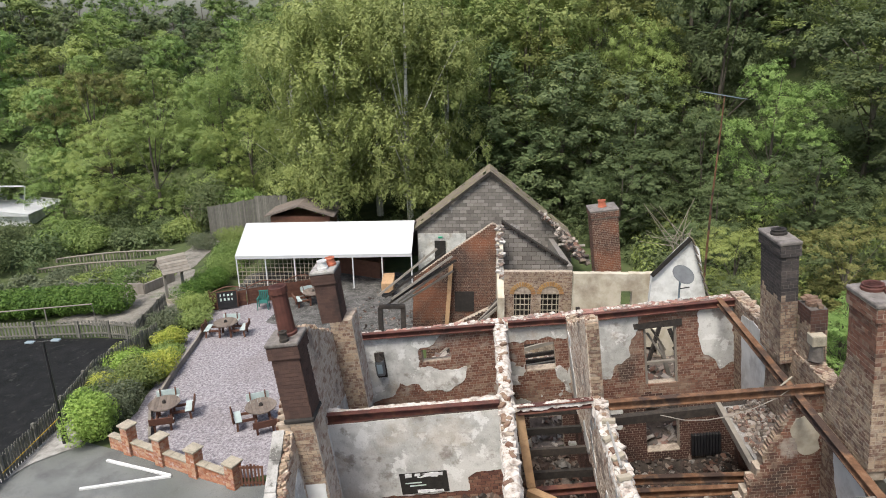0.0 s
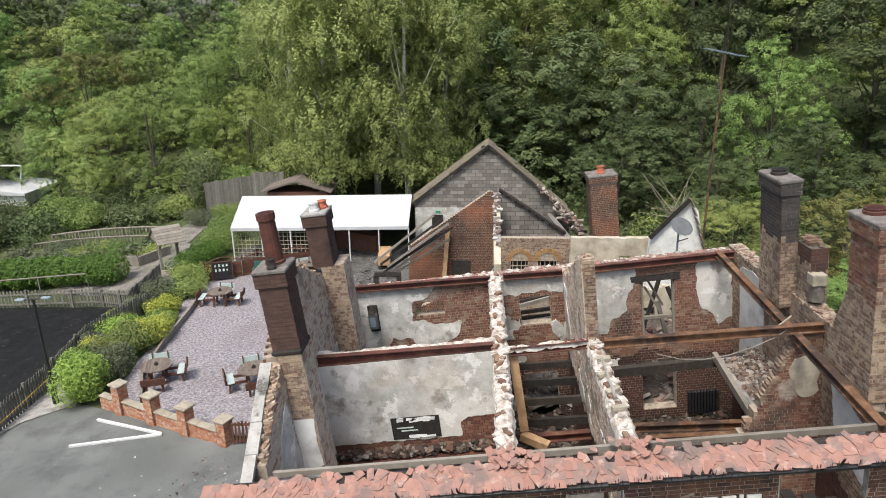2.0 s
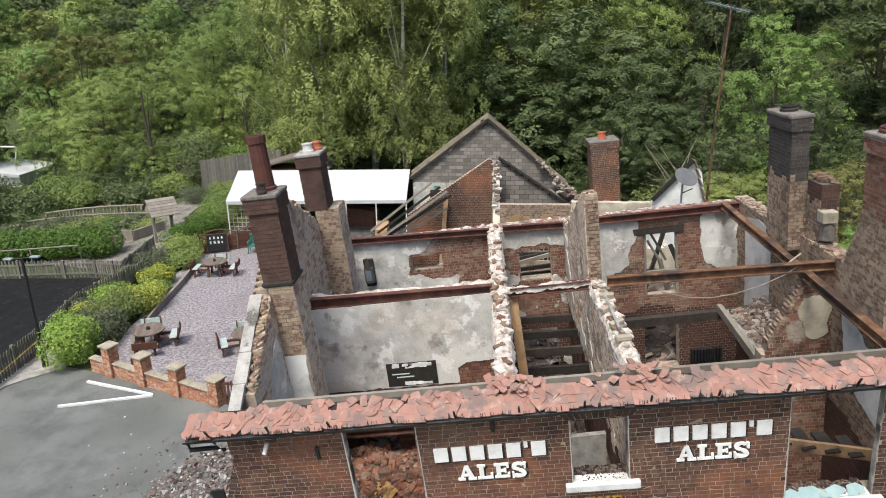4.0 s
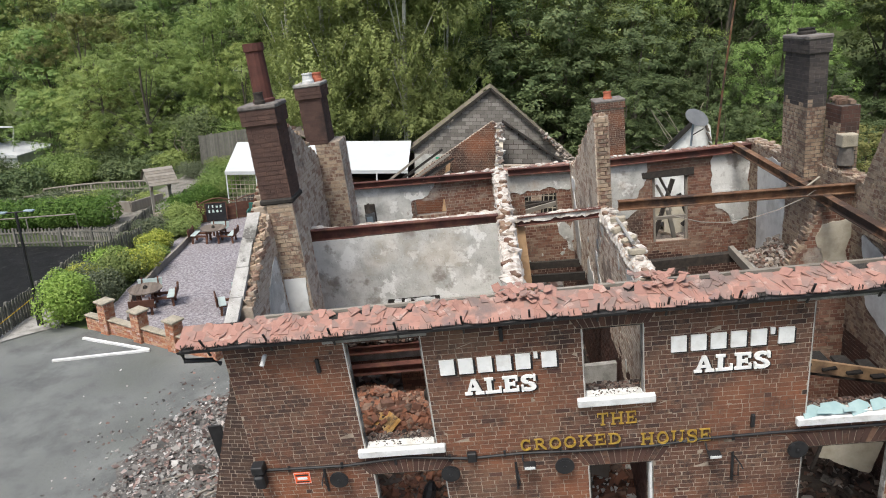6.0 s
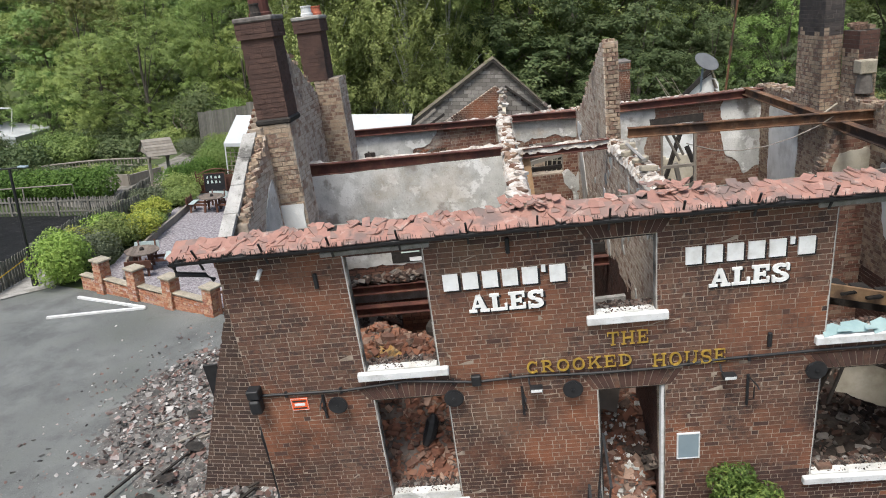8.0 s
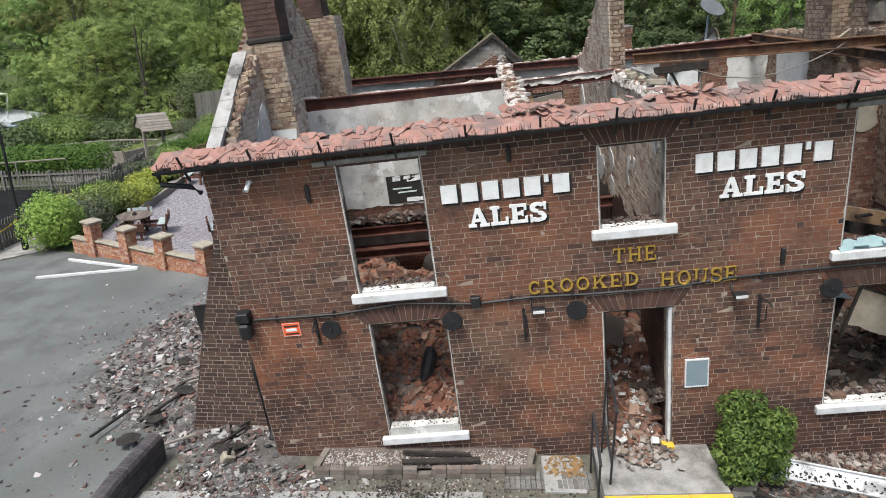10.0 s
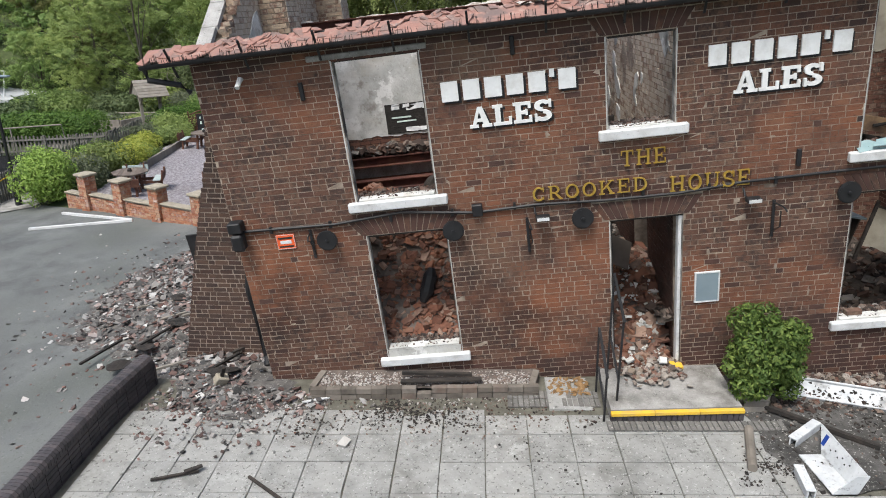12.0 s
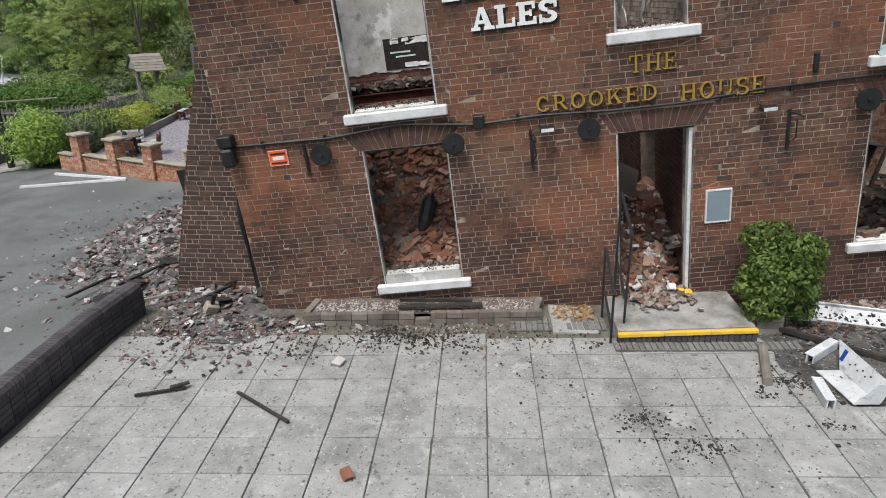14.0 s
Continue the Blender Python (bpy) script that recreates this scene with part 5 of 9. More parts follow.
random.seed(12)
for a in [("birch", -11.8, 45, 19, 1.3, 10), ("birch", -5.4, 44.0, 18.5, 1.2, 130), ("birch", -8.5, 48, 20, 1.3, 250), ("birch", -15.4, 49, 17, 1.2, 80), ("birch", -2.6, 47, 16, 1.0, 200),
          ("sallow", -29.3, 51, 12.6, 1.3, 20), ("sallow", -36.5, 57, 11.5, 1.2, 160), ("sallow", -21.0, 53, 10.5, 1.0, 70), ("ash", -26.0, 60, 15.5, 0.95, 30), ("russet", -45.5, 70, 15.5, 0.95, 60), ("ash", -19.0, 60, 19, 1.0, 110), ("ash", -43, 58, 9, 1.1, 200),
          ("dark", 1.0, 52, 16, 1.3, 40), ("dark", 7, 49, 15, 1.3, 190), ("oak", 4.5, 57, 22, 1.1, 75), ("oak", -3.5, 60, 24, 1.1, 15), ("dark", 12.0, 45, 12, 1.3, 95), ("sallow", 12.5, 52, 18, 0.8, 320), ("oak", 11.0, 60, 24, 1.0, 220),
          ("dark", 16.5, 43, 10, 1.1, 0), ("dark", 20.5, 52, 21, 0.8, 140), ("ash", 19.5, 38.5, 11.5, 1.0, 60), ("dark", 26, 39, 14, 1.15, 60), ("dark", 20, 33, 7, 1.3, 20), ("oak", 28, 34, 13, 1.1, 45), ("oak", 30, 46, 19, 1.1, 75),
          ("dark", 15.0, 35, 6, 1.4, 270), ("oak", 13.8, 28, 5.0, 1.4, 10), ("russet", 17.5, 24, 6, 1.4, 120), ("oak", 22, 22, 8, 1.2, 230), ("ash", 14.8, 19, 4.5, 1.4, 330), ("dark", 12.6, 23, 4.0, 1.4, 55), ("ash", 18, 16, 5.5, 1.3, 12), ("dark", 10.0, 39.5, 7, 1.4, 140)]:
    tree(*a)
for row, (y, step, h) in enumerate([(67, 7.0, 20), (80, 8.4, 20)]):
    x = -14.0
    while x < 0.66 * y + 3:
        k = random.choice(("far_oak", "far_ash", "far_oak", "far_dark") if x < 20 else ("far_dark", "far_oak", "far_dark"))
        tree(k, x + random.uniform(-2, 2), y + random.uniform(-4, 4), h * random.uniform(0.75, 1.1), 1.3, random.uniform(0, 360))
        x += step
# the long slope beyond the garden, crown behind crown up to the skyline
for row, (y, step, h, wide) in enumerate([(66, 8.0, 13, 1.05), (76, 7.6, 12.8, 1.05), (86, 7.6, 12.0, 1.1), (97, 7.6, 12.0, 1.15), (109, 8.0, 12.0, 1.15), (122, 8.4, 12.0, 1.2), (137, 8.8, 12.2, 1.2)]):
    x = -0.78 * y - 4
    while x < -0.17 * y - 4:
        k = random.choice(("far_ash", "far_sallow", "far_ash", "far_oak", "far_dark", "far_sallow") if y < 90 else ("hill_oak", "hill_ash", "hill_ash", "hill_dark"))
        tree(k, x + random.uniform(-2, 2), y + random.uniform(-4, 4), h * random.uniform(0.85, 1.15), wide, random.uniform(0, 360))
        x += step

# ---- front: sills, arches, lettering, fittings ----


def sill(u0, u1, w, inner=None, label="white painted concrete window sill"):
    th = thing("window_sill", label, "sill", "white sills of the pub front", m=FACE)
    part("ledge", Geo().bevelled(u0, u1, -0.09, 0.14, w, w + 0.14, 0.015), WHITE, th)
    if inner:
        part("frame_rail", Geo().bevelled(inner[0], inner[1], 0.03, 0.16, w + 0.14, w + 0.25, 0.01), WHITE, th, "white rail of the burnt-out frame")
    return th


sill(-1.66, -0.22, 3.06)
sill(-1.61, -0.17, 0.41, (-1.42, -0.36))
sill(1.93, 3.12, 3.72)
sill(5.25, 6.9, 3.06)
sill(5.28, 6.9, 0.41)
for u0, u1, w in ((-1.86, -0.25, 5.215), (5.12, 6.95, 5.225)):
    tagged(part("lintel", Geo().bevelled(u0, u1, -0.035, 0.2, w, w + 0.075, 0.01), CONCRETE, m=FACE), "pale grey concrete lintel over an upper window", "lintel", "upper lintels")


def arch(u0, u1, w, h=0.27):
    """A flat arch of splayed soldier bricks."""
    th = thing("brick_arch", "flat arch of dark splayed bricks over an opening", "arch", "brick arches of the front", m=FACE)
    n = round((u1 - u0) / 0.085)
    mid = (u0 + u1) / 2
    for k in range(n):
        a, b = u0 + (u1 - u0) * k / n + 0.005, u0 + (u1 - u0) * (k + 1) / n - 0.005
        t = 0.42
        sh = lambda u: (u - mid) * t * 0.7
        g = Geo()
        p = random.uniform(0.004, 0.014)
        g.prism([(a, w + 0.004), (b, w + 0.004), (b + sh(b), w + h), (a + sh(a), w + h)], -p, 0.08)
        part("brick", g, BRICK_SOOT if k % 4 else BRICK, th)


random.seed(21)
for u0, u1, w, h in ARCHES:
    arch(u0, u1, w, h)

# jambs: pale mortar lines round openings, white door post
tagged(part("door_post", Geo().bevelled(3.03, 3.085, 0.03, 0.16, 0.0, 2.5, 0.008), WHITE, m=FACE), "charred white timber door post in the doorway", "door frame")
tagged(part("door_post", Geo().bevelled(2.065, 2.10, 0.06, 0.14, 0.3, 2.5, 0.008), CHAR, m=FACE), "burnt black timber door post in the doorway", "door frame")
for u, w0, w1 in ((-1.545, 3.2, 5.2), (-1.49, 0.55, 2.66)):
    part("mortar_line", Geo().box(u - 0.006, u + 0.006, -0.008, 0.05, w0, w1, jit=0.003), PLASTER, wall_front)
for u, w0, w1 in ((-0.36, 3.2, 5.2), (-0.29, 0.55, 2.66), (2.05, 3.86, 5.08), (2.96, 3.86, 5.08), (5.39, 3.2, 5.2), (5.39, 0.55, 2.6), (2.05, 0.2, 2.52)):
    part("mortar_line", Geo().box(u - 0.006, u + 0.006, -0.008, 0.05, w0, w1, jit=0.003), PLASTER, wall_front)


# charred linings left in the reveals
for u0, u1, w0, w1 in FRONT_HOLES:
    th = thing("jamb_lining", "sooty peeling plaster lining the opening's reveal", "window frame", "burnt frames of the front", m=FACE)
    for u in (u0 + 0.002, u1 - 0.012):
        part("reveal", Geo().box(u, u + 0.010, 0.004, 0.118, w0 + 0.02, w1 - 0.03, jit=0.003), REVEAL, th)
    part("head", Geo().box(u0 + 0.03, u1 - 0.03, 0.02, 0.118, w1 - 0.03, w1 - 0.004, jit=0.003), CHAR, th)


for (u0, u1, w0), k in zip(((-1.48, -0.30, 0.68), (5.40, 6.75, 0.55), (-1.53, -0.37, 3.2), (2.06, 2.95, 3.85), (5.40, 6.75, 3.2)), range(5)):
    th = thing("sill_board", "sooty white board left on the opening's ledge", "sill", "inner ledges of the front", m=FACE)
    part("board", Geo().bevelled(u0 + 0.03, u1 - 0.03, -0.012, 0.15, w0 + 0.004, w0 + 0.03, 0.006), PLASTER, th)
    part("riser", Geo().box(u0 + 0.01, u1 - 0.01, -0.014, 0.0, w0 - 0.13, w0 + 0.002), PLASTER, th)
    g = Geo()
    random.seed(300 + k)
    for _ in range(110):
        chunk(g, (random.uniform(u0 + 0.06, u1 - 0.06), random.uniform(0.0, 0.3), w0 + 0.035), random.choice((0.012, 0.016, 0.022, 0.03)), 0.5)
    for _ in range(170):
        chunk(g, (random.uniform(u0 + 0.04, u1 - 0.04), random.uniform(0.15, 0.33), w0 + 0.02), random.uniform(0.03, 0.085), 0.6)
    tagged(part("grit", g, RUBBLE_DARK, th), kind="stuff")


def ring(cx, cy, ro, so, ri, si, a0, a1, n=14):
    """Quads of a curved stroke between two ellipses, from angle a0 to a1."""
    out = []
    for k in range(n):
        p, q = radians(a0 + (a1 - a0) * k / n), radians(a0 + (a1 - a0) * (k + 1) / n)
        out.append([(cx + ro * math.cos(p), cy + so * math.sin(p)), (cx + ro * math.cos(q), cy + so * math.sin(q)), (cx + ri * math.cos(q), cy + si * math.sin(q)), (cx + ri * math.cos(p), cy + si * math.sin(p))])
    return out


def bar(x0, x1, y0, y1):
    return [(x0, y0), (x1, y0), (x1, y1), (x0, y1)]


def glyph(ch, T, t, f):
    """A serif capital one unit high: its width and its strokes. T: heavy stroke, t: light stroke, f: thickness of the serifs."""
    x0, x1 = 0.12, 0.12 + T
    foot, head = (bar(0, x1 + 0.12, 0, f), bar(0, x1 + 0.12, 1 - f, 1))
    stem = bar(x0, x1, f, 1 - f)
    if ch == "A":
        return 1.12, [[(0.14, f), (0.14 + t * 1.15, f), (0.58, 1), (0.44, 1)], [(0.97 - T * 1.05, f), (0.99, f), (0.68, 1), (0.44, 1)], bar(0.30, 0.76, 0.28, 0.28 + t * 0.9), bar(0, 0.28 + t, 0, f), bar(0.88 - T, 1.12, 0, f)]
    if ch == "K":
        return 1.14, [stem, foot, head, [(x1 - 0.02, 0.36), (x1 + t, 0.36), (0.94, 1 - f), (0.92 - t * 1.1, 1 - f)], [(0.50, 0.58), (0.64, 0.70), (1.05, f), (1.03 - T * 1.2, f)], bar(0.66, 1.10, 1 - f, 1), bar(0.90 - T, 1.14, 0, f)]
    if ch == "S":
        return 0.88, ring(0.44, 0.735, 0.41, 0.265, 0.41 - T, 0.265 - t, 20, 270, 20) + ring(0.44, 0.265, 0.44, 0.265, 0.44 - T, 0.265 - t, 90, -160, 20) + [bar(0.74, 0.74 + max(0.07, f * 0.9), 0.64, 1.0), bar(0.03, 0.03 + max(0.07, f * 0.9), 0.0, 0.36)]
    if ch == "L":
        return 0.95, [stem, head, bar(0, 0.93, 0, f), bar(0.93 - max(0.08, f), 0.93, f, 0.38)]
    if ch == "E":
        return 0.95, [stem, bar(0, 0.88, 1 - f, 1), bar(0, 0.92, 0, f), bar(x1, 0.64, 0.5 - t / 2, 0.5 + t / 2), bar(0.60, 0.60 + max(0.06, f * 0.8), 0.36, 0.64), bar(0.88 - max(0.07, f), 0.88, 0.68, 1 - f), bar(0.92 - max(0.07, f), 0.92, f, 0.33)]
    if ch == "T":
        return 1.0, [bar(0.5 - T / 2, 0.5 + T / 2, f, 1 - f), bar(0.02, 0.98, 1 - f, 1), bar(0.38 - T / 2, 0.62 + T / 2, 0, f), bar(0.02, 0.02 + 0.07, 0.70, 1 - f), bar(0.91, 0.98, 0.70, 1 - f)]
    if ch == "H":
        return 1.12, [stem, bar(1.0 - T, 1.0, f, 1 - f), foot, head, bar(0.88 - T, 1.12, 0, f), bar(0.88 - T, 1.12, 1 - f, 1), bar(x1, 1.0 - T, 0.5 - t / 2, 0.5 + t / 2)]
    if ch == "C":
        return 1.0, ring(0.5, 0.5, 0.47, 0.5, 0.47 - T, 0.5 - t, 42, 318, 26) + [bar(0.82, 0.88, 0.66, 0.98), bar(0.84, 0.88, 0.08, 0.28)]
    if ch == "O":
        return 1.06, ring(0.53, 0.5, 0.5, 0.5, 0.5 - T, 0.5 - t, 0, 360, 30)
    if ch == "D":
        return 1.06, [stem, bar(0, 0.50, 1 - f, 1), bar(0, 0.50, 0, f)] + ring(0.50, 0.5, 0.53, 0.5, 0.53 - T, 0.5 - t, -90, 90, 18)
    if ch == "R":
        return 1.05, [stem, foot, bar(0, 0.52, 1 - f, 1), bar(x1, 0.52, 0.48 - t / 2, 0.48 + t / 2)] + ring(0.52, 0.725, 0.34, 0.275, 0.34 - T, 0.275 - t, -90, 90) + [[(0.46, 0.46), (0.46 + T * 1.1, 0.46), (1.02, f), (0.98 - T * 1.1, f)], bar(0.86, 1.05, 0, f)]
    if ch == "U":
        return 1.1, [bar(x0, x1, 0.38, 1 - f), bar(0.98 - t, 0.98, 0.38, 1 - f), head, bar(0.84 - t, 1.1, 1 - f, 1)] + ring(0.55, 0.38, 0.43, 0.38, 0.43 - T * 0.9, 0.38 - t, 180, 360, 18)
    if ch == "'":
        return 0.34, [bar(0.05, 0.29, 0.64, 1.0)]
    # any other sign: a plain block of a capital's size
    return 1.06, [bar(0.09, 0.97, 0.05, 0.95)]


def lettering(th, text, u0, u1, w0, w1, mat, depth, strokes, gap=0.07, shadow=None):
    """Raised letters on the front from u0 to u1, each one a part."""
    total = sum(glyph(c, *strokes)[0] + gap for c in text) - gap
    k = (u1 - u0) / total
    u = u0
    for c in text:
        wd, pieces = glyph(c, *strokes)
        g, back = Geo(), Geo()
        for i, poly in enumerate(pieces):
            # each stroke stands a hair further out than the one under it
            pts = [(u + x * k, w0 + y * (w1 - w0)) for x, y in poly]
            g.prism(pts, -depth - 0.0006 * i, -0.001)
            # the letter's drop shadow: a flat dark copy shifted right and down
            back.prism([(x + 0.034, z - 0.034) for x, z in pts], -0.006 - 0.0002 * i, -0.001)
        part("letter", g, mat, th)
        if shadow:
            part("letter_backing", back, shadow, th)
        u += (wd + gap) * k


SLAB_STROKES, ROMAN_STROKES = (0.27, 0.16, 0.145), (0.17, 0.08, 0.055)
for u0, u1, a0, a1, dw in ((-0.12, 1.66, 0.24, 1.30, 0.0), (3.36, 5.12, 3.72, 4.77, 0.07)):
    th = thing("painted_sign", "raised white ale sign of blocks and slab-serif capitals", "sign", "ale lettering", m=FACE @ Matrix.Translation((0, -0.008, 0)))
    lettering(th, "-----'-", u0 - 0.03, u1 + 0.02, 4.475 + dw, 4.765 + dw, LETTER_WHITE, 0.03, SLAB_STROKES, shadow=BLACK)
    lettering(th, "ALES", a0 - 0.03, a1 + 0.02, 4.095 + dw, 4.375 + dw, LETTER_WHITE, 0.03, SLAB_STROKES, shadow=BLACK)
th = thing("house_sign", "raised gold house-name lettering over the doorway", "sign", m=FACE @ Matrix.Translation((0, -0.008, 0)))
lettering(th, "THE", 2.22, 2.83, 3.33, 3.55, GOLD, 0.03, ROMAN_STROKES, gap=0.22, shadow=BRICK_SOOT)
lettering(th, "CROOKED", 0.98, 2.58, 2.95, 3.15, GOLD, 0.03, ROMAN_STROKES, gap=0.22, shadow=BRICK_SOOT)
lettering(th, "HOUSE", 2.89, 3.97, 2.89, 3.11, GOLD, 0.03, ROMAN_STROKES, gap=0.22, shadow=BRICK_SOOT)


def round_fitting(u, w, r=0.155):
    th = thing("wall_speaker", "round black fitting on a bracket on the brick front", "wall fitting", "round wall fittings", m=FACE @ Matrix.Translation((u, 0, w)))
    prof = [(0.03, 0.0), (0.05, -0.05), (r * 0.75, -0.07), (r, -0.11), (r, -0.135), (r * 0.86, -0.145), (r * 0.8, -0.12), (r * 0.3, -0.115), (0.03, -0.13)]
    housing = part("housing", Geo().tube([(0, y, 0) for q, y in prof], [q for q, y in prof], 24), BLACK, th, smooth=False)
    part("boss", Geo().tube([(0, -0.11, 0), (0, -0.16, 0), (0, -0.165, 0)], [0.03, 0.025, 0.01], 10), BLACK, housing)


for u, w in ((-2.05, 2.70), (-0.19, 2.66), (1.66, 2.66), (5.27, 2.66)):
    round_fitting(u, w)


def hanging_bracket(u, w0, w1, curl=0.2):
    th = thing("hanging_bracket", "black wrought-iron hanging basket bracket on the front", "bracket", "basket brackets", m=FACE @ Matrix.Translation((u, 0, 0)))
    bar = part("back_bar", Geo().beam((0, -0.03, w0), (0, -0.03, w1), 0.04, 0.02, (0, 1, 0)), BLACK, th)
    part("arm", Geo().tube([(0, -0.03, w1 - 0.04), (0.03, -0.30, w1 - 0.02), (0.04, -0.36, w1 - 0.06)], 0.012, 6), BLACK, bar)
    part("brace", Geo().tube([(0, -0.03, w0 + 0.08), (0.05, -0.16, w0 + 0.2), (0.02, -0.22, w1 - 0.1), (0.06, -0.14, w1 - 0.16)], 0.01, 6), BLACK, bar)


for u, a, b in ((-2.30, 2.40, 2.86), (0.88, 2.18, 2.72), (4.32, 2.06, 2.62)):
    hanging_bracket(u, a, b)
conduit = thing("conduit", "black cable conduit sagging along the brick front", "cable", m=FACE)
part("cable", Geo().tube([(-3.35, -0.03, 2.93), (-1.9, -0.03, 2.905), (-0.9, -0.035, 2.99), (0.15, -0.03, 2.87), (1.0, -0.03, 2.90), (2.0, -0.03, 2.86), (3.0, -0.035, 2.86), (3.9, -0.03, 2.93), (5.3, -0.03, 2.95), (8.5, -0.03, 2.95)], 0.022, 6), BLACK, conduit)
part("junction_box", Geo().bevelled(0.11, 0.26, -0.09, -0.005, 2.82, 3.0, 0.012), BLACK, conduit)
for k in range(9):
    part("clip", Geo().box(-2.9 + k * 0.9, -2.86 + k * 0.9, -0.045, 0.0, 2.86, 2.96), BLACK, conduit)
for u, w in ((1.10, 2.73), (4.0, 2.69)):
    th = thing("floodlight", "small black floodlight on an arm on the front", "light", "floodlights", m=FACE @ Matrix.Translation((u, 0, w)))
    part("arm", Geo().tube([(-0.1, -0.01, 0.14), (-0.1, -0.08, 0.05), (-0.02, -0.12, 0.0)], 0.014, 6), BLACK, th)
    lamp_body = part("body", Geo().bevelled(-0.1, 0.1, -0.2, -0.06, -0.035, 0.03, 0.012), BLACK, th)
    part("lens", Geo().box(-0.085, 0.085, -0.206, -0.2, -0.025, 0.02), WHITE, lamp_body, "pale lens")
th = thing("wall_lantern", "black square wall box with a lantern under it", "wall fitting", m=FACE @ Matrix.Translation((-3.36, 0, 2.88)))
part("box", Geo().bevelled(-0.1, 0.1, -0.2, -0.005, 0.08, 0.24, 0.015), BLACK, th)
part("lantern", Geo().bevelled(-0.09, 0.09, -0.22, -0.03, -0.2, 0.06, 0.03), BLACK, th)
th = thing("security_camera", "small white security camera on the brick front", "camera", m=FACE @ Matrix.Translation((-2.79, 0, 5.05)))
part("mount", Geo().tube([(0, 0, 0.05), (0, -0.06, 0.06)], 0.03, 8), WHITE, th)
part("body", Geo().tube([(0.01, -0.06, 0.07), (-0.02, -0.18, -0.03)], 0.035, 10), WHITE, th)
th = thing("warning_sign", "small orange warning sign with pale bars on the front", "sign", m=FACE @ Matrix.Translation((-2.70, 0, 2.70)))
sign_board = part("board", Geo().bevelled(-0.14, 0.14, -0.02, 0.0, -0.115, 0.115, 0.004), ORANGE, th)
part("border", Geo().box(-0.136, 0.136, -0.0235, -0.0195, 0.106, 0.111).box(-0.136, 0.136, -0.0235, -0.0195, -0.111, -0.106).box(-0.136, -0.131, -0.0235, -0.0195, -0.106, 0.106).box(0.131, 0.136, -0.0235, -0.0195, -0.106, 0.106), WHITE, sign_board)
part("bar", Geo().bevelled(-0.085, 0.085, -0.025, -0.0195, -0.03, 0.022, 0.002), WHITE, sign_board)
part("bar", Geo().box(-0.11, 0.11, -0.024, -0.0195, 0.045, 0.075), CHAR, sign_board)
part("bar", Geo().box(-0.11, 0.11, -0.024, -0.0195, -0.085, -0.06), CHAR, sign_board)
th = thing("notice_panel", "blank grey notice panel in a thin pale frame", "panel", m=FACE @ Matrix.Translation((3.45, 0, 1.33)))
notice = part("panel", Geo().box(-0.16, 0.16, -0.03, 0.0, -0.23, 0.23), GREY, th)
part("panel_frame", Geo().box(-0.18, 0.18, -0.036, 0.0, 0.23, 0.25).box(-0.18, 0.18, -0.036, 0.0, -0.25, -0.23).box(-0.18, -0.16, -0.036, 0.0, -0.23, 0.23).box(0.16, 0.18, -0.036, 0.0, -0.23, 0.23), WHITE, notice, "thin pale frame")
for u, w in ((0.86, 5.12), (-2.0, 4.85), (4.6, 3.2)):
    tagged(part("tie_plate", Geo().bevelled(u - 0.03, u + 0.03, -0.05, 0.0, w - 0.12, w + 0.12, 0.01), BLACK, m=FACE), "small black iron tie plate on the front", "tie plate", "tie plates")
# downpipe in the angle of the buttress, and the stub at the gutter's end
th = thing("downpipe", "black downpipe in the angle of the buttress", "pipe")
part("pipe", Geo().tube([(-3.80, 3.2, 2.6), (-3.93, 3.25, 1.2), (-3.72, 3.22, -0.05)], 0.06, 8), BLACK, th)
part("shoe", Geo().tube([(-3.72, 3.22, 0.0), (-3.70, 3.1, -0.12)], 0.055, 8), BLACK, th)
th = thing("gutter_outlet", "black bent gutter outlet at the eaves corner", "pipe", m=B)
part("outlet", Geo().tube([(-3.95, 2.14, 5.38), (-3.95, 2.16, 5.24), (-3.62, 2.35, 5.12), (-3.55, 2.45, 5.0)], 0.04, 8), BLACK, th)
tagged(part("black_board", Geo().bevelled(-0.16, 0.14, 0, 0.04, -1.1, 0.55, 0.01), BLACK, m=pose(-5.55, 5.2, 0.95, 4, -9, 0)), "black board leaning behind the buttress", "board")

# ---- forecourt things ----
SLOPE = pose(0, 0, 0, 0, -ANG, 0)
bed = thing("planting_bed", "raised brick-edged bed of pebbles under the window", "planter")
g = Geo()
random.seed(33)
for row in range(2):
    for (x0, y0), (x1, y1) in (((-2.68, 2.10), (0.82, 2.16)), ((-2.68, 2.16), (-2.60, 2.64)), ((0.72, 2.2), (0.82, 2.62))):
        L = math.hypot(x1 - x0, y1 - y0)
        n = max(1, round(L / 0.235))
        for k in range(n):
            t0, t1 = (k + 0.02) / n, (k + 0.98) / n
            a, b = Vector((x0 + (x1 - x0) * t0, y0 + (y1 - y0) * t0, 0)), Vector((x0 + (x1 - x0) * t1, y0 + (y1 - y0) * t1, 0))
            if row == 1 and 0.45 < k / n < 0.52 and L > 2:
                continue
            q = Geo().beam((a.x, a.y, land(a.x, 0) + 0.055 + row * 0.1), (b.x, b.y, land(b.x, 0) + 0.055 + row * 0.1), 0.1, 0.088)
            part("edging_block", q, EDGING, bed)
part("bed_fill", Geo().add([(-2.64, 2.14, land(-2.64, 0) + 0.15), (0.78, 2.2, land(0.78, 0) + 0.15), (0.78, 2.66, land(0.78, 0) + 0.18), (-2.64, 2.68, land(-2.64, 0) + 0.18)], [(0, 1, 2, 3)]), BED, bed)
g = Geo()
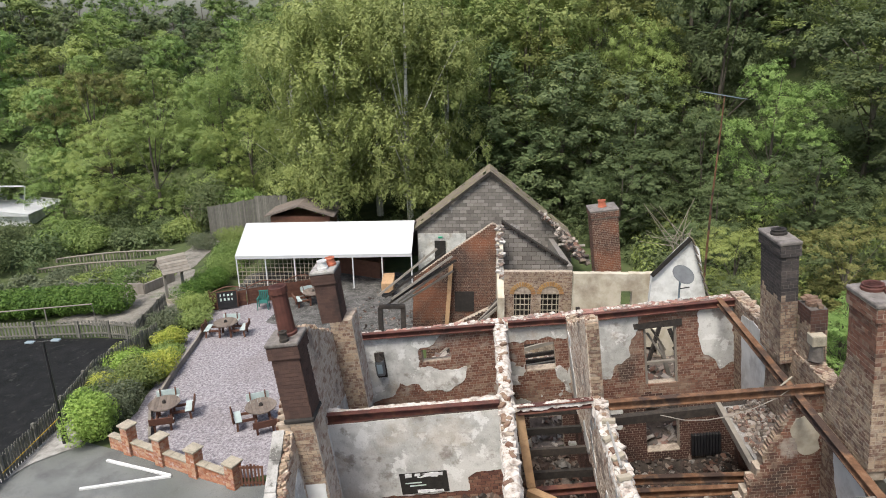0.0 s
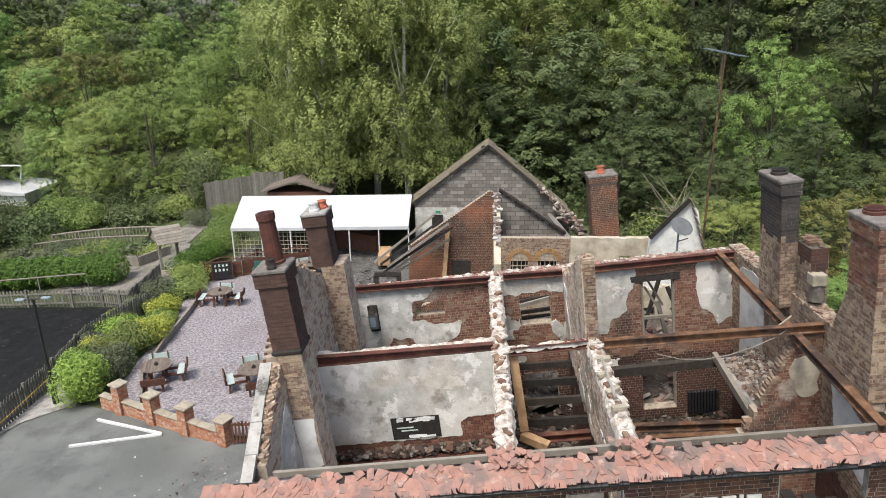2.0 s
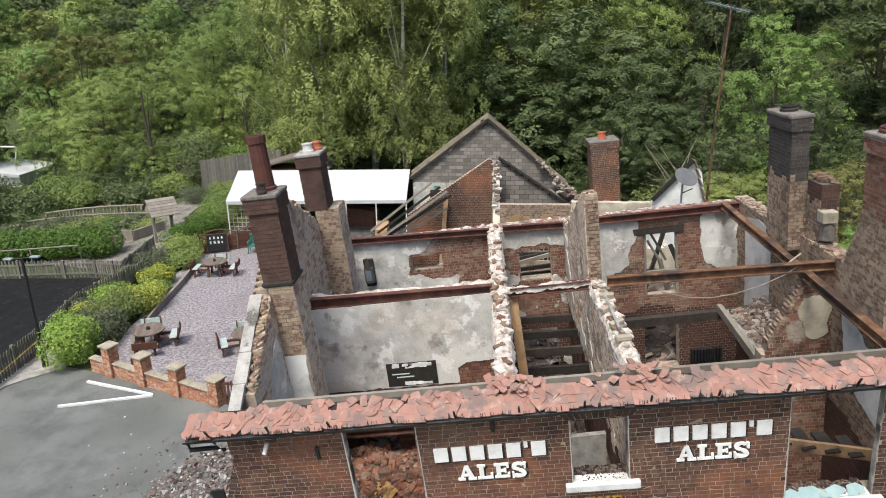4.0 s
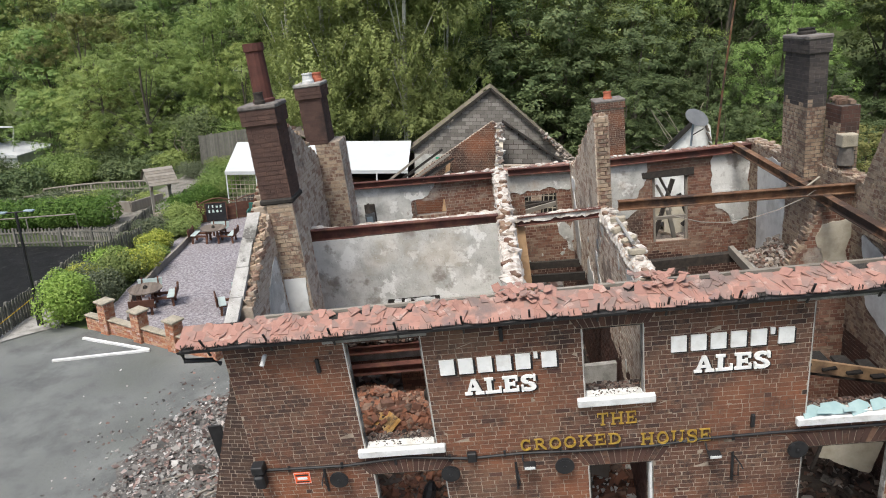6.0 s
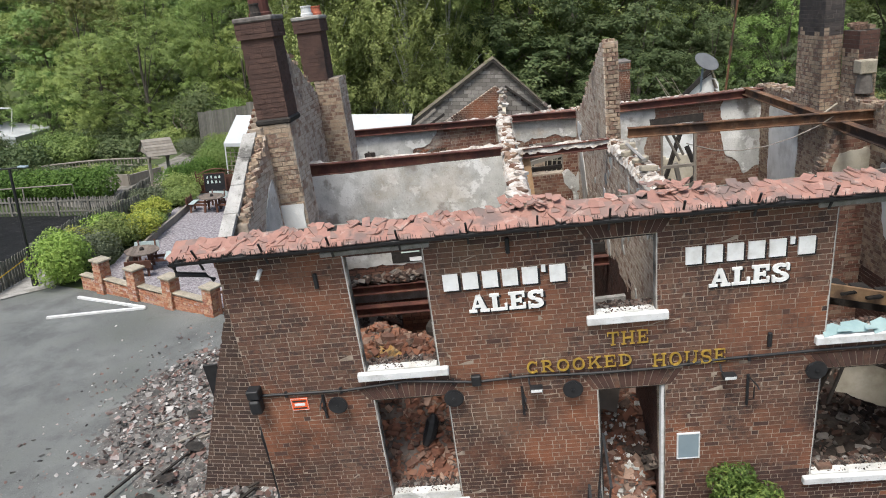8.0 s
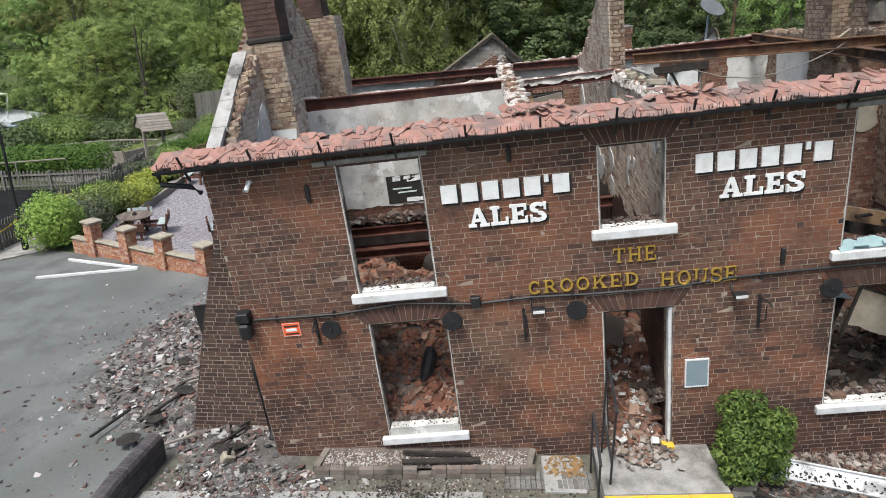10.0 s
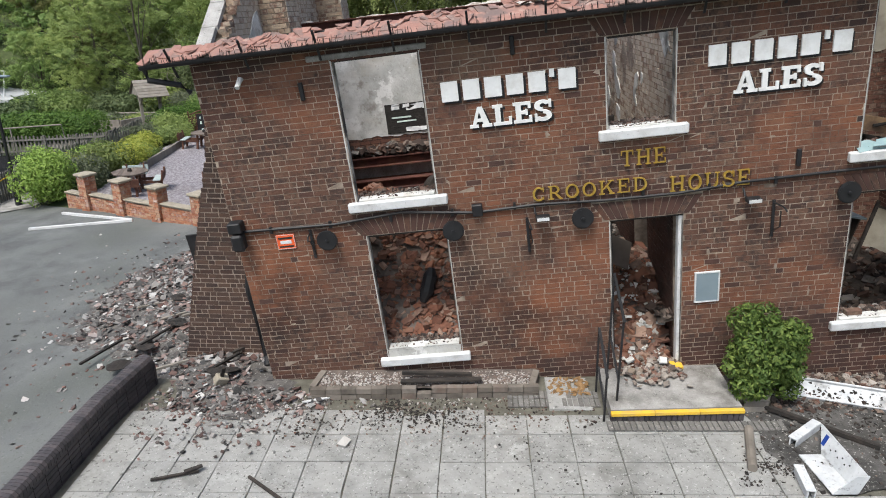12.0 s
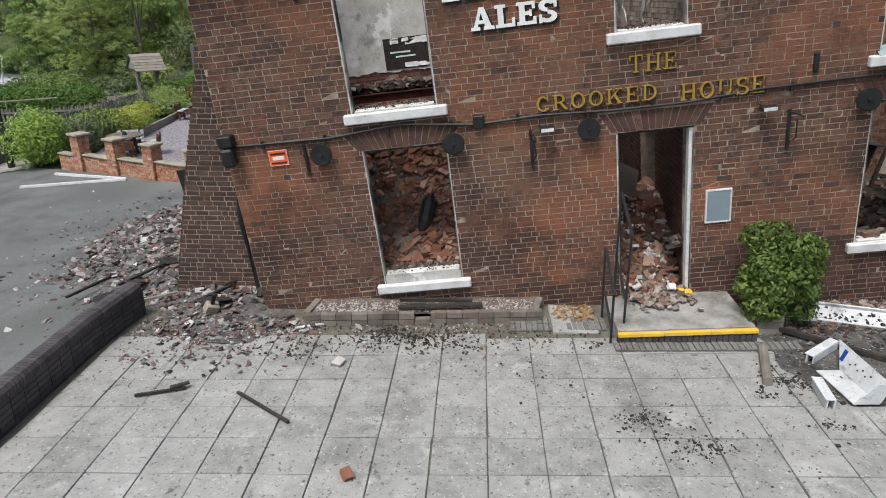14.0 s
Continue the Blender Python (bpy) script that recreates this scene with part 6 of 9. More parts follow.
for k in range(1500):
    x, y = random.uniform(-2.58, 0.7), random.uniform(2.2, 2.62)
    if -1.35 < x < -0.15 and random.random() < 0.6:
        continue
    chunk(g, (x, y, land(x, 0) + 0.165), random.uniform(0.018, 0.04), 0.8)
tagged(part("pebble_layer", g, RUBBLE_PALE, bed), kind="stuff")
tagged(part("fallen_gutter", Geo().beam((-1.3, 2.22, 0.19), (-0.05, 2.26, 0.25), 0.1, 0.03).beam((-1.3, 2.42, 0.22), (-0.2, 2.4, 0.24), 0.05, 0.05), CHAR), "burnt frame piece lying across the bed", "debris")

step = thing("door_step", "concrete doorstep with a yellow-painted edge on blue bricks", "step")
part("platform", Geo().prism([(1.80, 0.03), (3.62, 0.10), (3.62, 0.36), (1.80, 0.235)], 1.55, 2.72), CONCRETE, step)
for k in range(3):
    a, b = 1.79 + k * 0.615, 1.79 + (k + 1) * 0.615 - 0.008
    zz = lambda x: 0.185 + (x - 1.79) * 0.068
    part("edge_strip", Geo().prism([(a, zz(a)), (b, zz(b)), (b, zz(b) + 0.042), (a, zz(a) + 0.042)], 1.45, 1.53), YELLOW, step, "yellow painted nosing")
for k in range(24):
    a = 1.80 + k * 0.0768
    zz = 0.17 + (a - 1.79) * 0.068
    part("riser_brick", Geo().box(a, a + 0.067, 1.47, 1.57, land(a, 0) - 0.02, zz), BRICK_BLUE, step)
part("threshold", Geo().bevelled(2.90, 3.09, 2.56, 2.72, 0.33, 0.39, 0.01), YELLOW, step, "yellow painted threshold stub")
for x0, y0, y1, h in ((1.70, 1.50, 2.2, 0.75), (1.92, 1.78, 2.55, 1.3)):
    th = thing("handrail", "black iron handrail beside the doorstep", "handrail", "handrails at the door")
    z0 = land(x0, 0) + (0.0 if x0 < 1.8 else 0.17)
    part("post", Geo().beam((x0, y0, z0), (x0 - 0.02, y0, z0 + h), 0.028, 0.028, (0, 1, 0)), BLACK, th)
    part("post", Geo().beam((x0, y1, z0), (x0 - 0.04, y1, z0 + h + 0.35), 0.028, 0.028, (0, 1, 0)), BLACK, th)
    part("rail", Geo().beam((x0 - 0.02, y0 - 0.05, z0 + h), (x0 - 0.03, y1 + 0.05, z0 + h + 0.37), 0.04, 0.015), BLACK, th)
    part("rail", Geo().beam((x0, y0, z0 + h * 0.25), (x0, y1, z0 + h * 0.25 + 0.3), 0.03, 0.015), BLACK, th)
# dark block paving along the wall
random.seed(40)
strip = tagged(part("paver_strip", Geo().add([(-3.4, 1.64, land(-3.4, 0) - 0.03), (4.2, 1.64, land(4.2, 0) - 0.0), (4.2, 2.7, land(4.2, 0)), (-3.4, 2.7, land(-3.4, 0) - 0.03)], [(0, 1, 2, 3)]), JOINT, m=Matrix.Translation((0, 0, 0.022))), "strip of grey block paving along the front", "paving", kind="structure")
g = Geo()
for k in range(92):
    for r in range(2):
        x = -3.3 + k * 0.081
        if x < 0.3:
            continue
        if r == 1 and x > 1.7:
            continue
        y = 1.24 + r * 0.215 if x > 1.7 else 1.82 + r * 0.215
        z = land(x, 0) + 0.03 + random.uniform(-0.004, 0.004)
        g.bevelled(x, x + 0.072, y, y + 0.205, z - 0.03, z, 0.006)
tagged(part("block_pavers", g, PAVER, strip), kind="stuff")
part("flagstone", Geo().bevelled(0.95, 1.6, 1.75, 2.62, 0.0, 0.075, 0.01), SLAB, strip)

# low blue-brick wall at the edge of the forecourt, curving towards the road
random.seed(44)
low = tagged(part("wall_low", Geo(), BRICK_BLUE), "low blue-brick wall with rounded coping beside the yard", "wall", kind="structure")
pts = []
for k in range(120):
    t = k / 119 * 7.2
    pts.append(Vector((-5.50 - 0.13 * min(1, t / 1.2) - 0.0 * t - 0.05 * max(0, t - 3) ** 1.5, 2.55 - t, 0)))
g, n_ = Geo(), 0
for k in range(len(pts) - 1):
    a, b = pts[k], pts[k + 1]
    if k % 1 == 0:
        z = land(a.x, a.y) + 0.02
        d = (b - a).normalized()
        s = Vector((-d.y, d.x, 0))
        # coping brick on edge, bull-nosed
        prof = [(-0.13, 0.44), (-0.13, 0.52), (-0.09, 0.575), (0.0, 0.59), (0.09, 0.575), (0.13, 0.52), (0.13, 0.44)]
        m = frame_of(s, d, W, (a.x, a.y, z))
        cg = Geo().prism(prof, 0.004, (b - a).length - 0.004, m)
        if 10 < k:
            part("coping_brick", cg, BRICK_BLUE, low)
        else:
            part("coping_brick", cg, BRICK_BLUE, low)
core_g, br = Geo(), Geo()
for k in range(0, len(pts) - 4, 4):
    a, b = pts[k], pts[k + 4]
    d = (b - a).normalized()
    s = Vector((-d.y, d.x, 0))
    m = frame_of(s, d, W, (a.x, a.y, land(a.x, a.y) - 0.05))
    core_g.box(-0.095, 0.095, 0, (b - a).length, 0, 0.5, m)
    for r in range(6):
        o = 0.0 if r % 2 else (b - a).length / 2
        for side in (-1, 1):
            br.box(min(side * 0.085, side * 0.108), max(side * 0.085, side * 0.108), 0.006 + o * 0.0, (b - a).length - 0.006, 0.06 + r * 0.075 + 0.005, 0.06 + r * 0.075 + 0.068, m)
part("core", core_g, MORTAR_SOOT, low)
tagged(part("brickwork", br, BRICK_BLUE, low), kind="stuff")
a = pts[0]
part("end_brick", Geo().box(a.x - 0.115, a.x + 0.115, a.y - 0.01, a.y + 0.05, land(a.x, a.y), land(a.x, a.y) + 0.46), BRICK_BLUE, low)

# clipped shrub in a wooden tub


def leaf_cloud(name, mat, centres, leaves, size, seed, parent, squareness=0.0, label="", blade=3):
    """A bush's leaves: small pointed blades in a lumpy shell round each (x, y, z, rx, ry, rz)."""
    rnd = np.random.default_rng(seed)
    C = np.array(centres, float)
    wgt = C[:, 3] * C[:, 5]
    pick = rnd.choice(len(C), leaves, p=wgt / wgt.sum())
    d = rnd.normal(size=(leaves, 3))
    d /= np.linalg.norm(d, axis=1)[:, None]
    if squareness:
        d = d / (np.abs(d) ** 4).sum(1)[:, None] ** 0.25 * squareness + d * (1 - squareness)
    rad = 1 - 0.4 * rnd.random(leaves) ** 2 + 0.07 * np.sin(d[:, 0] * 9 + pick) * np.sin(d[:, 2] * 8)
    c = C[pick, :3] + d * C[pick, 3:6] * rad[:, None]
    nrm = d + rnd.normal(size=(leaves, 3)) * 0.6 + np.array([0, 0, 0.4])
    nrm /= np.linalg.norm(nrm, axis=1)[:, None]
    t = np.cross(nrm, rnd.normal(size=(leaves, 3)))
    t /= np.linalg.norm(t, axis=1)[:, None]
    b = np.cross(nrm, t)
    s = size * rnd.uniform(0.6, 1.25, leaves)[:, None]
    V = (np.stack([c - t * s, c + b * s * 0.42, c + t * s, c - b * s * 0.42], 1) if blade == 4 else np.stack([c - t * s, c + b * s * 0.85, c + t * s], 1)).reshape(-1, 3)
    me = bpy.data.meshes.new(name)
    me.vertices.add(len(V))
    me.vertices.foreach_set("co", V.ravel())
    me.loops.add(len(V))
    me.loops.foreach_set("vertex_index", np.arange(len(V)))
    me.polygons.add(leaves)
    me.polygons.foreach_set("loop_start", np.arange(leaves) * blade)
    me.update(calc_edges=True)
    me.materials.append(mat)
    ob = new(name, me)
    ob.parent = parent
    return ob


shrub = thing("shrub", "clipped glossy green shrub in a weathered wooden tub", "shrub", m=pose(4.0, 2.0, land(4.0, 2.0)))
random.seed(62)
leaf_cloud("foliage", LEAF_SHRUB, [(0.0, 0, 0.85, 0.46, 0.40, 0.50)] + [((0.32 + 0.08 * random.random()) * math.cos(an), 0.30 * math.sin(an), z + random.uniform(-0.08, 0.08), 0.22, 0.2, 0.2) for z in (0.42, 0.68, 0.95, 1.2) for an in [random.uniform(0, 6.28) + q for q in (0, 0.9, 1.8, 2.7, 3.6, 4.5, 5.4)]], 12000, 0.042, 61, shrub, 0.2, blade=4)
g = Geo()
for k in range(9):
    an = k * 0.7
    g.tube([(0.04 * math.cos(an), 0.04 * math.sin(an), 0.2), (0.2 * math.cos(an), 0.2 * math.sin(an), 0.75), (0.36 * math.cos(an), 0.36 * math.sin(an), 1.2)], [0.02, 0.014, 0.006], 5)
part("stems", g, BARK, shrub)
for rz in (0, 90, 180, 270):
    for k in range(3):
        part("tub_board", Geo().bevelled(-0.2, 0.2, -0.2, -0.17, 0.0 + k * 0.1, 0.095 + k * 0.1, 0.006), WOOD, shrub, m=pose(-0.12, -0.1, 0, 0, 0, rz))
part("soil", Geo().box(-0.28, 0.04, -0.26, 0.06, 0.02, 0.27), EARTH, shrub)

# fallen white fascia boxes and cladding
th = thing("broken_fascia", "broken white plastic fascia box lying open on the slabs", "debris", "fallen white cladding", m=pose(4.25, 0.38, land(4.25, 0) + 0.03, 0, -ANG, -86) @ Matrix.Scale(0.82, 4))
part("base", Geo().bevelled(-0.44, 0.50, -0.20, 0.17, 0.0, 0.02, 0.005), PVC, th)
part("back", Geo().prism([(-0.78, 0.36), (0.50, 0.30), (0.50, 0.0), (-0.44, 0.0)], -0.012, 0.012, pose(0, 0.17, 0.02, -22, 0, 0)), PVC, th)
part("end_plate", Geo().prism([(-0.20, 0.02), (0.17, 0.02), (0.29, 0.31), (0.10, 0.31)], 0.485, 0.505, pose(0, 0, 0, 0, 0, 90) @ Matrix.Scale(-1, 4, (0, 1, 0)) @ Matrix.Scale(1, 4)), PVC, th)
part("stripe", Geo().box(-0.56, -0.48, -0.018, -0.013, 0.12, 0.3), material("blue_tape", [(0.01, 0.04, 0.22), (0.02, 0.06, 0.3)], 3, 0.5, bump=0), th, "blue strip", m=pose(0, 0.17, 0.02, -22, 0, 0))
for k in range(6):
    part("hole", Geo().tube([(-0.32 + k * 0.09, -0.014, 0.16 + 0.05 * (k % 2)), (-0.32 + k * 0.09, -0.02, 0.16 + 0.05 * (k % 2))], 0.014, 8), BLACK, th, m=pose(0, 0.17, 0.02, -22, 0, 0))
for x, y, rz, L, hgt in ((4.30, 1.12, 38, 0.62, 0.12), (3.86, 0.15, 84, 0.46, 0.13)):
    th = thing("cladding_offcut", "short piece of white hollow plastic cladding", "debris", "fallen white cladding", m=pose(x, y, land(x, y) + 0.03, 0, -ANG, rz))
    part("top_face", Geo().bevelled(-L / 2, L / 2, -0.06, 0.06, hgt - 0.02, hgt, 0.005), PVC, th)
    part("side_face", Geo().bevelled(-L / 2, L / 2, -0.06, -0.045, 0, hgt - 0.02, 0.004), PVC, th)
    part("web", Geo().box(-L / 2, L / 2, 0.02, 0.035, 0, hgt - 0.02), PVC, th)
th = thing("fascia_board", "long white plastic fascia smeared with soot", "debris", "fallen white cladding", m=pose(5.40, 1.98, land(5.3, 2) + 0.08, 24, -ANG, -20))
part("board", Geo().bevelled(-0.85, 0.85, -0.16, 0.16, 0, 0.02, 0.005), PVC, th)
part("lip", Geo().bevelled(-0.85, 0.85, -0.18, -0.15, 0.0, 0.07, 0.005), PVC, th)
part("rim", Geo().bevelled(-0.85, 0.85, 0.15, 0.18, 0.0, 0.07, 0.005), PVC, th)
random.seed(46)
g = Geo()
for k in range(70):
    x, y = random.uniform(-0.75, 0.75), random.uniform(-0.1, 0.12)
    chunk(g, (x, y, 0.024), random.uniform(0.012, 0.06), 0.12)
tagged(part("soot_flakes", g, CHAR, th), kind="stuff")
th = thing("fascia_board", "white plastic fascia lying flat by the tub", "debris", "fallen white cladding", m=pose(4.55, 2.15, land(4.5, 2) + 0.03, 0, -ANG, -6))
part("board", Geo().bevelled(-0.35, 0.35, -0.09, 0.09, 0, 0.03, 0.005), PVC, th)
th = thing("fascia_box", "large white broken fascia box beside the wall", "debris", "fallen white cladding", m=pose(6.0, 1.1, land(6, 1) + 0.03, 0, -ANG, 35))
part("shell", Geo().bevelled(-0.6, 0.6, -0.3, 0.3, 0, 0.06, 0.01), PVC, th)
part("side", Geo().bevelled(-0.6, 0.6, 0.24, 0.3, 0.06, 0.5, 0.01), PVC, th)
part("end_plate", Geo().bevelled(-0.6, -0.54, -0.3, 0.24, 0.06, 0.42, 0.01), PVC, th)
tagged(part("log_post", Geo().tube([(3.62, 1.25, 0.20), (3.36, 0.42, 0.19)], 0.06, 10), WOOD), "short weathered timber post lying on the slabs", "post")
tagged(part("burnt_batten", Geo().beam((-3.07, 0.25, -0.07), (-2.27, -0.36, -0.04), 0.035, 0.03), CHAR), "charred batten lying on the slabs", "debris", "fallen battens")
tagged(part("burnt_batten", Geo().beam((-4.35, 0.18, -0.12), (-3.78, 0.36, -0.1), 0.035, 0.03).beam((-3.95, 0.3, -0.07), (-3.75, 0.42, -0.06), 0.06, 0.02), CHAR), "charred batten lying on the slabs", "debris", "fallen battens")
tagged(part("white_trim", Geo().beam((-2.80, 1.95, -0.06), (-2.24, 2.12, -0.03), 0.035, 0.02), WHITE), "thin white trim strip on the ground", "debris")

# ---- beer garden ----


def picnic_table(x, y, turn, seats=(0, 1, 2, 3), label="round brown picnic table with slatted bench seats"):
    th = thing("picnic_table", label, "table", "picnic tables of the garden", m=pose(x, y, land(x, y) + 0.02, 0, 0, turn))
    n, r = 9, 0.62
    for k in range(n):
        a, b = -r + 2 * r * k / n, -r + 2 * r * (k + 1) / n - 0.008
        pts = [(a, -math.sqrt(max(0.002, r * r - a * a))), (b, -math.sqrt(max(0.002, r * r - b * b))), (b, math.sqrt(max(0.002, r * r - b * b))), (a, math.sqrt(max(0.002, r * r - a * a)))]
        part("table_plank", Geo().prism([(p, -q) for p, q in pts], 0.70, 0.74, frame_of(U, W, -Y, (0, 0, 0))), TABLETOP, th)
    part("bearer", Geo().beam((-0.5, 0, 0.66), (0.5, 0, 0.66), 0.08, 0.07), WOOD_DARK, th)
    part("bearer", Geo().beam((0, -0.5, 0.66), (0, 0.5, 0.66), 0.08, 0.068), WOOD_DARK, th)
    for sx in (-1, 1):
        for sy in (-1, 1):
            part("leg", Geo().beam((sx * 0.3, sy * 0.3, 0), (sx * 0.25, sy * 0.25, 0.64), 0.09, 0.09, (0, 1, 0)), WOOD_DARK, th)
    part("cap", Geo().tube([(0, 0, 0.74), (0, 0, 0.80), (0.02, 0, 0.86)], [0.09, 0.08, 0.04], 9), CHAR, th)
    for k in seats:
        q = pose(0, 0, 0, 0, 0, 90 * k)
        seat = part("seat", Geo().bevelled(-0.42, 0.42, 0.78, 1.04, 0.42, 0.46, 0.008, q), GREENPAINT, th)
        for sx in (-0.3, 0.3):
            part("seat_leg", Geo().beam(q @ Vector((sx, 0.98, 0)), q @ Vector((sx, 0.95, 0.42)), 0.08, 0.08, (0, 1, 0)), WOOD_DARK, seat)
            part("back_post", Geo().beam(q @ Vector((sx, 1.06, 0.36)), q @ Vector((sx, 1.13, 0.78)), 0.06, 0.05, (1, 0, 0)), WOOD_DARK, th)
            part("seat_arm", Geo().beam(q @ Vector((sx * 0.85, 0.2, 0.36)), q @ Vector((sx * 0.93, 1.05, 0.38)), 0.06, 0.1), WOOD_DARK, th)
        part("backrest", Geo().bevelled(-0.45, 0.45, 1.04, 1.08, 0.52, 0.82, 0.008, q @ pose(0, 0, 0, -6, 0, 0)), GREENPAINT if k in (0,) else WOOD_DARK, th)
    return th


picnic_table(-12.75, 16.2, 18, (0, 2, 3))
picnic_table(-8.7, 15.9, 25, (0, 1, 2))
picnic_table(-13.15, 24.1, 5, (0, 1, 3))
picnic_table(-9.6, 28.4, 30, (0, 1))

# brick garden wall with capped piers
random.seed(50)
PIERS = [(-13.02, 13.90), (-11.48, 13.20), (-9.97, 12.52), (-8.35, 11.80)]
gwall = tagged(part("wall_garden", Geo(), MORTAR), "low red brick garden wall with stone-capped piers", "wall", kind="structure")
for (x, y) in PIERS:
    g0 = land(x, y)
    pr = thing("brick_pier", "square brick pier with a sandstone cap", "pier", "garden wall piers", m=pose(x, y, g0 - 0.02, 0, 0, -25))
    h = 0.36 - g0
    part("core", Geo().box(-0.18, 0.18, -0.18, 0.18, 0, h), MORTAR, pr)
    g = Geo()
    for rz in (0, 90, 180, 270):
        lay(g, courses(-0.2, 0.2, 0.0, h, lambda s, z: True, header_every=2), proud=0.02, depth=0.0, m=pose(0, 0, 0, 0, 0, rz) @ pose(0, -0.18, 0))
    tagged(part("brickwork", g, BRICK_GARDEN, pr), kind="stuff")
    part("cap", Geo().bevelled(-0.26, 0.26, -0.26, 0.26, h, h + 0.08, 0.02), STONE, pr)
for (xa, ya), (xb, yb) in zip([(-14.0, 14.35)] + PIERS[:-1], PIERS):
    d = Vector((xb - xa, yb - ya, 0))
    L = d.length
    d.normalize()
    z = (land(xa, ya) + land(xb, yb)) / 2 - 0.05
    m = frame_of(d, Vector((-d.y, d.x, 0)), W, (xa, ya, z))
    part("core", Geo().box(0, L, -0.08, 0.08, 0, 0.55, m), MORTAR, gwall)
    part("brickwork", lay(Geo(), courses(0.0, L, 0.0, 0.55, lambda s, z: True), proud=0.02, depth=0.0, m=m @ pose(0, -0.08, 0)), BRICK_GARDEN, gwall)
    for k in range(3):
        part("coping_stone", Geo().bevelled(L * k / 3 + 0.005, L * (k + 1) / 3 - 0.005, -0.15, 0.15, 0.55, 0.60, 0.012, m), STONE, gwall)
gate = thing("garden_gate", "small dark brown picket gate beside the pier", "gate", m=pose(-8.1, 11.72, land(-8, 11.8), 0, 0, 4))
part("rail", Geo().box(0, 0.8, -0.02, 0.02, 0.12, 0.2), WOOD_DARK, gate)
part("rail", Geo().box(0, 0.8, -0.02, 0.02, 0.72, 0.8), WOOD_DARK, gate)
for k in range(7):
    part("picket", Geo().box(0.02 + k * 0.118, 0.085 + k * 0.118, -0.04, -0.02, 0.05, 0.92 - 0.1 * abs(k - 3) / 3), WOOD_DARK, gate)
for p, q in (((-13.8, 11.8), (-10.85, 12.42)), ((-13.7, 13.4), (-10.9, 12.45))):
    tagged(part("white_pole", Geo().beam((*p, land(*p) + 0.05), (*q, land(*q) + 0.05), 0.10, 0.07), WHITE), "long white post lying by the garden wall", "post", "fallen white posts")


def picket_fence(name, a, b, height, mat, label, gap=0.17, rails=(0.25, 0.8), point=True):
    a, b = Vector((*a, 0)), Vector((*b, 0))
    L = (b - a).length
    d = (b - a).normalized()
    th = thing(name, label, "fence", "garden fences")
    n = max(2, round(L / gap))
    for r in rails:
        p, q = a + Vector((0, 0, land(a.x, a.y) + height * r)), b + Vector((0, 0, land(b.x, b.y) + height * r))
        part("rail", Geo().beam(p, q, 0.04, 0.08), mat, th)
    for k in range(n):
        p = a + d * (L * k / (n - 1))
        m = frame_of(d, Vector((-d.y, d.x, 0)), W, (p.x, p.y, land(p.x, p.y)))
        h = height + random.uniform(-0.03, 0.03)
        w = 0.05 if gap > 0.12 else gap * 0.48
        part("picket", Geo().prism([(-w, 0.03), (w, 0.03), (w, h - 0.05), (0, h if point else h - 0.05), (-w, h - 0.05)], -0.045, -0.022, m), mat, th)
    n = max(2, round(L / 2.4))
    for k in range(n):
        p = a + d * (L * (k + 0.5) / n)
        part("post", Geo().box(p.x - 0.05, p.x + 0.05, p.y - 0.05, p.y + 0.05, land(p.x, p.y) - 0.1, land(p.x, p.y) + height + 0.02), mat, th)
    return th


random.seed(52)
for p, q in (((-17.0, 11.6), (-17.05, 15.4)), ((-17.05, 15.4), (-17.75, 19.8)), ((-17.75, 19.8), (-16.6, 23.6))):
    picket_fence("picket_fence", p, q, 1.05, WOOD_GREY, "grey weathered picket fence along the flower bed", 0.15)
picket_fence("picket_fence", (-17.95, 24.0), (-20.5, 25.1), 1.0, WOOD_GREY, "grey weathered picket fence at the path", 0.16)
picket_fence("picket_fence", (-18.0, 24.1), (-18.35, 28.3), 1.0, WOOD_GREY, "grey weathered picket fence beside the garden path", 0.15)
picket_fence("picket_fence", (-20.5, 25.1), (-33.0, 25.2), 1.0, WOOD_GREY, "grey weathered picket fence before a hedge", 0.2)
th = thing("metal_railing", "grey tubular rail behind the picket fence", "railing")
part("rail", Geo().tube([(-33, 26.2, land(-33, 26.2) + 1.05), (-21.9, 26.9, land(-21.9, 26.9) + 1.25), (-21.8, 26.9, land(-21.8, 26.9))], 0.04, 6), WOOD, th)
for x in (-24.5, -27.3, -30):
    part("post", Geo().tube([(x, 26.6, land(x, 26.6)), (x, 26.6, land(x, 26.6) + 1.1)], 0.035, 6), WOOD, th)

# street lamp
lamp = thing("street_lamp", "black lamp post with a crossbar and two small lamps", "lamp", m=pose(-16.05, 14.65, land(-16.05, 14.65)))
part("base", Geo().tube([(0, 0, 0), (0, 0, 0.9), (0, 0, 0.95)], [0.11, 0.1, 0.06], 10), BLACK, lamp)
part("pole", Geo().tube([(0, 0, 0.95), (0, 0, 4.3)], [0.055, 0.045], 8), BLACK, lamp)
lamp_arm = part("crossbar", Geo().tube([(-0.55, 0.0, 4.25), (0.55, 0.05, 4.36)], 0.025, 6), BLACK, lamp)
for s in (-1, 1):
    part("lamp_head", Geo().bevelled(s * 0.5 - 0.16, s * 0.5 + 0.16, -0.09, 0.09, 4.3 + s * 0.05, 4.36 + s * 0.05, 0.015), GREY, lamp_arm)
tape = tagged(part("barrier_tape", Geo().beam((-16.1, 14.65, 0.15), (-17.0, 12.4, -0.75), 0.006, 0.035), YELLOW), "slack yellow barrier tape tied to the lamp post", "tape")

